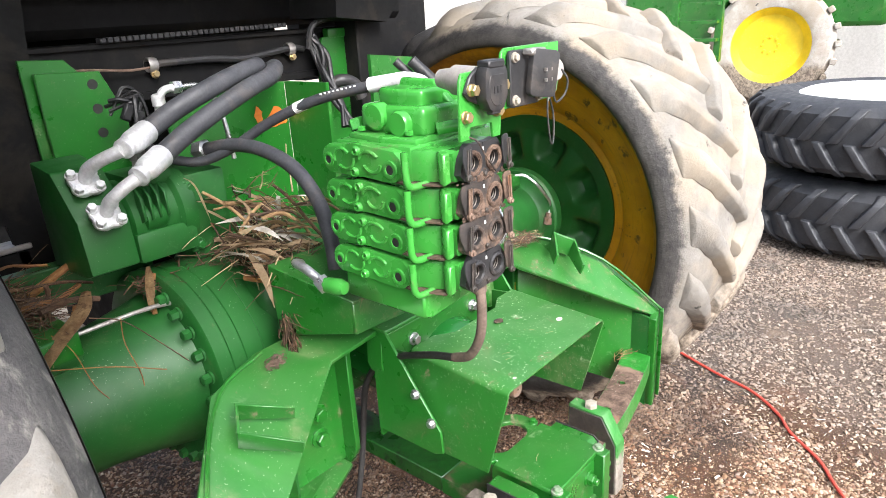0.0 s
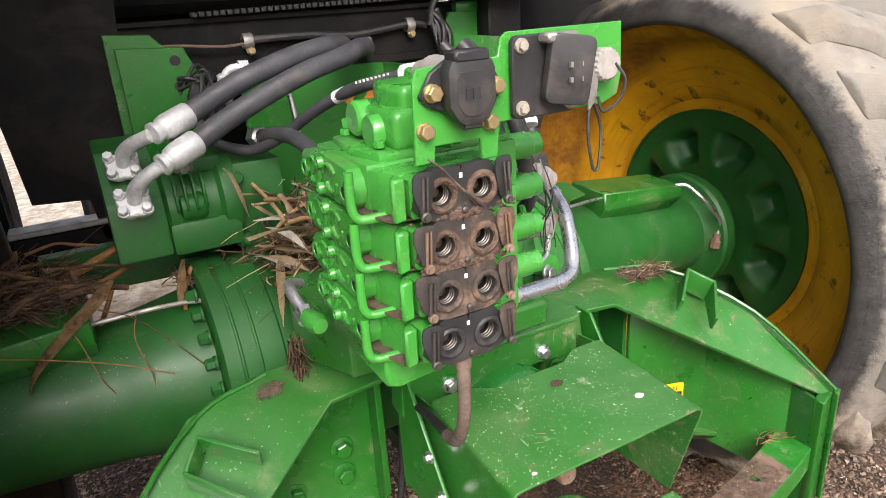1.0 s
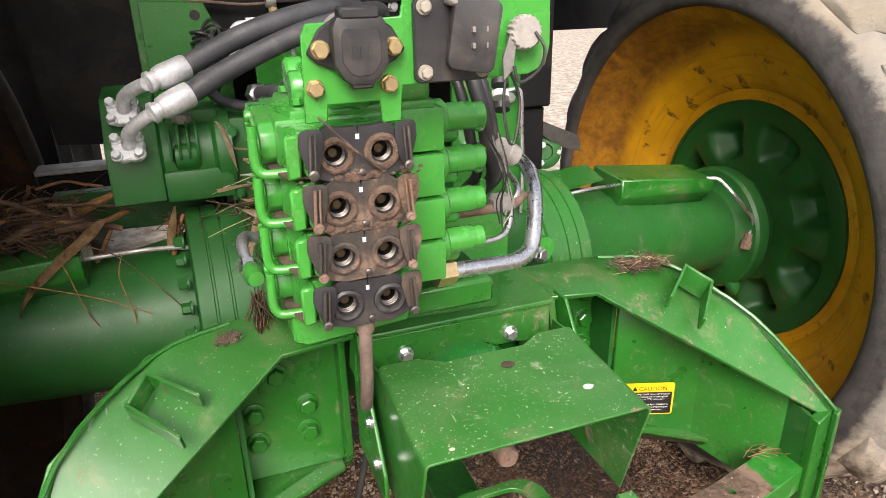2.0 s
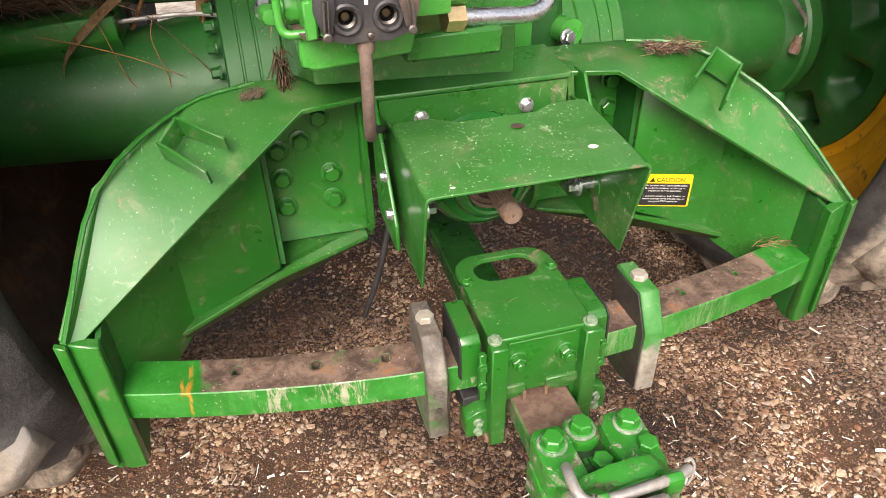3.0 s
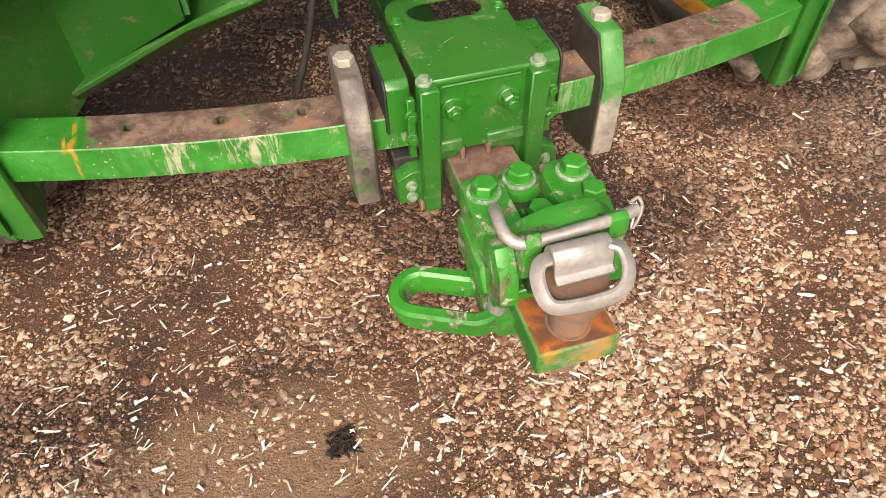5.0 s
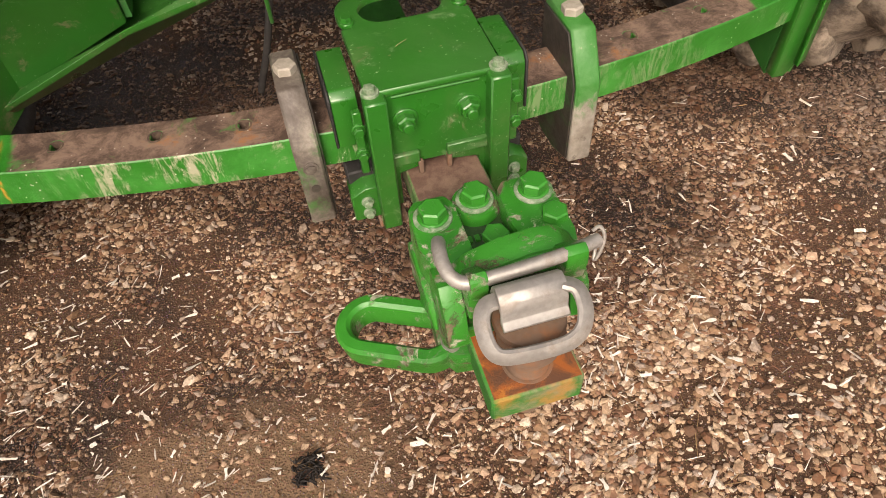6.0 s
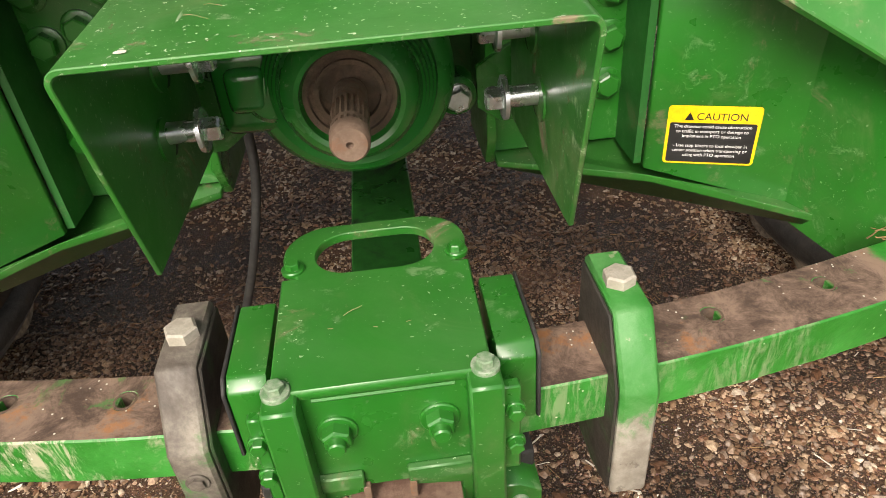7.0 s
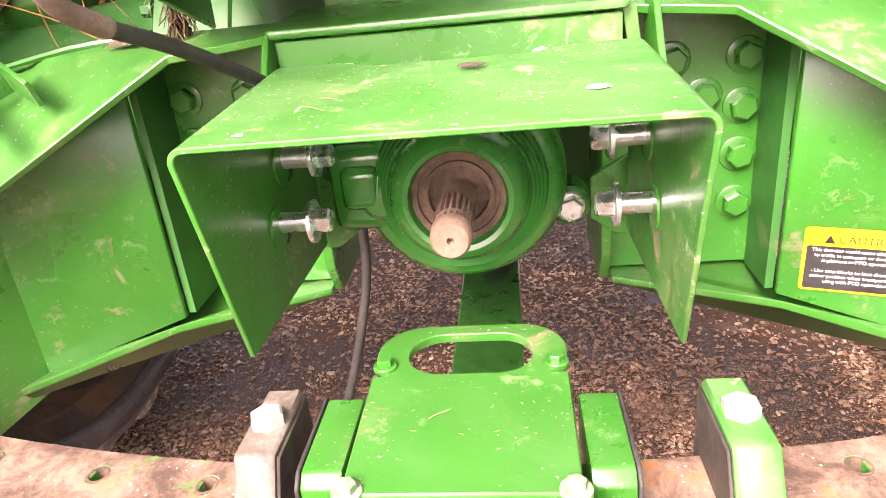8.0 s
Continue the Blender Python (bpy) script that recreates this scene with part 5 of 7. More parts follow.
ax = thing("rear_axle", (0, AY, AZ), "green cast rear axle housing, dusty, with bolted flanges", "axle")
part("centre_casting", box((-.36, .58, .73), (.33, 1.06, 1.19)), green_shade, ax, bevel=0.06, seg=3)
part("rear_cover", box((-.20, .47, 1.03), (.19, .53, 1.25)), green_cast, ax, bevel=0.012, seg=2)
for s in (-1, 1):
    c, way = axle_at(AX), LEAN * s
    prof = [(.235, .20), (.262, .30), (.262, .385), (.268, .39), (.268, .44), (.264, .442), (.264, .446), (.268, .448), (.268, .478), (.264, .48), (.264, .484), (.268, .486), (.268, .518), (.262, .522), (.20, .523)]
    # left flange takes the darker green, its shade painted in
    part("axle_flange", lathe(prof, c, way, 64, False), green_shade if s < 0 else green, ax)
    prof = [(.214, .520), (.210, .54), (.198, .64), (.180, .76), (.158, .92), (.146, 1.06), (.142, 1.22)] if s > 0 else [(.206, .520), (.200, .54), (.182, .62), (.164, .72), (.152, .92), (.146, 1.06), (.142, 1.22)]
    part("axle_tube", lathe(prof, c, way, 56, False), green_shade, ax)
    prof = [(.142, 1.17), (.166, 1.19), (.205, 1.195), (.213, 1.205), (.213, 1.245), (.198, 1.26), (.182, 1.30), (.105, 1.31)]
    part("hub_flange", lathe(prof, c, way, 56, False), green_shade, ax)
    for k in range(26):
        a = k / 26 * math.tau
        p = axle_at(AX + s * .521) + V(0, .241 * math.cos(a), .241 * math.sin(a))
        if math.cos(a) < .35:
            bolt(ax, p, way, 0.0135, 0.018, 0.0165, green_shade)
    # guard along the tube, with the brake line running into it
    x0, x1 = AX + s * (.720 if s > 0 else .735), AX + s * 1.08
    m0, m1 = axle_at(x0), axle_at(x1)
    lift = .245 if s > 0 else .235
    sec = [(-.115, lift - .055), (-.111, lift), (.05, lift + .008), (.07, .11), (-.06, .12)]
    bm = bmesh.new()
    ends = [[bm.verts.new(m + V(0, dy, dz - d * (dz - .1))) for dy, dz in sec] for m, d in ((m0, 0.0), (m1, .22))]
    for k in range(5):
        bm.faces.new((ends[0][k], ends[0][(k + 1) % 5], ends[1][(k + 1) % 5], ends[1][k]))
    bm.faces.new(ends[0][::-1])
    bm.faces.new(ends[1])
    bmesh.ops.recalc_face_normals(bm, faces=bm.faces[:])
    part("tube_cover", bm, green, ax, "sheet-metal guard over the brake line", bevel=0.004)
    q = axle_at(AX + s * .42)
    flat_guard = [q + V(0, -.08, .205), q + V(0, .09, .222), m0 + V(-s * .02, .06, lift + .004), m0 + V(-s * .03, -.05, lift - .012)]
    if s > 0:
        part("tube_cover", plate(flat_guard, (0, 0, .006)), green, ax)
    part("brake_line", tube([q + V(-s * .02, -.04, .16), q + V(s * .13, -.10, .222), m0 + V(s * .05, -.06, lift - .03)], .0055, 8, 4), zinc if s > 0 else worn_steel, ax)
    g = axle_at(AX + s * 1.19)
    bends = [(-.13, -.105, .215), (-.10, -.13, .213), (-.08, -.175, .178), (-.025, -.185, .118), (.008, -.185, .085), (.018, -.185, .052), (.008, -.18, .020)]
    part("grease_line", tube([g + V(s * dx, dy, dz) for dx, dy, dz in bends], .0064, 8, 5), zinc, ax, "thin plated grease line")
    part("line_fitting", lathe([(.013, 0), (.013, .022), (.018, .024), (.018, .052), (0, .054)], g + V(s * .010, -.182, .030), (-.15 * s, .05, -1), 8), shaft_rust, ax, "dusty line fitting")
    part("drain_lug", lathe([(.03, 0), (.026, .03), (.012, .05), (0, .055)], axle_at(AX + s * 1.22) + V(0, -.12, -.17), (0, -.6, -1), 16), green_shade, ax)
bolt(ax, (.307, .53, 1.086), (.3, -1, 0.1), 0.0165, 0.015, 0.02, zinc)
part("bolt_pad", lathe([(.034, 0), (.034, .10), (0, .10)], (.307, .64, 1.086), (.2, -1, 0.05), 20), green_cast, ax)

# ---------------------------------------------------------------- rear wheels


def rear_wheel(s):
    """Tyre with its lugs, dished rim and cast disc. s: -1 or 1, its side."""
    c = V(AX, .890, .915) if s > 0 else V(AX + .052, .840, .922)
    tyre_m = mud_tyre if s > 0 else grey_tyre
    swell = 0.0 if s > 0 else 0.062  # the tyre on the guarded side bulges further in

    def bulged(profile):
        return [(r, x - swell if x < 1.19 else x) for r, x in profile]

    prof = [(.756, 1.060), (.768, 1.049), (.788, 1.053), (.818, 1.073), (.848, 1.098), (.872, 1.128), (.886, 1.18), (.895, 1.44), (.888, 1.82), (.876, 1.875), (.83, 1.895), (.76, 1.87)]
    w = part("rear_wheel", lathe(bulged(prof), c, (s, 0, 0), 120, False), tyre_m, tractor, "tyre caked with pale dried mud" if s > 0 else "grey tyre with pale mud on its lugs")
    paint_ = rim_paint if s > 0 else rim_dirty_shaded
    prof = [(.744, 1.056), (.756, 1.060), (.756, 1.072), (.738, 1.080), (.726, 1.10), (.697, 1.13), (.686, 1.20), (.650, 1.245), (.588, 1.275), (.524, 1.305), (.478, 1.33), (.462, 1.355), (.420, 1.357)]
    part("rim", lathe(bulged(prof), c, (s, 0, 0), 96, False), paint_, w, "yellow rim with dark scuffs" if s > 0 else "brown dirty rim, darkened to look shaded")
    prof = [(.424, 1.345), (.424, 1.362), (.368, 1.365)] + [(.361 - .0125 * k, 1.368 - .012 * math.sin(k / 12 * math.pi)) for k in range(13)] + [(.16, 1.372), (.10, 1.372)]
    disc = lathe(prof, c, (s, 0, 0), 144, False)
    # eight rounded pockets cast between the spokes
    for v in disc.verts:
        q = v.co - c
        r, a = math.hypot(q.y, q.z), math.atan2(q.z, q.y)
        u = ((a / math.tau) * 8 + .056) % 1
        if .215 < r < .362 and .13 < u < .87:
            fr = min(1, min(r - .215, .362 - r) / .045)
            fu = min(1, min(u - .13, .87 - u) / .26)
            v.co.x += s * .075 * (fr * fr * (3 - 2 * fr)) * (fu * fu * (3 - 2 * fu))
    bmesh.ops.solidify(disc, geom=disc.faces[:], thickness=0.012)
    part("wheel_disc", disc, green_shade, w, "green cast wheel disc with eight pockets")
    for k in range(30):
        a = k / 30 * math.tau
        bolt(w, c + V(s * 1.3625, .393 * math.cos(a), .393 * math.sin(a)), (-s, 0, 0), 0.008, 0.005, 0.0, brown_dirt if k % 3 else green_shade, "rivet", 0.0)
    prof = [(.736, 1.078), (.737, 1.060), (.745, 1.050), (.757, 1.046), (.772, 1.046), (.790, 1.051)]
    part("bead_wall", lathe(bulged(prof), c, (s, 0, 0), 96, False), side_tyre, w, "black tyre bead wall")
    # lugs, one mesh a lug, all alike
    lug = bmesh.new()
    rows = []
    for u in range(13):
        f = u / 12
        hx = 1.475 - f * (.376 + swell)                             # from the middle out over the shoulder
        ang = .02 + f * .36                               # the lug leans back as it goes out
        edge = max(0.0, f - .78) / .22
        rt = .934 - edge ** 2 * .062
        rb = .884 - edge ** 2 * .036
        wd = .036 + f * .028 + .004 * math.sin(u * 2.1)
        prof_ = [(ang - wd * .72, rt - .004), (ang - wd * .3, rt + .002), (ang + wd * .3, rt + .002), (ang + wd * .72, rt - .004), (ang + wd * 1.5, rb), (ang - wd * 1.5, rb)]
        rows.append([lug.verts.new((s * hx, -r * math.cos(a), r * math.sin(a))) for a, r in prof_])
    for a, b in zip(rows, rows[1:]):
        for k in range(6):
            lug.faces.new((a[k], a[(k + 1) % 6], b[(k + 1) % 6], b[k]))
    lug.faces.new(rows[0])
    lug.faces.new(rows[-1][::-1])
    bmesh.ops.recalc_face_normals(lug, faces=lug.faces[:])
    finish(lug, 0.009, 2)
    bmesh.ops.subdivide_edges(lug, edges=[e for e in lug.edges if e.calc_length() > .03], cuts=1, use_grid_fill=True)
    for v in lug.verts:
        v.co += v.co.normalized() * .006 * noise.noise(v.co * 9)
    me = bpy.data.meshes.new("lug")
    lug.to_mesh(me)
    lug.free()
    for f in me.polygons:
        f.use_smooth = True
    me.materials.append(mud_tyre if s > 0 else pale_lug)
    for k in range(21):
        for flip in (0, 1):
            ob = new("lug", me)
            ob.parent = w
            a = (k + .5 * flip) / 21 * math.tau + .05
            m = Matrix.Rotation(-a, 4, "X")
            if flip:
                m = m @ Matrix.Translation((s * 2.90, 0, 0)) @ Matrix.Diagonal((-1, 1, 1, 1))
            ob.matrix_basis = Matrix.Translation(c - origin_of(w)) @ m
    return w


for side in (-1, 1):
    rear_wheel(side)

# ---------------------------------------------------------------- control valve stack
ZS = [1.550, 1.482, 1.414, 1.345]
VX, VY = -.283, -.055
vs = thing("control_valve_stack", (-.27, .12, 1.25), "stack of four green hydraulic control valves", "hydraulic valve")
part("base_block", plate([(-.380, .010, 1.312), (-.380, .010, 1.258), (-.36, .010, 1.250), (-.205, .010, 1.262), (-.195, .010, 1.312)], (0, .215, 0)), green_cast, vs, bevel=0.004)
bolt(vs, (-.30, .011, 1.285), (0, -1, 0), 0.008, 0.006, 0.013, green_cast, "plug")


def cap_outline(z):
    """The long rounded end plate of a valve slice: a large eye at each end and a waist."""
    pts = []
    for y, zz, r, a0, a1 in ((.214, z - .002, .029, -75, 105), (.150, z + .002, .0305, 75, 100), (.060, z - .003, .0305, 80, 280), (.140, z - .001, .0300, -105, -80)):
        for k in range(7):
            a = radians(a0 + (a1 - a0) * k / 6)
            pts.append((y + r * math.cos(a), zz + r * math.sin(a)))
    return pts


def valve_slice(z, k):
    sl = part("valve_slice", box((-.372, .025, z - .032), (-.135, .222, z + .0315)), green_cast, vs, bevel=0.006, seg=2)
    part("end_cap", plate([(-.370, y, zz) for y, zz in cap_outline(z)], (-.022, 0, 0)), green_cast, sl, bevel=0.004, seg=2)
    for y, w, a0, a1 in ((.184, .022, -.35, 2.5), (.176, .024, 2.9, 5.5), (.112, .026, .2, 2.6), (.104, .022, 3.3, 5.9)):
        ring = tube([V(-.3925, y + w * math.cos(a), z + .001 + .019 * math.sin(a)) for a in np.linspace(a0, a1, 9)], .0036, 7, 2)
        part("cast_rim", ring, green_cast, sl)
    for y, zz, r in ((.222, z - .004, .0085), (.058, z - .008, .010), (.142, z + .019, .0075), (.150, z - .021, .0075)):
        big = abs(y - .14) > .05
        if big:
            part("eye_rim", lathe([(r * 1.75, -.003), (r * 1.65, .0035), (r * 1.3, .0045), (r * .95, .0035), (r * .85, -.001)], (-.392, y, zz), (-1, 0, 0), 20, False), green_cast, sl)
            # black disc in the eye stands for the shade of a hole
            part("eye_hole", lathe([(r * .95, .0), (r * .9, .0022), (0, .0022)], (-.392, y, zz), (-1, 0, 0), 8), rubber_and_hole_dark, sl, "flat dark disc painted as a bolt hole")
        else:
            part("screw", lathe([(r * 1.3, -.004), (r * 1.2, .004), (r * 1.0, .0075), (r * .68, .0075), (r * .62, .0005), (0, .0005)], (-.393, y, zz), (-1, 0, 0), 16, False), green_cast, sl)
    neck = plate([(-.372, .030, z - .0305), (-.360, -.010, z - .0305), (-.354, -.022, z - .0305), (-.354, -.0295, z - .0305), (-.204, -.0295, z - .0305), (-.204, .030, z - .0305)], (0, 0, .057))
    part("coupler_body", neck, green_cast, sl, bevel=0.006, seg=2)
    part("flared_lip", plate([(-.356, -.020, z - .029), (-.370, -.040, z - .031), (-.370, -.049, z - .031), (-.352, -.049, z - .029), (-.350, -.020, z - .029)], (0, 0, .055)), green_cast, sl, bevel=0.003)
    part("dirt_seam", plate([(-.376, .20, z - .0335), (-.386, .03, z - .0335), (-.368, -.035, z - .0335), (-.24, -.044, z - .0335), (-.15, .20, z - .0335)], (0, 0, .003)), brown_dirt, sl, "brown dirt packed in the joint")
    part("spool_boss", lathe([(.030, 0), (.030, .02), (.026, .024), (0, .024)], (-.135, .095, z), (1, 0, 0), 26), green_cast, sl)
    coil = part("solenoid", lathe([(.0205, 0), (.0215, .004), (.0215, .052), (.0195, .055)], (-.115, .100, z), (1, 0, 0), 28), green_cast, sl)
    nut = bmesh.new()
    add_lathe(nut, [(.017, .053), (.0195, .055), (.0195, .070), (.015, .073), (0, .073)], (-.115, .100, z), (1, 0, 0), 14)
    part("solenoid_nut", nut, green_cast, coil)
    part("lower_spool", lathe([(.014, 0), (.014, .05), (.010, .055), (0, .055)], (-.135, .12, z - .03), (1, 0, 0), 18), green_cast, sl)
    # release lever
    part("lever", tube([(-.402, .012, z + .030), (-.403, .011, z - .002), (-.402, .010, z - .022), (-.396, .008, z - .032), (-.384, .005, z - .034), (-.358, .002, z - .033)], .0068, 10, 5), green_cast, sl, "bent green lever")


for k, z in enumerate(ZS):
    valve_slice(z, k)

def half_ring(outline, cx, cz, r, y, depth, side, z, n=40):
    """Half of a face (left or right of the middle), with one round hole through it."""
    pts = outline
    outer, inner = [], []
    for k in range(n):
        a = (k + .5) / n * math.tau
        d = V(math.cos(a), math.sin(a), 0)
        best = 1.0
        loop = list(pts)
        for (x0, z0), (x1, z1) in list(zip(loop, loop[1:] + loop[:1])) + [((0, 1), (0, -1))]:
            ex, ez = x1 - x0, z1 - z0
            den = d.x * ez - d.y * ex
            if abs(den) < 1e-9:
                continue
            tt = ((x0 - cx) * ez - (z0 - cz) * ex) / den
            uu = ((x0 - cx) * d.y - (z0 - cz) * d.x) / den
            if tt > 1e-6 and -1e-6 <= uu <= 1 + 1e-6:
                best = min(best, tt)
        outer.append((VX + cx + d.x * best, y, z + cz + d.y * best))
        inner.append((VX + cx + d.x * r, y, z + cz + d.y * r))
    return add_ring(bmesh.new(), outer, inner, (0, depth, 0))


# quick couplers: a black face with two sockets and swung-open dust flaps
socket_steel = steel("oily_socket_steel", (0.17, 0.155, 0.14), 0.38, 0.8)
oily_brass = steel("oily_brass", (0.13, 0.095, 0.05), 0.45, 0.7)
cake = matt("caked_brown_mud", (0.085, 0.052, 0.036), (0.19, 0.125, 0.088), 0.95, 30, 120, 0.9, 0.006)
for k, z in enumerate(ZS):
    dusty = plastic_dusty if k in (1, 2) else plastic
    cp = thing("coupler", (VX, VY, z), ("mud-brown" if k == 1 else "dusty black") + " twin hydraulic coupler with open dust flaps", "hydraulic coupler", "couplers")
    face = [(-.041, .036), (-.020, .033), (.020, .033), (.041, .036), (.058, .012), (.066, -.016), (.052, -.028), (.030, -.0345), (.0, -.0335), (-.030, -.0345), (-.052, -.028), (-.066, -.016), (-.058, .012)]
    block = [(-.066, -.028), (.066, -.028), (.066, .026), (-.066, .026)]
    for dx in (-.0295, .0295):
        part("face_plate", half_ring(face, dx, 0, .0142, -.052, -.014, dx, z), dusty, cp)
        part("coupler_neck", half_ring(block, dx, 0, .0142, -.030, -.0215, dx, z), green_cast, cp, "green coupler neck")
    for dx in (-.0295, .0295):
        c = (VX + dx, -.066, z)
        crust = lathe([(.0235, -.002), (.0228, .0035), (.0195, .0055), (.0155, .0045), (.0140, .0015)], c, (0, -1, 0), 36, False)
        for v in crust.verts:
            v.co += V(1, .6, 1) * .0012 * noise.noise(v.co * 190)
        part("collar", crust, cake if k < 2 else dusty, cp, "dirt-crusted collar")
        part("socket", lathe([(.0142, .002), (.0136, -.002), (.0132, -.034), (.0, -.034)], c, (0, -1, 0), 28, False), rubber_and_hole_dark, cp, "dark socket bore")
        for d in (-.005, -.010, -.015):
            part("socket_ring", lathe([(.0132, d), (.0120, d - .0008), (.0120, d - .0022), (.0132, d - .003)], c, (0, -1, 0), 24, False), socket_steel, cp)
        part("socket_core", lathe([(.0075, -.032), (.0075, -.020), (.0056, -.0175), (0, -.0170)], c, (0, -1, 0), 18), oily_brass, cp, "oily brass poppet")
    part("face_mark", box((VX - .003, -.0668, z + .018), (VX + .0015, -.0655, z + .0245)), sticker_white, cp, "small white mark")
    part("centre_stud", lathe([(.0045, 0), (.0045, .004), (.003, .005), (0, .005)], (VX + .002, -.066, z - .024), (0, -1, 0), 12), socket_steel, cp)
    if k == 1 or k == 0:
        mud = bmesh.new()
        rng = random.Random(40 + k)
        for q in range(46):
            p = V(VX + rng.gauss(0, .030), -.066, z - .033 + abs(rng.gauss(0, .007)))
            bmesh.ops.create_icosphere(mud, subdivisions=1, radius=rng.uniform(.002, .006), matrix=Matrix.Translation(p) @ Matrix.Diagonal((1.3, .55, .8, 1)))
        part("mud_crust", mud, cake, cp, "lumps of caked mud", kind="stuff")
    for s in (-1, 1):
        flap = [(.0440, .020), (.0450, .033), (.050, .0365), (.062, .0375), (.0715, .036), (.0745, .031), (.0755, .016), (.0725, .004), (.0685, -.006), (.066, -.015), (.059, -.018), (.052, -.014), (.048, .002)]
        tilt = (-.12, .10, .30, .05)[k] if s < 0 else (.25, .12, .0, .18)[k]
        out = [V(VX + s * x, -.070 - .004 + (x - .041) * tilt, z + zz) for x, zz in flap]
        part("dust_flap", plate(out, (0, -.0035, 0)), cake if (k == 1 and s > 0) else (plastic_dusty if k in (1, 2) or s > 0 and k == 3 else plastic), cp, "swung-open dust flap", bevel=0.0016, seg=2)
        for off, r in ((.0545, .0014), (.0605, .0022)):
            part("flap_pin", cyl((VX + s * (off + .003), -.081, z - .014), (VX + s * off, -.081, z + .031), r, seg=10), socket_steel if k != 1 else rust_steel, cp)
        part("flap_bolt", lathe([(.0040, 0), (.0066, .002), (.0066, .007), (.0040, .008), (.0040, .011), (0, .011)], (VX + s * .060, -.076, z - .018), (0, -1, 0), 14), shaft_rust if k in (1, 2) else socket_steel, cp)

# top inlet casting
tb = thing("inlet_casting", (-.24, .12, 1.58), "green inlet block on top of the valves", "hydraulic valve")
part("foot_plate", plate([(-.350, .030, 1.578), (-.365, .10, 1.578), (-.350, .205, 1.578), (-.30, .222, 1.578), (-.150, .222, 1.578), (-.145, .030, 1.578)], (0, 0, .013)), green_cast, tb, bevel=0.004, seg=2)
part("block", plate([(-.322, .035, 1.588), (-.326, .10, 1.588), (-.318, .205, 1.588), (-.150, .210, 1.588), (-.150, .035, 1.588)], (0, 0, .054)), green_cast, tb, bevel=0.014, seg=4)
part("block_top", plate([(-.296, .060, 1.634), (-.304, .12, 1.634), (-.285, .185, 1.634), (-.170, .190, 1.634), (-.165, .055, 1.634)], (0, 0, .036)), green_cast, tb, bevel=0.012, seg=4)
part("cast_web", plate([(-.24, .040, 1.640), (-.24, .185, 1.640), (-.24, .165, 1.684), (-.24, .08, 1.682)], (.018, 0, 0)), green_cast, tb, bevel=0.006, seg=3)
bolt(tb, (-.335, .060, 1.591), (0, 0, 1), 0.008, 0.008, 0.0, green_cast)
bolt(tb, (-.335, .185, 1.591), (0, 0, 1), 0.008, 0.008, 0.0, green_cast)
part("round_boss", lathe([(.026, 0), (.026, .020), (.022, .024), (0, .024)], (-.312, .150, 1.622), (-1, 0, 0), 26), green_cast, tb)
part("round_boss", lathe([(.024, 0), (.024, .022), (.021, .026), (0, .026)], (-.314, .085, 1.612), (-1, 0, 0), 26), green_cast, tb)
part("port_nut", lathe([(.018, 0), (.018, .02), (.014, .022), (0, .022)], (-.305, .225, 1.590), (0, .3, 1), 6), green_cast, tb)
part("port_elbow", tube([(-.29, .03, 1.60), (-.275, .005, 1.605), (-.262, -.02, 1.606)], .012, 12, 4), green_cast, tb)
part("cap_nut", lathe([(.016, 0), (.016, .016), (.013, .02), (0, .02)], (-.262, -.01, 1.610), (0, -.8, .5), 6), green_cast, tb)
# connector bracket
kb = thing("connector_bracket", (-.2, -.05, 1.6), "green plate bracket carrying two electrical sockets", "bracket")
KY = -.066
outl = [(-.345, 1.592), (-.318, 1.592), (-.316, 1.612), (-.252, 1.612), (-.250, 1.585), (-.226, 1.585), (-.222, 1.628), (-.050, 1.630), (-.024, 1.640), (-.018, 1.665), (-.020, 1.735), (-.208, 1.735), (-.218, 1.728), (-.222, 1.708), (-.335, 1.704), (-.341, 1.69)]
part("bracket_plate", plate([(x, KY + .02 * (x + .3) , z) for x, z in outl], (0, .006, 0)), green_cast, kb, bevel=0.0012)
for x, z in ((-.330, 1.632), (-.240, 1.632), (-.322, 1.676), (-.236, 1.676)):
    bolt(kb, (x, KY - (0 if z < 1.65 else .010), z), (0, -1, 0), 0.0095, 0.009, 0.011, brass_zinc)
s1 = thing("trailer_socket", (-.28, KY, 1.68), "black trailer socket with closed lid on the bracket", "socket")
wing = [(-.338, 1.672), (-.322, 1.698), (-.300, 1.712), (-.258, 1.712), (-.236, 1.698), (-.220, 1.672), (-.232, 1.660), (-.256, 1.650), (-.300, 1.650), (-.326, 1.660)]
part("flange", plate([(x, KY - .001, z) for x, z in wing], (0, -.008, 0)), plastic, s1, bevel=0.002)
lid = [(-.306, 1.712), (-.252, 1.712), (-.247, 1.700), (-.247, 1.660), (-.258, 1.642), (-.268, 1.636), (-.290, 1.636), (-.300, 1.642), (-.311, 1.660), (-.311, 1.700)]
part("lid", plate([(x, KY - .009, z) for x, z in lid], (0, -.024, 0)), plastic, s1, bevel=0.006, seg=2)
part("lid_panel", plate([(x * .72 + .28 * -.279, KY - .032, (z - 1.676) * .68 + 1.674) for x, z in lid], (0, -.002, 0)), plastic, s1, bevel=0.001)
marks = bmesh.new()
for k in range(3):
    add_box(marks, (-.290 + k * .009, KY - .0352, 1.668), (-.285 + k * .009, KY - .0338, 1.680))
part("lid_marks", marks, plastic, s1, "raised marks on the lid")
part("lid_tab", box((-.292, KY - .030, 1.632), (-.266, KY - .016, 1.655)), plastic, s1, bevel=0.002)
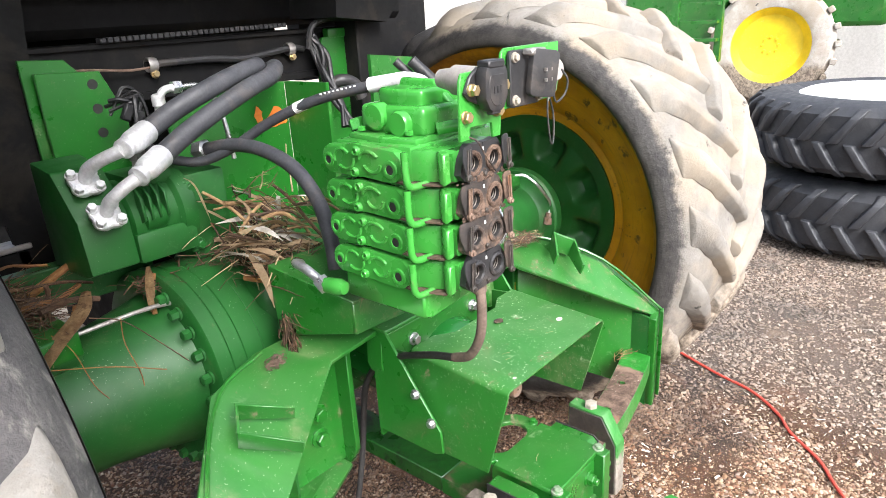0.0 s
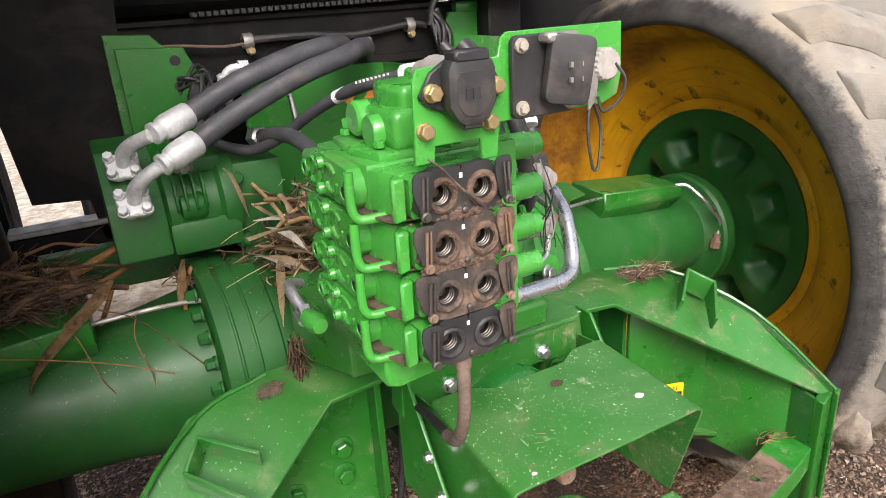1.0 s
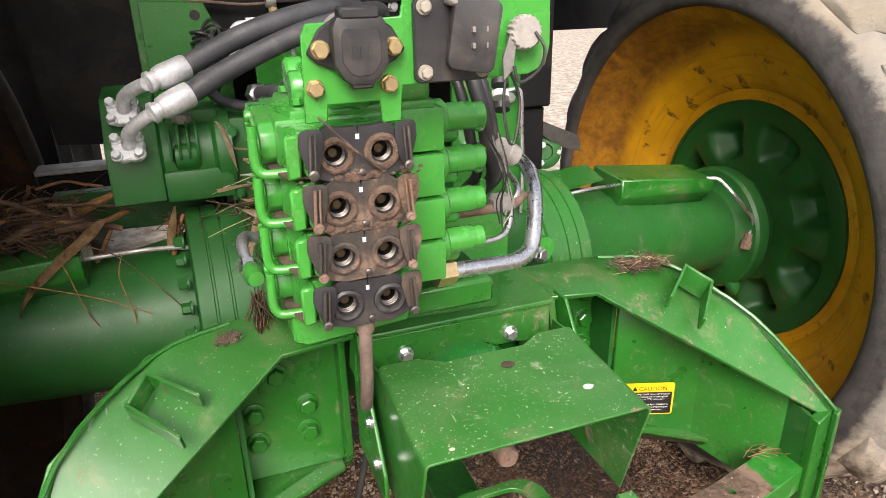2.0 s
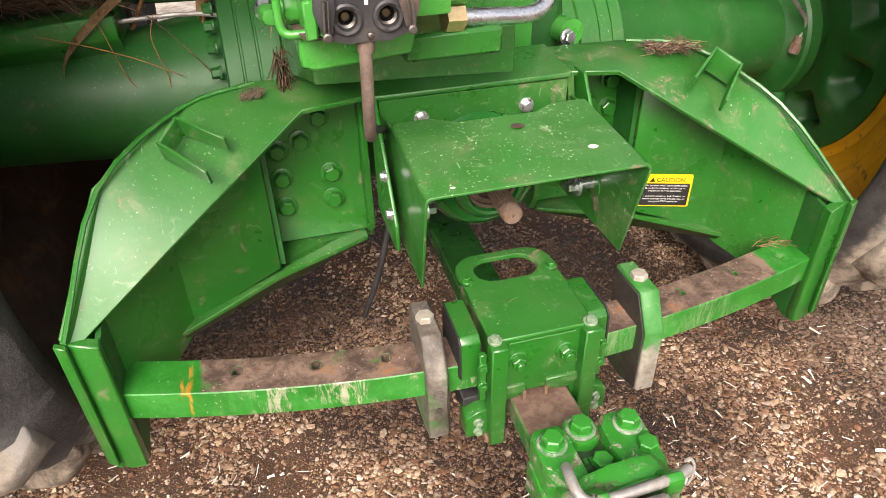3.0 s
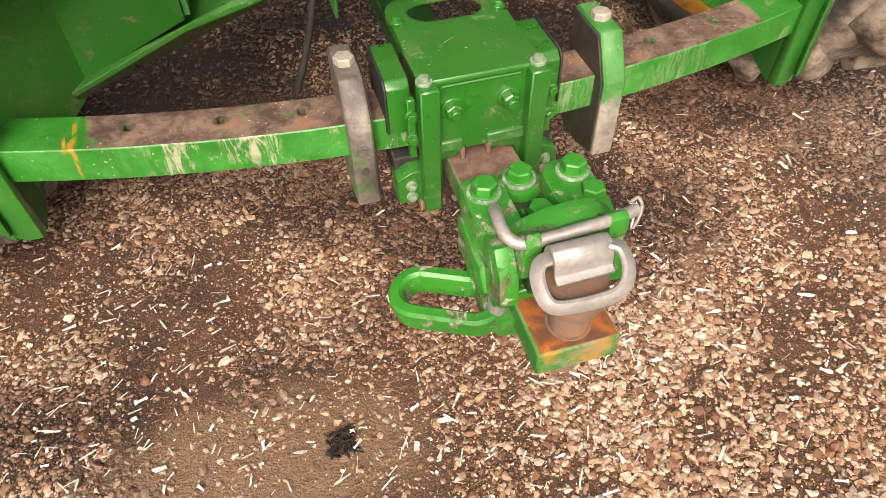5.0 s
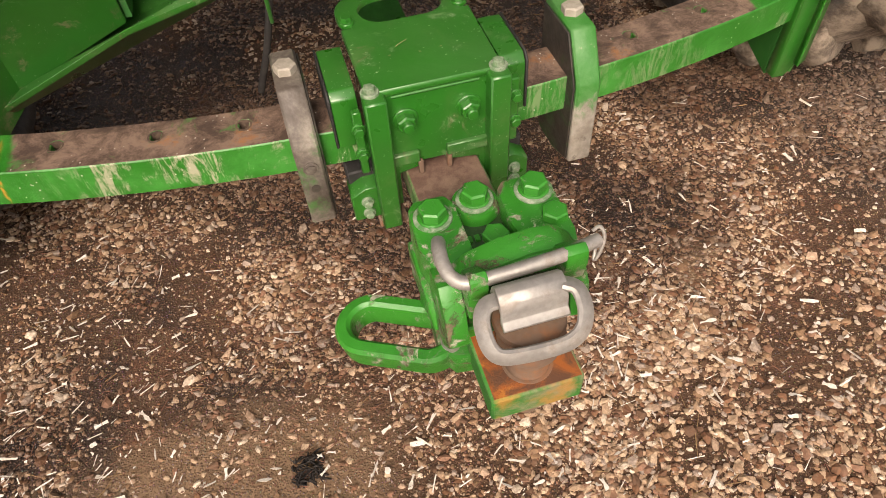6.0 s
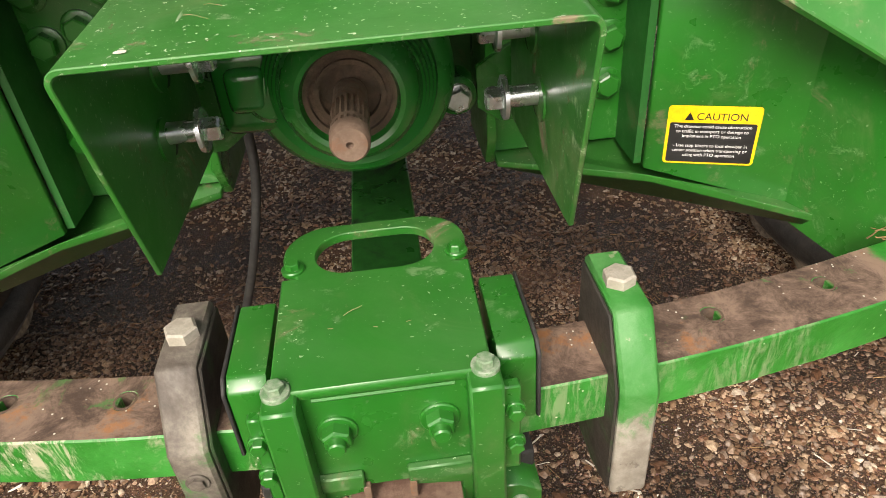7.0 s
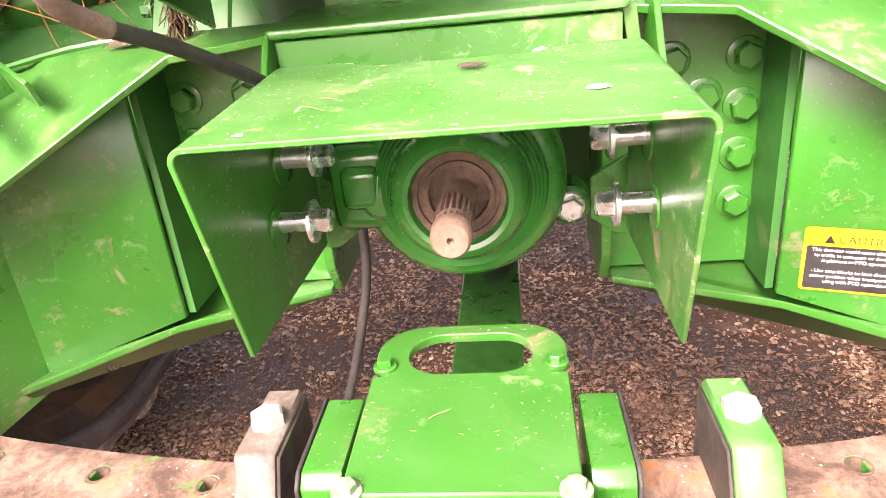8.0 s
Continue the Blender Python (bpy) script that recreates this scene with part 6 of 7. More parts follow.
part("lid_hinge", box((-.302, KY - .034, 1.708), (-.256, KY - .006, 1.722)), plastic, s1, bevel=0.003)
part("rear_boot", lathe([(.026, 0), (.026, .05), (.020, .06), (.016, .085), (0, .085)], (-.282, KY + .005, 1.685), (0, 1, 0.05), 24), grey_plastic, s1, "grey rear boot")
s2 = thing("implement_socket", (-.15, KY, 1.69), "grey-black implement socket with hinged cover", "socket")
sq = rounded(-.160, 1.680, .049, .050, .008, 4)
part("flange", plate([(x, KY - .001, z) for x, z in sq], (0, -.010, 0)), plastic, s2, bevel=0.002)
cov = rounded(-.146, 1.686, .028, .042, .010, 4)
m = Matrix.Translation((-.146, KY - .036, 1.69)) @ Matrix.Rotation(radians(-24), 4, "Z") @ Matrix.Rotation(radians(8), 4, "Y") @ Matrix.Translation((.146, -KY + .036, -1.69))
part("cover", plate([m @ V(x, KY - .030, z) for x, z in cov], (0, -.012, 0)), plastic, s2, bevel=0.004, seg=2)
part("cover_arm", box((-.172, KY - .034, 1.719), (-.125, KY - .010, 1.731)), worn_steel, s2, bevel=0.003)
for a in (-.006, .012):
    for b in (1.672, 1.690):
        part("contact", box((-.144 + a, KY - .0485, b), (-.140 + a, KY - .044, b + .006)), worn_steel, s2)
for x, z in ((-.197, 1.643), (-.122, 1.643), (-.197, 1.718)):
    bolt(s2, (x, KY - .011, z), (0, -1, 0), 0.0065, 0.005, 0.0095, dull_bolt)
kn = thing("socket_cap", (-.052, KY, 1.69), "pale grey ribbed socket cap hanging on its lanyard", "cap")
bm = bmesh.new()
rings = []
for r, y in ((.014, 0), (.0205, .002), (.0212, .016), (.018, .020), (.0, .020)):
    rings.append((r, y))
add_lathe(bm, rings, (-.064, KY - .002, 1.684), (-.1, -1, 0), 72)
for v in bm.verts:
    dx, dz = v.co.x + .064, v.co.z - 1.684
    if math.hypot(dx, dz) > .0175:
        k = 1.0 + .05 * math.cos(18 * math.atan2(dz, dx))
        v.co.x, v.co.z = -.064 + dx * k, 1.684 + dz * k
part("cap", bm, grey_plastic, kn)
part("lanyard", tube([(-.055, KY - .022, 1.685), (-.045, KY - .03, 1.665), (-.052, KY - .03, 1.64), (-.075, KY - .024, 1.625), (-.082, KY - .02, 1.645)], .0022, 7, 5), plastic, kn)
tie = thing("cable_tie", (-.085, KY, 1.6), "loose black cord loop hanging from the bracket", "cable tie")
part("tie_loop", tube([(-.088, KY - .012, 1.640), (-.094, KY - .016, 1.60), (-.088, KY - .018, 1.555), (-.082, KY - .018, 1.545), (-.076, KY - .018, 1.555), (-.070, KY - .014, 1.60), (-.084, KY - .012, 1.640)], .0021, 6, 5), plastic, tie)
part("tie_strap", plate([(-.096, KY - .014, 1.655), (-.084, KY - .014, 1.690), (-.076, KY - .014, 1.690), (-.082, KY - .014, 1.640), (-.094, KY - .014, 1.628)], (0, -.003, 0)), worn_steel, tie)

# case drain hose below the valves
dusty_hose = matt("dusty_hose", (0.10, 0.070, 0.052), (0.19, 0.135, 0.105), 0.9, 20, 160, 0.3, 0.001, (0.045, 0.040, 0.036), 0.5)
dh = thing("drain_hose", (-.29, .0, 1.2), "dusty brown drain hose hanging under the valves", "hose")
line = [(-.287, -.050, 1.315), (-.290, -.056, 1.262), (-.291, -.050, 1.20), (-.288, -.020, 1.148), (-.278, .030, 1.122), (-.262, .10, 1.098), (-.243, .18, 1.064), (-.225, .25, 1.03), (-.20, .34, .98), (-.19, .42, .88), (-.187, .45, .77), (-.195, .46, .66), (-.235, .46, .50), (-.285, .47, .36)]
part("upper_hose", tube(line[:5], .0098, 12, 7), dusty_hose, dh, "hose length crusted with brown dust")
part("lower_hose", tube(line[4:], .0084, 12, 7), rubber_and_hole_dark, dh, "clean black hose length")
part("hose_collar", lathe([(.0125, 0), (.0135, .004), (.0135, .022), (.0125, .026)], (-.287, -.050, 1.318), (0, 0, -1), 16), dusty_hose, dh)
cord = thing("thin_cord", (VX, -.08, 1.6), "thin dusty cord lying across the top coupler", "cord")
part("strand", tube([(VX - .048, -.074, 1.600), (VX - .040, -.086, 1.592), (VX - .020, -.083, 1.570), (VX + .006, -.078, 1.545), (VX + .026, -.074, 1.527)], .0016, 6, 5), plastic_dusty, cord)

# ---------------------------------------------------------------- mounting box, pipes, fittings
mb = thing("valve_mount", (-.36, .4, 1.1), "green folded box bracket under the valves", "bracket")
part("side_wall", plate([(-.385, .50, 1.262), (-.385, .49, 1.085), (-.350, .26, 1.140), (-.350, .25, 1.215)], (.008, 0, 0)), green, mb, bevel=0.002)
part("top_plate", plate([(-.385, .50, 1.258), (-.350, .25, 1.212), (-.12, .25, 1.212), (-.12, .50, 1.258)], (0, 0, .008)), green_dusty, mb, bevel=0.002)
part("rear_wall", plate([(-.350, .25, 1.215), (-.350, .25, 1.140), (.06, .25, 1.12), (.06, .25, 1.215)], (0, .008, 0)), green, mb, bevel=0.002)
part("upright", box((-.20, .10, 1.215), (-.02, .24, 1.262)), green, mb, bevel=0.006)
fit_ = thing("pipe_elbow", (-.42, .25, 1.29), "zinc pipe elbow screwed into a green fitting", "pipe")
part("elbow", tube([(-.39, .36, 1.300), (-.415, .345, 1.312), (-.424, .30, 1.312), (-.420, .27, 1.296), (-.418, .255, 1.285)], .010, 12, 5), zinc, fit_)
part("nut", lathe([(.017, 0), (.017, .024), (.013, .026)], (-.419, .265, 1.293), (0, -.85, -.5), 6), zinc, fit_)
part("fitting", lathe([(.015, 0), (.017, .02), (.018, .04), (.013, .055), (0, .057)], (-.417, .25, 1.286), (.1, -1, .05), 20), green_cast, fit_)
mp = thing("return_pipe", (0, .2, 1.28), "bright zinc return pipe with square brass nut", "pipe")
part("pipe", tube([(-.10, .118, 1.280), (-.02, .130, 1.272), (.045, .145, 1.266), (.085, .165, 1.278), (.110, .200, 1.316), (.130, .240, 1.352), (.142, .275, 1.372), (.150, .33, 1.392), (.150, .48, 1.40), (.140, .60, 1.36)], .0155, 14, 6), zinc_clean, mp)
part("nut", lathe([(.024, 0), (.024, .034), (.018, .037)], (-.125, .112, 1.283), (1, .12, -.06), 6), brass_zinc, mp, "yellow zinc nut")
part("thin_pipe", tube([(-.10, .155, 1.305), (-.03, .170, 1.300), (.03, .185, 1.300), (.055, .20, 1.315), (.07, .22, 1.345), (.095, .25, 1.375), (.11, .40, 1.40)], .006, 10, 5), zinc, mp)
part("thin_pipe", tube([(-.11, .20, 1.352), (-.02, .20, 1.352), (.06, .205, 1.352), (.11, .25, 1.353)], .009, 10, 5), shaft_rust, mp)
wire = thing("wiring_harness", (.02, .25, 1.5), "black wiring harness with grey plugs beside the valves", "cables")
for dx, dy, r in ((0, 0, .014), (.022, .02, .011), (-.02, .03, .010)):
    part("loom", tube([(-.06 + dx, .30 + dy, 1.70), (-.02 + dx, .26 + dy, 1.64), (.00 + dx, .22 + dy, 1.56), (.02 + dx, .22 + dy, 1.47), (.04 + dx, .24 + dy, 1.40), (.02 + dx, .30 + dy, 1.34)], r, 10, 6), plastic, wire)
part("plug", lathe([(.012, 0), (.018, .004), (.018, .022), (.021, .024), (.021, .046), (.015, .052), (0, .052)], (.036, .215, 1.468), (.72, .1, -.55), 18), grey_plastic, wire, "grey cable plug")
part("plug", box((.02, .185, 1.345), (.062, .225, 1.375)), grey_plastic, wire, "dusty plug", bevel=0.006)
for k in range(4):
    part("marking_band", lathe([(.0165, 0), (.0165, .012)], (.065 + .004 * k, .26 + .012 * k, 1.52 + .02 * k), (.2, .5, .8), 14), sticker_white if k % 2 else plastic, wire)
rng = random.Random(19)
for k in range(6):
    q = lambda: rng.uniform(-.018, .018)
    part("wire_end", tube([(.01 + q(), .17, 1.49 + q()), (.03 + q(), .16 + q(), 1.43 + q()), (.03 + q(), .17, 1.37 + q()), (.045 + q(), .18, 1.33 + q())], .0014, 5, 4), grey_plastic if k % 3 == 0 else plastic, wire)
for z in (1.535, 1.465, 1.40):
    part("coil_lead", tube([(-.06, .12, z), (-.02, .16, z - .02), (.01, .22, z + .0)], .007, 8, 5), green_cast, wire)
part("side_plate", plate([(.10, .60, 1.70), (.10, .60, 1.20), (.282, .60, 1.20), (.272, .60, 1.68)], (0, .012, 0)), green, wire, "green upright plate behind the harness")
part("brake_pipe", tube([(.14, .585, 1.470), (.19, .585, 1.487), (.245, .585, 1.499), (.262, .585, 1.497), (.270, .585, 1.482), (.274, .585, 1.40), (.279, .585, 1.30), (.285, .60, 1.18)], .006, 8, 4), zinc, wire)
bolt(wire, (.248, .598, 1.478), (0, -1, 0), 0.010, 0.008, 0.013, zinc)

# ---------------------------------------------------------------- pump
ferrule_zinc = steel("dull_zinc_ferrule", (0.72, 0.72, 0.72), 0.48, 0.55, amount=0.2)
pu = thing("hydraulic_pump", (-.5, .85, 1.2), "dark green cast hydraulic pump with two flanged ports", "pump")
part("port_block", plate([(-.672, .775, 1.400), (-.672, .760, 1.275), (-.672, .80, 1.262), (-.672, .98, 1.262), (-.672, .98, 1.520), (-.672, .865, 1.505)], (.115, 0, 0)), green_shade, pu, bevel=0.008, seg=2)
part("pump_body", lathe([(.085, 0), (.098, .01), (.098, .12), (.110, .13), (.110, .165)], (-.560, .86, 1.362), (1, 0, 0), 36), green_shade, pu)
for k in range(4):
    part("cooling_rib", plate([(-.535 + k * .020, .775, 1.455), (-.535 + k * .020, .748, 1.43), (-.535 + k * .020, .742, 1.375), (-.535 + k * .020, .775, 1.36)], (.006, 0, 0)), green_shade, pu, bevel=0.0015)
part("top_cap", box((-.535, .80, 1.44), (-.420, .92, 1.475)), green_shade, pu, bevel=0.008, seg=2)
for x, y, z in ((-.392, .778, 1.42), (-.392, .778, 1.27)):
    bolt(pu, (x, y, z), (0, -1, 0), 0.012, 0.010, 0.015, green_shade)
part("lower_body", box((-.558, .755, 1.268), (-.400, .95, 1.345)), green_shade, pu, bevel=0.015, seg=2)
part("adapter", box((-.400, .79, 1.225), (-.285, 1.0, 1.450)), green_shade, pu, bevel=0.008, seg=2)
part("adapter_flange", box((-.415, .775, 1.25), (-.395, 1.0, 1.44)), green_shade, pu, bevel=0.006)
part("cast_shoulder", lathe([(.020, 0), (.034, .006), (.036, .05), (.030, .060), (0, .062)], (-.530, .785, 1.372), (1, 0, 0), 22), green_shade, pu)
part("top_port", lathe([(.022, 0), (.022, .02), (.016, .024), (.016, .06), (.020, .062), (.020, .085), (0, .086)], (-.50, .80, 1.45), (0, -.15, 1), 6), worn_steel, pu, "plated port plug")
nrm = V(-.1, -.72, .69).normalized()
across = V(1, 0, 0)
upv = nrm.cross(across).normalized()
for (cx, cy, cz) in ((-.618, .822, 1.470), (-.616, .752, 1.402)):
    c = V(cx, cy, cz)
    o = []
    for k in range(24):
        a = k / 24 * math.tau
        rr = .0315 + .008 * abs(math.sin(2 * a)) ** 0.7
        o.append(c + across * rr * math.cos(a) + upv * rr * .92 * math.sin(a))
    part("port_flange", plate(o, nrm * .016), ferrule_zinc, pu, "plated split flange", bevel=0.003)
    for sx, sy in ((-1, -1), (1, -1), (1, 1), (-1, 1)):
        bolt(pu, c + across * .0235 * sx + upv * .0215 * sy + nrm * .016, nrm, 0.0105, 0.013, 0.0122, ferrule_zinc)
for name, pts, fer, hose in (
    ("pressure_hose", [(-.618, .818, 1.480), (-.614, .800, 1.508), (-.600, .775, 1.525), (-.580, .752, 1.538), (-.558, .735, 1.548)], ((-.556, .733, 1.549), (-.470, .775, 1.575)), [(-.474, .773, 1.574), (-.40, .775, 1.610), (-.327, .765, 1.642), (-.22, .785, 1.672), (-.12, .83, 1.686), (-.06, .90, 1.682), (-.02, .98, 1.668), (.0, 1.06, 1.62), (.0, 1.10, 1.50), (.0, 1.10, 1.30)]),
    ("pressure_hose", [(-.616, .748, 1.412), (-.612, .730, 1.440), (-.600, .712, 1.458), (-.580, .700, 1.475), (-.555, .690, 1.490)], ((-.556, .690, 1.490), (-.470, .725, 1.523)), [(-.474, .723, 1.521), (-.40, .730, 1.560), (-.30, .735, 1.605), (-.20, .75, 1.640), (-.10, .79, 1.660), (-.03, .86, 1.672), (.03, .95, 1.668), (.06, 1.04, 1.640), (.065, 1.10, 1.56), (.065, 1.10, 1.30)])):
    h = thing(name, pts[0], "thick black hydraulic hose with crimped steel end", "hose", "pump hoses")
    part("steel_elbow", tube(pts, .0150, 14, 5), ferrule_zinc, h, "bent steel pipe end")
    a, b = V(*fer[0]), V(*fer[1])
    d = (b - a)
    part("ferrule", lathe([(.018, 0), (.0235, .003), (.0235, .012), (.020, .014), (.020, .022), (.0245, .026), (.0275, .040), (.0285, d.length - .006), (.027, d.length - .001), (.022, d.length)], a, d, 26), ferrule_zinc, h, "crimped steel ferrule")
    part("hose", tube(hose, .0240, 16, 7), hose_rubber, h)

# smaller hoses
h = thing("pilot_hose", (-.2, .55, 1.5), "thin printed rubber hose with white sleeve", "hose")
line = [(-.13, .30, 1.655), (-.15, .345, 1.652), (-.19, .46, 1.628), (-.217, .545, 1.600), (-.25, .63, 1.560), (-.29, .71, 1.510), (-.33, .77, 1.480), (-.37, .80, 1.478), (-.42, .84, 1.50), (-.44, .90, 1.55)]
part("hose", tube(line, .0125, 12, 7), hose_rubber, h)
part("end_elbow", tube([(-.135, .19, 1.640), (-.135, .205, 1.660), (-.135, .25, 1.666), (-.138, .30, 1.660), (-.152, .345, 1.654)], .0175, 12, 5), sticker_white, h, "pale end elbow")
part("elbow_nut", lathe([(.021, 0), (.021, .020), (.017, .024)], (-.135, .192, 1.632), (0, 0, 1), 6), green_cast, h)
part("sleeve", lathe([(.0135, 0), (.0135, .03)], (-.205, .515, 1.612), (-.30, .78, -.30), 14), sticker_white, h, "white sleeve")
bars = bmesh.new()
for k in range(9):
    a, b = V(-.158, .375, 1.648), V(-.192, .470, 1.628)
    p = a.lerp(b, k / 9)
    add_box(bars, p + V(-.0145, -.003, .004), p + V(-.0125, .003, .008))
part("print", bars, sticker_white, h)
h = thing("suction_hose", (-.3, .5, 1.4), "thick black suction hose arching to the valves", "hose")
part("hose", tube([(-.315, .80, 1.500), (-.29, .70, 1.515), (-.275, .60, 1.505), (-.27, .50, 1.47), (-.285, .41, 1.41), (-.31, .35, 1.34), (-.32, .33, 1.27)], .0175, 14, 7), hose_rubber, h)
part("hose_nut", lathe([(.026, 0), (.026, .03), (.020, .034)], (-.325, .83, 1.495), (.3, -.9, .2), 6), zinc, h)
h = thing("elbow_line", (-.35, .85, 1.6), "grey plated elbow with thin steel line", "pipe")
part("hose_end", lathe([(.010, 0), (.017, .004), (.017, .030), (.013, .034), (.015, .060), (.011, .066)], (-.352, .93, 1.640), (0, .05, -1), 18), ferrule_zinc, h, "pale crimped line end")
part("elbow", tube([(-.345, .95, 1.55), (-.352, .93, 1.60), (-.350, .92, 1.635), (-.335, .915, 1.650), (-.30, .91, 1.652)], .010, 12, 5), ferrule_zinc, h)
part("line", tube([(-.30, .91, 1.652), (-.25, .90, 1.65), (-.225, .88, 1.62), (-.215, .86, 1.55), (-.21, .85, 1.45)], .007, 10, 5), zinc, h)
part("nut", lathe([(.017, 0), (.017, .022), (.012, .024)], (-.318, .912, 1.652), (1, 0, 0), 6), zinc, h)
rng = random.Random(31)
for k in range(7):
    q = lambda: rng.uniform(-.022, .022)
    part("wire", tube([(-.43 + q(), 1.02 + q(), 1.61 + q()), (-.41 + q(), .99 + q(), 1.64 + q()), (-.39 + q(), .97 + q(), 1.61 + q()), (-.40 + q(), .96 + q(), 1.55 + q()), (-.41 + q(), .97, 1.49 + q())], rng.uniform(.003, .007), 7, 5), black_wire, h)
for k in range(3):
    p = V(-.42 + .03 * k, .97, 1.60 - .02 * k)
    part("plug", box(p - V(.012, .010, .022), p + V(.012, .010, .022), Matrix.Translation(p) @ Matrix.Rotation(.5 - .4 * k, 4, "Y") @ Matrix.Translation(-p)), black_wire, h, "black cable plug", bevel=0.004)

# ---------------------------------------------------------------- chassis behind
ch = thing("chassis_frame", (0, 1.3, 1.4), "black tractor chassis frame with cross rail", "tractor frame")
part("cross_rail", plate([(-.75, 1.215, 1.760), (-.75, 1.215, 1.600), (.62, 1.215, 1.600), (.62, 1.215, 1.760)], (0, .02, 0)), black_frame, ch, bevel=0.003)
part("rail_top", box((-.75, 1.20, 1.752), (.62, 1.42, 1.766)), black_frame, ch, bevel=0.002)
part("rail_lip", box((-.75, 1.195, 1.600), (.62, 1.215, 1.625)), black_frame, ch, bevel=0.002)
chain = bmesh.new()
for k in range(34):
    x = -.36 + .0185 * k
    add_box(chain, (x, 1.17, 1.768 + .0003 * k), (x + .015, 1.205, 1.782 + .0003 * k))
part("cable_chain", chain, plastic, ch, "black ribbed cable chain", bevel=0.002)
bolt(ch, (.146, 1.214, 1.669), (0, -1, 0), 0.013, 0.012, 0.017, zinc)
for x, z in ((-.22, 1.69), (.285, 1.697)):
    part("cable_clamp", lathe([(.020, 0), (.022, .004), (.022, .024), (.020, .028)], (x - .014, 1.195, z + .008), (1, 0, 0), 18, False), worn_steel, ch, "dull steel cable clamp")
    bolt(ch, (x + .004, 1.19, z - .018), (0, -1, 0), 0.010, 0.009, 0.013, brass_zinc)
part("rail_cable", tube([(-.21, 1.19, 1.70), (-.05, 1.185, 1.70), (.10, 1.19, 1.69), (.28, 1.19, 1.708), (.34, 1.19, 1.70)], .011, 8, 5), plastic, ch)
part("thin_line", tube([(-.52, 1.18, 1.70), (-.42, 1.175, 1.702), (-.30, 1.18, 1.69), (-.22, 1.185, 1.692)], .004, 6, 5), shaft_rust, ch)
for k in range(7):
    q = lambda: rng.uniform(-.022, .022)
    part("loom", tube([(.36 + q(), 1.16, 1.745), (.365 + q(), 1.13 + q(), 1.68), (.37 + q(), 1.10 + q(), 1.60), (.37 + q(), 1.06 + q(), 1.52), (.35 + q() * 2, 1.0, 1.44)], rng.uniform(.006, .011), 8, 5), black_wire, ch)
part("bulk_cable", tube([(.36, 1.10, 1.57), (.40, 1.07, 1.59), (.45, 1.06, 1.57), (.47, 1.05, 1.52)], .022, 10, 5), plastic, ch)
part("over_cable", tube([(.34, 1.16, 1.70), (.36, 1.15, 1.775), (.44, 1.14, 1.80), (.54, 1.12, 1.805), (.62, 1.05, 1.85), (.75, .95, 1.97)], .011, 8, 6), plastic, ch)
part("left_wall", plate([(-.55, 1.18, 1.70), (-.55, 1.18, 1.22), (-.685, 1.18, 1.22), (-.70, 1.18, 1.335), (-.832, 1.18, 1.345), (-.868, 1.18, 1.75), (-.90, 1.18, 2.2), (-.5, 1.18, 2.2)], (0, .02, 0)), black_frame, ch, "black sheet-metal side plate")
part("battery_box", box((-.90, 1.18, 1.15), (-.66, 1.235, 1.262)), black_frame, ch, bevel=0.004)
part("box_lid", box((-.905, 1.172, 1.264), (-.655, 1.245, 1.280)), worn_steel, ch, "worn grey box lid", bevel=0.003)
part("fuel_tank", box((-.95, 1.50, 1.78), (1.2, 1.9, 2.6)), black_frame, ch, bevel=0.03)
part("back_wall", box((-.50, 1.9, .85), (.75, 1.94, 2.6)), black_frame, ch)
# added black sheet stands in for the darkness under the tractor
part("dark_backing", box((-1.5, 1.9, 1.0), (-.97, 1.94, 2.26)), black_frame, ch)
# unseen roof plate, added to keep sky light off the axle
part("unseen_shade_roof", box((-1.75, .55, 2.25), (1.0, 1.90, 2.32)), black_frame, ch)
# unseen too: added overhead to shade the left wheel and axle
part("left_shade_fender", box((-1.75, -.68, 2.20), (-.80, .551, 2.32)), black_frame, ch, "unseen black fender added to shade the left side", bevel=0.03, seg=3)
part("right_fender", plate([(.60, 1.02, 1.775), (.66, 1.02, 1.84), (.90, 1.02, 2.2), (.40, 1.02, 2.2), (.36, 1.02, 1.80)], (0, .25, 0)), black_frame, ch)
part("cab_step_box", box((.86, 1.86, 1.52), (1.75, 1.95, 2.3)), black_frame, ch)
part("right_column", box((.52, 1.10, 1.345), (.645, 1.22, 1.80)), black_frame, ch, bevel=0.006)
part("lower_column", box((.50, 1.12, .90), (.635, 1.22, 1.345)), black_frame, ch, bevel=0.01)
part("step_rail", plate([(.635, 1.195, 1.290), (.82, 1.195, 1.208), (.83, 1.195, 1.150), (.74, 1.195, 1.178), (.655, 1.195, 1.235)], (0, .02, 0)), side_tyre, ch, "dusty step rail")
hb = part("brake_housing", lathe([(.055, 0), (.062, .01), (.062, .05), (.050, .056), (.030, .056), (.028, .045), (0, .045)], (.695, 1.25, 1.150), (-.2, -1, .25), 28), green_shade, ch, "dark green brake housing")
for x, z in ((.671, 1.190), (.735, 1.158), (.668, 1.125)):
    bolt(hb, (x, 1.192, z), (-.2, -1, .25), 0.008, 0.007, 0.011, zinc)
part("engine_block", box((-.78, 4.0, .28), (.60, 4.9, 1.55)), black_frame, ch, "black engine block", bevel=0.04)
part("side_beam", plate([(-.84, .985, 1.150), (-.43, .985, 1.138), (-.43, .985, 1.255), (-.84, .985, 1.255)], (0, .05, 0)), green_shade, ch, "dark green beam behind the axle", bevel=0.004)
part("frame_beam", box((-.40, 1.12, .75), (.40, 1.9, 1.15)), black_frame, ch, bevel=0.02)
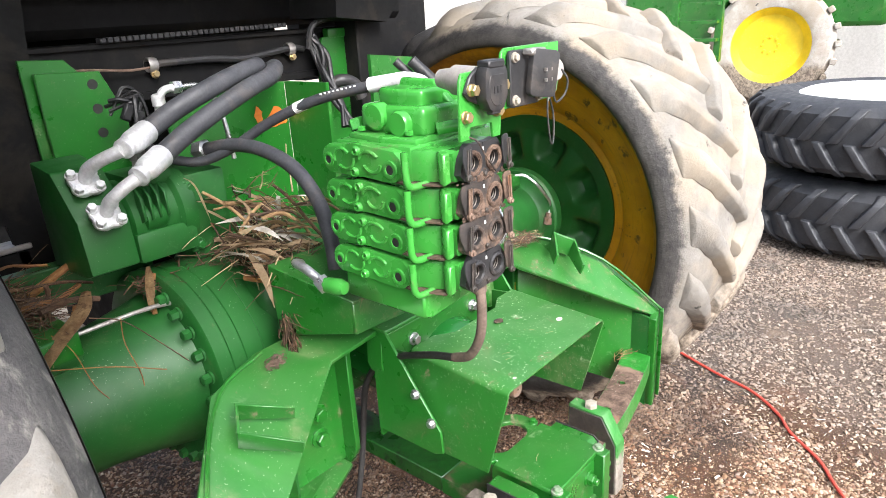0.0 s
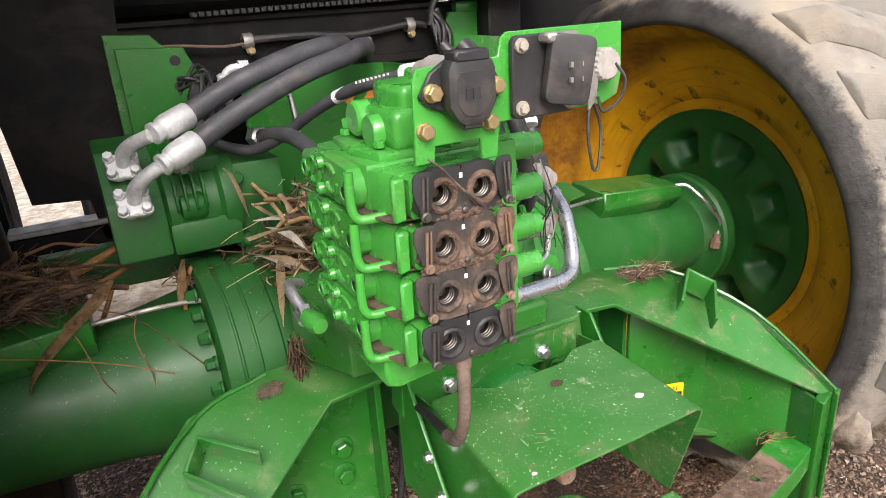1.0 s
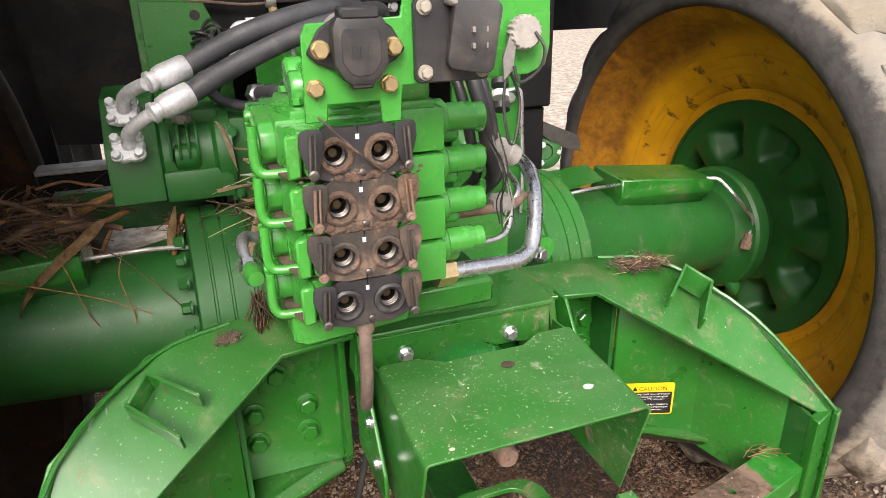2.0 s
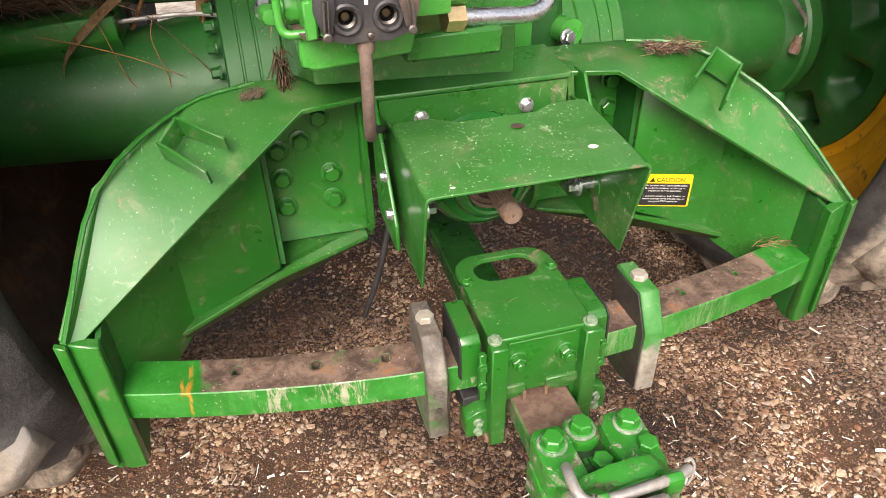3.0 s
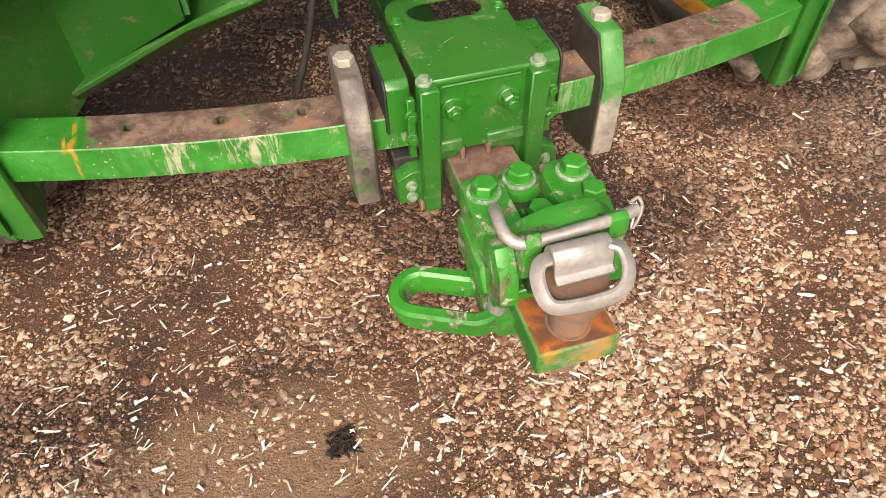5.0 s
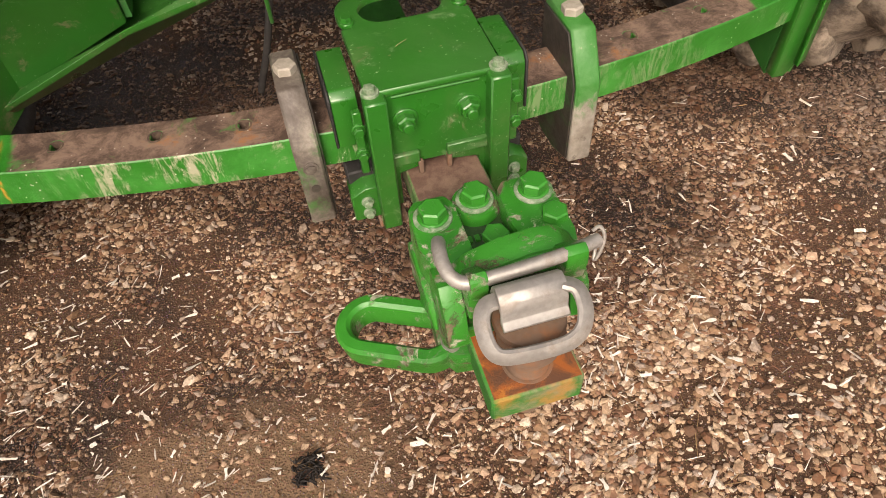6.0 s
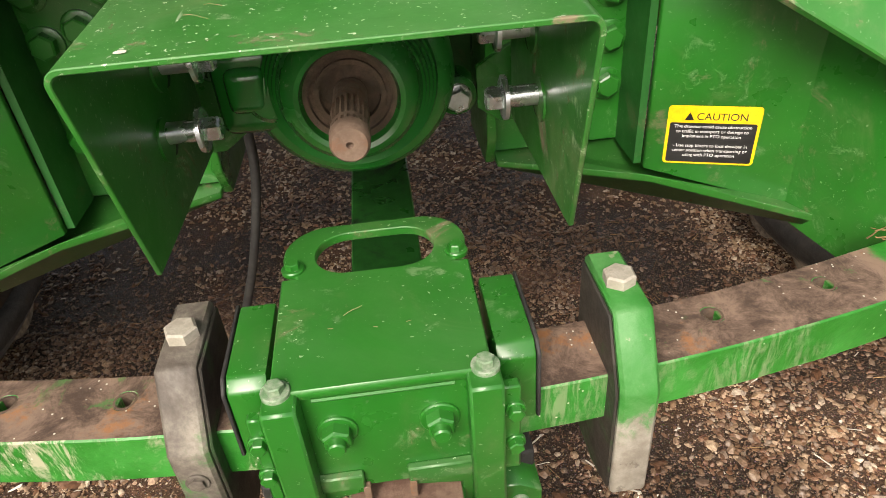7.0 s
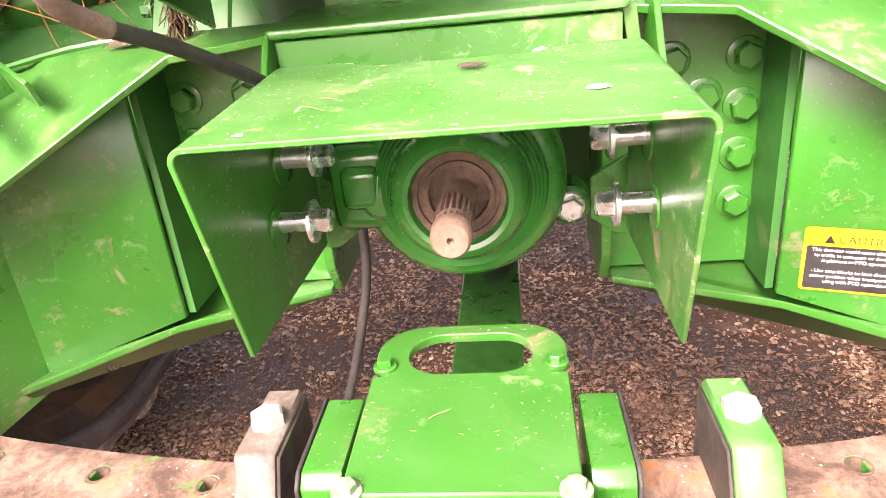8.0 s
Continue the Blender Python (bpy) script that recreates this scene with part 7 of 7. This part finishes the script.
part("cab_panel", box((-.45, 1.40, 1.905), (.62, 1.46, 2.2)), green, ch, "green body panel", bevel=0.006)
part("front_tyre", lathe([(.42, -.24), (.62, -.27), (.70, -.22), (.72, 0), (.70, .22), (.62, .27), (.42, .24)], (-1.46, 4.1, .68), (1, 0, 0), 40, False), black_frame, ch, "black front tyre")
gp = thing("frame_bracket", (-.5, 1.14, 1.3), "green frame plate with three holes", "bracket")
bm = plate([(-.585, 1.15, 1.742), (-.585, 1.15, 1.20), (-.36, 1.15, 1.20), (-.36, 1.15, 1.60), (-.475, 1.15, 1.735)], (0, .014, 0))
part("rear_plate", bm, green, gp, bevel=0.002)
part("front_plate", plate([(-.565, 1.118, 1.708), (-.565, 1.118, 1.22), (-.355, 1.118, 1.22), (-.355, 1.118, 1.575), (-.405, 1.118, 1.700)], (0, .014, 0)), green, gp, bevel=0.002)
for z in (1.668, 1.604, 1.54):
    # uncut plate: black discs paint the holes' darkness
    part("hole", lathe([(.0135, 0), (.0135, .0015), (0, .0015)], (-.430, 1.1185, z), (0, -1, 0), 18), rubber_and_hole_dark, gp, "flat dark disc painted as a bolt hole")
gp = thing("frame_bracket", (.47, 1.16, 1.3), "green frame plate with holes and rolled top", "bracket")
part("front_plate", plate([(.395, 1.17, 1.690), (.415, 1.17, 1.735), (.52, 1.17, 1.735), (.52, 1.17, 1.20), (.36, 1.17, 1.20)], (0, .014, 0)), green, gp, bevel=0.002)
part("rolled_top", box((.44, 1.165, 1.73), (.53, 1.20, 1.765)), green, gp, bevel=0.01, seg=2)
for z in (1.672, 1.60):
    # holes are black discs laid on the plate, their shade painted
    part("hole", lathe([(.0135, 0), (.0135, .0015), (0, .0015)], (.405, 1.1695, z), (0, -1, 0), 18), rubber_and_hole_dark, gp, "flat dark disc painted as a bolt hole")
gp = thing("crossmember", (0, .95, 1.2), "green crossmember plate behind the valves", "bracket")
part("plate", plate([(-.30, 1.00, 1.60), (-.30, 1.00, 1.12), (.10, 1.00, 1.12), (.10, 1.00, 1.62), (-.22, 1.00, 1.63)], (0, .016, 0)), green, gp, bevel=0.002)
primer = matt("orange_primer", (0.55, 0.14, 0.015), (0.6, 0.18, 0.02), 0.6, 10, 60, 0.1, 0.001)
for cx, cz, hw, hh in ((.058, 1.515, .036, .030), (-.012, 1.530, .014, .024)):
    rough = [(cx + hw * (1 + .25 * math.sin(5 * a_ + cx * 90)) * math.cos(a_), .9992, cz + hh * (1 + .22 * math.cos(3 * a_ + 1)) * math.sin(a_)) for a_ in np.linspace(0, math.tau, 15)[:-1]]
    part("orange_patch", plate(rough, (0, -.0012, 0)), primer, gp, "patch of orange primer showing through")
part("side_flange", plate([(.10, .80, 1.62), (.10, .80, 1.20), (.10, 1.0, 1.12), (.10, 1.0, 1.62)], (.012, 0, 0)), green, gp)

# ---------------------------------------------------------------- yard behind
ts = thing("tyre_stack", (4.76, -.08, Z0), "stack of two new black tractor tyres lying flat", "tyre")
for k in range(2):
    z0 = Z0 + .56 * k
    t = part("tyre", lathe([(.64, .05), (.72, .02), (.88, .05), (.95, .10), (.955, .28), (.95, .46), (.88, .51), (.72, .54), (.64, .51)], (4.76, -.08, z0), (0, 0, 1), 72, False), clean_tyre, ts)
    for row in (0, 1):
        lug = bmesh.new()
        q = []
        for f in range(5):
            u = f / 4
            zz = (-u * .23) if row else (u * .23)
            rt = 1.0 - max(0, u - .7) * .25
            q.append([(rt, u * .16 - .028, zz), (rt, u * .16 + .028, zz), (.93 - u * .03, u * .16 + .045, zz), (.93 - u * .03, u * .16 - .045, zz)])
        rows = [[lug.verts.new((r * math.cos(b), r * math.sin(b), h)) for r, b, h in s_] for s_ in q]
        for a_, b_ in zip(rows, rows[1:]):
            for i in range(4):
                lug.faces.new((a_[i], a_[(i + 1) % 4], b_[(i + 1) % 4], b_[i]))
        lug.faces.new(rows[0])
        lug.faces.new(rows[-1][::-1])
        bmesh.ops.recalc_face_normals(lug, faces=lug.faces[:])
        finish(lug, 0.008, 2)
        me = bpy.data.meshes.new("lug")
        lug.to_mesh(me)
        lug.free()
        for f in me.polygons:
            f.use_smooth = True
        me.materials.append(clean_tyre)
        for j in range(30):
            ob = new("lug", me)
            ob.parent = t
            ob.location = V(4.76, -.08, z0 + .28) - origin_of(t)
            ob.rotation_euler = (0, 0, (j + .5 * row) / 30 * math.tau)
part("white_disc", lathe([(0, 1.09), (.60, 1.09), (.66, 1.06), (.66, 1.00)], (4.76, -.08, Z0), (0, 0, 1), 60), white_disc, ts, "white wheel disc on top")

ft = thing("parked_tractor", (11.5, 3.2, Z0), "green tractor parked in the yard with yellow wheel", "tractor")
WC = V(11.3, 2.58, .93)
fw = V(-1, -.25, 0)
part("tyre", lathe([(.62, .0), (.70, -.03), (.90, .0), (.98, .1), (.98, .45), (.9, .55), (.6, .5)], WC, -fw, 60, False), tyre_material("far_tyre", 0.8), ft)
part("rim", lathe([(.62, .0), (.60, .04), (.55, .10), (.50, .16), (.20, .20), (0, .20)], WC, -fw, 48, False), rim_yellow_far, ft, "bright yellow rim")
for k in range(8):
    a = k / 8 * math.tau
    side_v = fw.cross(V(0, 0, 1)).normalized()
    bolt(ft, WC - fw.normalized() * .20 + side_v * .13 * math.cos(a) + V(0, 0, .13 * math.sin(a)), fw, 0.025, 0.03, 0.0, rim_yellow_far)
lugs = bmesh.new()
for k in range(22):
    a = k / 22 * math.tau
    side_v = fw.cross(V(0, 0, 1)).normalized()
    er = side_v * math.cos(a) + V(0, 0, math.sin(a))
    et = side_v * -math.sin(a) + V(0, 0, math.cos(a))
    p = WC - fw.normalized() * .27 + er * 1.0
    m = Matrix((( *fw.normalized(), 0), (*et, 0), (*er, 0), (0, 0, 0, 1))).transposed()
    add_box(lugs, (-.27, -.05, -.05), (.27, .05, .05), Matrix.Translation(p) @ m)
part("tread_lugs", lugs, tyre_material("far_tread", 0.8), ft, bevel=0.015, kind="stuff")
part("body", box((11.2, 3.4, .6), (13.6, 5.2, 1.9)), green, ft, bevel=0.05)
part("hood", box((11.6, 1.0, 1.2), (13.4, 3.4, 2.0)), green, ft, bevel=0.08)
part("cab", box((11.6, 3.6, 1.9), (13.4, 5.4, 3.2)), pale_metal, ft, bevel=0.06)
part("ladder_rail", box((10.35, 3.1, .75), (10.45, 3.2, 2.4)), green, ft, "green ladder")
part("ladder_rail", box((10.15, 3.75, .75), (10.25, 3.85, 2.4)), green, ft, "green ladder")
for k in range(6):
    part("ladder_step", box((10.2, 3.12, .80 + .28 * k), (10.45, 3.82, .85 + .28 * k)), green, ft)
wall = box((14.5, -14, Z0), (14.8, 16, 5.0))
tagged(part("backdrop", wall, pale_metal), "pale sheet-metal shed wall across the yard", "wall", kind="structure")
cord = tube([(2.15, .70, Z0 + .012), (2.0, .39, Z0 + .012), (1.88, .14, Z0 + .014), (1.80, -.05, Z0 + .02), (1.68, -.20, Z0 + .016), (1.57, -.28, Z0 + .012), (1.44, -.42, Z0 + .012), (1.29, -.52, Z0 + .012), (1.0, -.75, Z0 + .012)], .007, 8, 6)
tagged(part("extension_cord", cord, red_cord), "red extension cord lying on the gravel", "cord")

# ---------------------------------------------------------------- caution sticker on the arm
lb = thing("caution_label", (.54, .33, .71), "yellow and black caution sticker on the hitch arm", "label")
web_a, web_b = V(AX + .465, .365, 0), V(AX + .82, .243, 0)
ex = (web_b - web_a).normalized()
en = V(ex.y, -ex.x, 0)
u = (.537 - web_a.x) / ex.x
c0 = web_a + ex * u + V(0, 0, .711) + en * .0025
EZ = V(0, 0, 1)


def lab(x, z, d=0.0):
    return c0 + ex * x + EZ * z + en * d


def flat(outline, d, t, name, m, parent):
    return part(name, plate([lab(x, z, d) for x, z in outline], en * t), m, parent)


flat(rounded(0, 0, .068, .049, .006, 5), 0, .0008, "sticker", sticker_yellow, lb)
flat(rounded(0, -.0125, .0635, .0335, .003, 4), .0008, .0005, "black_panel", sticker_black, lb)
flat([(-.043, .0255), (-.029, .0255), (-.036, .0385)], .0008, .0005, "warning_triangle", sticker_black, lb)


def words(text, x, z, size, m, d, align="LEFT"):
    cu = bpy.data.curves.new("words", "FONT")
    cu.body, cu.size, cu.align_x = text, size, align
    tmp = bpy.data.objects.new("words", cu)
    scene.collection.objects.link(tmp)
    me = bpy.data.meshes.new_from_object(tmp.evaluated_get(bpy.context.evaluated_depsgraph_get()))
    bpy.data.objects.remove(tmp)
    r = Matrix((ex, EZ, en)).transposed().to_4x4()
    me.transform(Matrix.Translation(lab(x, z, d) - origin_of(lb)) @ r)
    me.materials.clear()
    me.materials.append(m)
    ob = new("lettering", me)
    ob.parent = lb
    return ob


words("CAUTION", -.026, .0262, .0165, sticker_black, .0012)
for i, row in enumerate(("This drawbar could cause obstruction", "to traffic in transport or damage to", "implement in PTO operation", "", "- Use stop blocks to lock drawbar in", "center position when transporting or", "using with PTO operation")):
    if row:
        words(row, 0, .0130 - i * .0081, .0074, sticker_white, .0016, "CENTER")

# ---------------------------------------------------------------- straw and husks lodged on the machine


def strand(rng, p, d, ln, r, sag=0.2, bend=0.25, n=5):
    """Points of a thin dry stem from p along d."""
    d = Vector(d).normalized()
    pts, q = [Vector(p)], Vector(p)
    for k in range(n):
        d = (d + V(rng.uniform(-bend, bend), rng.uniform(-bend, bend), rng.uniform(-bend, bend) - sag / n)).normalized()
        q = q + d * (ln / n)
        pts.append(q.copy())
    return pts


def pile(name, label, count, box_lo, box_hi, length, radius, seed, material, flatness=0.5, mean=(1, 0, 0), spread=1.0):
    rng = random.Random(seed)
    bm = bmesh.new()
    verts, faces = [], []
    for i in range(count):
        p = [rng.uniform(a, b) for a, b in zip(box_lo, box_hi)]
        d = V(mean[0] + rng.gauss(0, spread), mean[1] + rng.gauss(0, spread), (mean[2] + rng.gauss(0, spread)) * flatness)
        pts = strand(rng, p, d, rng.uniform(*length), 0, 0.15, 0.22, 4)
        r = rng.uniform(*radius)
        side = Vector(d).cross(V(0, 0, 1)).normalized()
        n0 = len(verts)
        for k, q in enumerate(pts):
            w = r * (1 - .5 * k / len(pts))
            verts += [q - side * w, q + V(0, 0, w * .7), q + side * w]
        for k in range(len(pts) - 1):
            a, b = n0 + 3 * k, n0 + 3 * k + 3
            for j in range(3):
                faces.append((a + j, a + (j + 1) % 3, b + (j + 1) % 3, b + j))
    bm.free()
    me = bpy.data.meshes.new(name)
    me.from_pydata([tuple(v) for v in verts], [], faces)
    for f in me.polygons:
        f.use_smooth = True
    me.materials.append(material)
    return tagged(new(name, me), label, "plant litter", kind="stuff")


def leaf(bm, pts, w, seed=0, curl=0.5):
    """A twisted dry blade along the points."""
    rng = random.Random(seed)
    line = smooth_line(pts, 5)
    n = len(line)
    rows = []
    for k, p in enumerate(line):
        t = (line[min(k + 1, n - 1)] - line[max(k - 1, 0)]).normalized()
        sd = t.cross(V(0, 0, 1)).normalized()
        up = sd.cross(t)
        a = curl * math.sin(k / n * 4 + seed)
        f = math.sin(math.pi * min(1, .12 + k / n)) ** .6 * w + .0008
        v = (sd * math.cos(a) + up * math.sin(a)) * f
        rows.append([bm.verts.new(p - v), bm.verts.new(p + up * f * .35), bm.verts.new(p + v)])
    for a, b in zip(rows, rows[1:]):
        for j in range(2):
            bm.faces.new((a[j], a[j + 1], b[j + 1], b[j]))
    bmesh.ops.solidify(bm, geom=bm.faces[:], thickness=.0006)
    return bm


pile("straw_nest", "nest of dark brown rotten stalks on the axle guard", 950, (-1.14, .74, 1.20), (-.78, .96, 1.27), (.03, .12), (.0012, .0032), 1, bark, .35)
pile("straw_nest", "loose straw on the stalk nest", 80, (-1.10, .74, 1.20), (-.76, .95, 1.28), (.05, .17), (.0006, .0013), 21, straw, .35)
pile("straw_nest", "straw and torn husk wedged beside the valves", 110, (-.40, .46, 1.20), (-.23, .80, 1.28), (.03, .11), (.0008, .0028), 2, husk, .6)
pile("straw_nest", "brown stalks heaped up behind the valves", 90, (-.36, .58, 1.22), (-.19, .82, 1.39), (.05, .15), (.0012, .0040), 23, bark, .45, (.5, -.6, -.2), .8)
pile("straw_nest", "pale straw heaped up behind the valves", 45, (-.35, .58, 1.24), (-.18, .80, 1.41), (.05, .14), (.0010, .0036), 24, husk, .45, (.5, -.6, -.2), .8)
pile("straw_nest", "rotten stalks wedged beside the valves", 240, (-.40, .46, 1.20), (-.23, .80, 1.28), (.03, .11), (.0010, .0030), 22, bark, .4)
pile("straw_nest", "brown chaff packed under the pump", 240, (-.58, .74, 1.195), (-.38, .84, 1.225), (.015, .05), (.0012, .004), 3, bark, .4)
pile("straw_nest", "dry chaff in the corner of the mount", 90, (-.415, .40, 1.09), (-.392, .45, 1.17), (.02, .06), (.0010, .0025), 4, bark, 1.6, (0, -.2, -.8), .3)
pile("chaff", "brown chaff lying on the arm flange", 170, (AX + .47, .355, 1.076), (AX + .60, .44, 1.084), (.015, .05), (.0008, .0022), 5, bark, .10)
pile("chaff", "pale straw lying on the arm flange", 60, (AX + .47, .355, 1.080), (AX + .60, .44, 1.086), (.015, .05), (.0006, .0014), 6, husk, .10)
pile("chaff", "straw on the end of the swing bar", 30, (AX + .69, .11, .634), (AX + .80, .15, .638), (.03, .08), (.0006, .0015), 8, straw, .06, (1, -.5, 0), .4)
pile("chaff", "straw bits on the guide box", 4, (-.05, -.07, .7255), (.06, .03, .7258), (.012, .03), (.0004, .0007), 9, husk, .01)
pile("chaff", "straw bits on the shield", 5, (-.17, -.03, 1.040), (.18, .18, 1.050), (.01, .03), (.0004, .0007), 10, husk, .02)

stalks = [
    ([(-.95, .86, 1.19), (-.82, .88, 1.22), (-.66, .91, 1.275)], .011),
    ([(-.90, .84, 1.17), (-.78, .86, 1.19), (-.66, .89, 1.225)], .008),
    ([(-.77, .79, 1.09), (-.735, .81, 1.14), (-.70, .83, 1.20)], .006),
    ([(-.96, .93, 1.22), (-.945, .94, 1.32), (-.935, .96, 1.42)], .009),
    ([(-.565, .73, 1.15), (-.555, .75, 1.19), (-.53, .77, 1.235)], .006),
    ([(-.375, .62, 1.205), (-.35, .55, 1.20), (-.335, .48, 1.195)], .009),
]
for pts, r in stalks:
    tagged(part("stalk", tube(pts, r, 8, 4, radii=[1, .9, 1, .85]), orange_stalk), "broken dry corn stalk resting on the axle", "stalk", "stalks")
rng = random.Random(53)
for k in range(20):
    p = V(rng.uniform(-1.10, -.74), rng.uniform(.74, .95), rng.uniform(1.215, 1.30))
    d = V(rng.gauss(.9, .35), rng.gauss(0, .35), rng.gauss(.15, .28)).normalized()
    if k % 5 == 0:
        d = V(rng.uniform(-.25, .25), rng.uniform(-.2, .2), 1).normalized()
    ln = rng.uniform(.10, .24)
    kink = V(rng.uniform(-.015, .015), rng.uniform(-.015, .015), rng.uniform(-.01, .02))
    pts = [p - d * ln * .4, p + kink, p + d * ln * .3, p + d * ln * .6 + V(0, 0, -.012)]
    tagged(part("stalk", tube(pts, rng.uniform(.0035, .0085), 7, 3, radii=[1, .85, 1, .9]), (bark, orange_stalk, bark)[k % 3]), "broken brown corn stalk on the axle guard", "stalk", "stalks")
twigs = [
    [(-.80, .70, 1.20), (-.782, .66, 1.173), (-.754, .655, 1.079), (-.738, .65, 1.016), (-.717, .65, .972)],
    [(-.738, .66, 1.219), (-.67, .64, 1.194), (-.603, .64, 1.117), (-.525, .62, 1.015)],
    [(-.672, .67, 1.20), (-.673, .645, 1.142), (-.668, .64, 1.05), (-.665, .64, .978)],
    [(-1.012, .74, 1.222), (-.93, .735, 1.236), (-.85, .73, 1.25), (-.73, .74, 1.256)],
    [(-.94, .68, 1.165), (-.84, .64, 1.15), (-.72, .62, 1.12), (-.62, .60, 1.075)],
]
for i, pts in enumerate(twigs):
    tagged(part("twig", tube([V(*q) + V(.006 * math.sin(9 * j + i), .004 * math.cos(7 * j), .007 * math.sin(5 * j + 2 * i)) for j, q in enumerate(pts)], .0013, 6, 5), bark if i % 2 else orange_stalk), "thin dry twig hanging over the axle tube", "twig", "twigs")
for i, (pts, w) in enumerate([
    ([(-.70, .74, 1.255), (-.735, .69, 1.233), (-.804, .68, 1.184), (-.850, .67, 1.145), (-.882, .665, 1.10), (-.891, .66, 1.065)], .017),
    ([(-.425, .735, 1.455), (-.415, .715, 1.44), (-.405, .705, 1.40), (-.395, .70, 1.345)], .009),
    ([(-.36, .62, 1.27), (-.38, .55, 1.255), (-.40, .49, 1.23), (-.415, .45, 1.18)], .009),
    ([(-.30, .58, 1.285), (-.36, .60, 1.295), (-.42, .62, 1.285), (-.46, .63, 1.27)], .012),
    ([(-.27, .50, 1.27), (-.33, .56, 1.29), (-.40, .66, 1.29)], .010),
    ([(-.545, .76, 1.26), (-.56, .74, 1.21), (-.575, .725, 1.16)], .010),
]):
    tagged(part("husk", leaf(bmesh.new(), pts, w, i), husk if i not in (0, 5) else straw), "curled pale corn husk caught on the machine" if i not in (0, 5) else "torn brown husk hanging over the axle", "husk", "husks")


rng = random.Random(77)
for k in range(64):
    p = V(rng.uniform(-.37, -.19), rng.uniform(.50, .80), rng.uniform(1.24, 1.39))
    d = V(rng.gauss(.7, .5), rng.gauss(-.6, .5), rng.gauss(-.35, .25)).normalized()
    ln = rng.uniform(.07, .19)
    sag = V(0, 0, -.012)
    pts = [p - d * ln / 2 + sag, p - d * ln * .15, p + d * ln * .2 + V(rng.uniform(-.01, .01), 0, .004), p + d * ln / 2 + sag]
    if k % 3 == 2:
        tagged(part("stalk", tube(pts, rng.uniform(.0028, .0055), 7, 3), bark if k % 2 else straw), "short broken stalk in the straw beside the valves", "stalk", "stalks")
    else:
        tagged(part("husk", leaf(bmesh.new(), pts, rng.uniform(.005, .014), k + 10), husk if k % 4 else chip_white), "torn pale husk in the straw beside the valves", "husk", "husks")


def clod(name, p, r, nrm, label, seed, material=None):
    rng = random.Random(seed)
    bm = bmesh.new()
    bmesh.ops.create_icosphere(bm, subdivisions=3, radius=1)
    q = frame_to(nrm)
    for v in bm.verts:
        k = 1 + .35 * noise.noise(v.co * 2.2 + V(seed, 0, 0)) + .15 * noise.noise(v.co * 6 + V(seed, 3, 0))
        v.co = Vector(p) + q @ V(v.co.x * r * k, v.co.y * r * .7 * k, v.co.z * r * .09 * k)
    return tagged(part(name, bm, material or brown_dirt), label, "mud")


def smear(p, r, nrm, label, seed, stretch=0.6):
    """A thin broken patch of dried mud: many small flat lumps."""
    rng = random.Random(seed)
    bm = bmesh.new()
    q = Matrix.Translation(p) @ frame_to(nrm)
    turn = Matrix.Rotation(rng.uniform(0, 3), 4, "Z")
    for k in range(int(150 * r / .04)):
        a, d = rng.uniform(0, math.tau), r * rng.random() ** .6
        c = turn @ V(d * math.cos(a), d * math.sin(a) * stretch, 0)
        rr = rng.uniform(.0010, .0042) * (1.25 - .7 * d / r)
        m = q @ Matrix.Translation(c) @ Matrix.Rotation(rng.uniform(0, 3), 4, "Z") @ Matrix.Diagonal((1.7, 1.1, .12, 1))
        bmesh.ops.create_icosphere(bm, subdivisions=1, radius=rr, matrix=m)
    return tagged(part("mud_smear", bm, brown_dirt), label, "mud", kind="stuff")


smear((AX - .455, .39, 1.0865), .032, (-.1, -.35, .93), "dried mud smeared on the arm flange", 1)
smear((AX + .52, .40, 1.0835), .085, (.05, -.1, .99), "dried mud on the arm flange", 2)
smear((-.165, .10, 1.0425), .04, (0, -.07, 1), "dried mud patch on the shield", 3)
smear((-.09, .17, 1.0475), .03, (0, -.07, 1), "dried mud patch on the shield", 4, .3)
clod("leaf_clump", (.03, .14, 1.0505), .014, (0, -.07, 1), "dark leaf clump on the shield", 5)
charred = matt("charred_litter", (0.010, 0.008, 0.007), (0.028, 0.020, 0.015), 0.9, 30, 120, 0.5, 0.002)
pile("leaf_clump", "dark rotten clump of leaves on the gravel", 130, (-.402, -.350, Z0 + .004), (-.345, -.292, Z0 + .014), (.008, .026), (.0012, .0035), 61, charred, .25)
clod("bird_dropping", (.143, .03, 1.0395), .010, (0, -.07, 1), "white dried bird dropping on the shield", 12, chip_white)
clod("bird_dropping", (-.155, -.035, 1.0345), .005, (0, -.07, 1), "small white dropping on the shield", 13, chip_white)
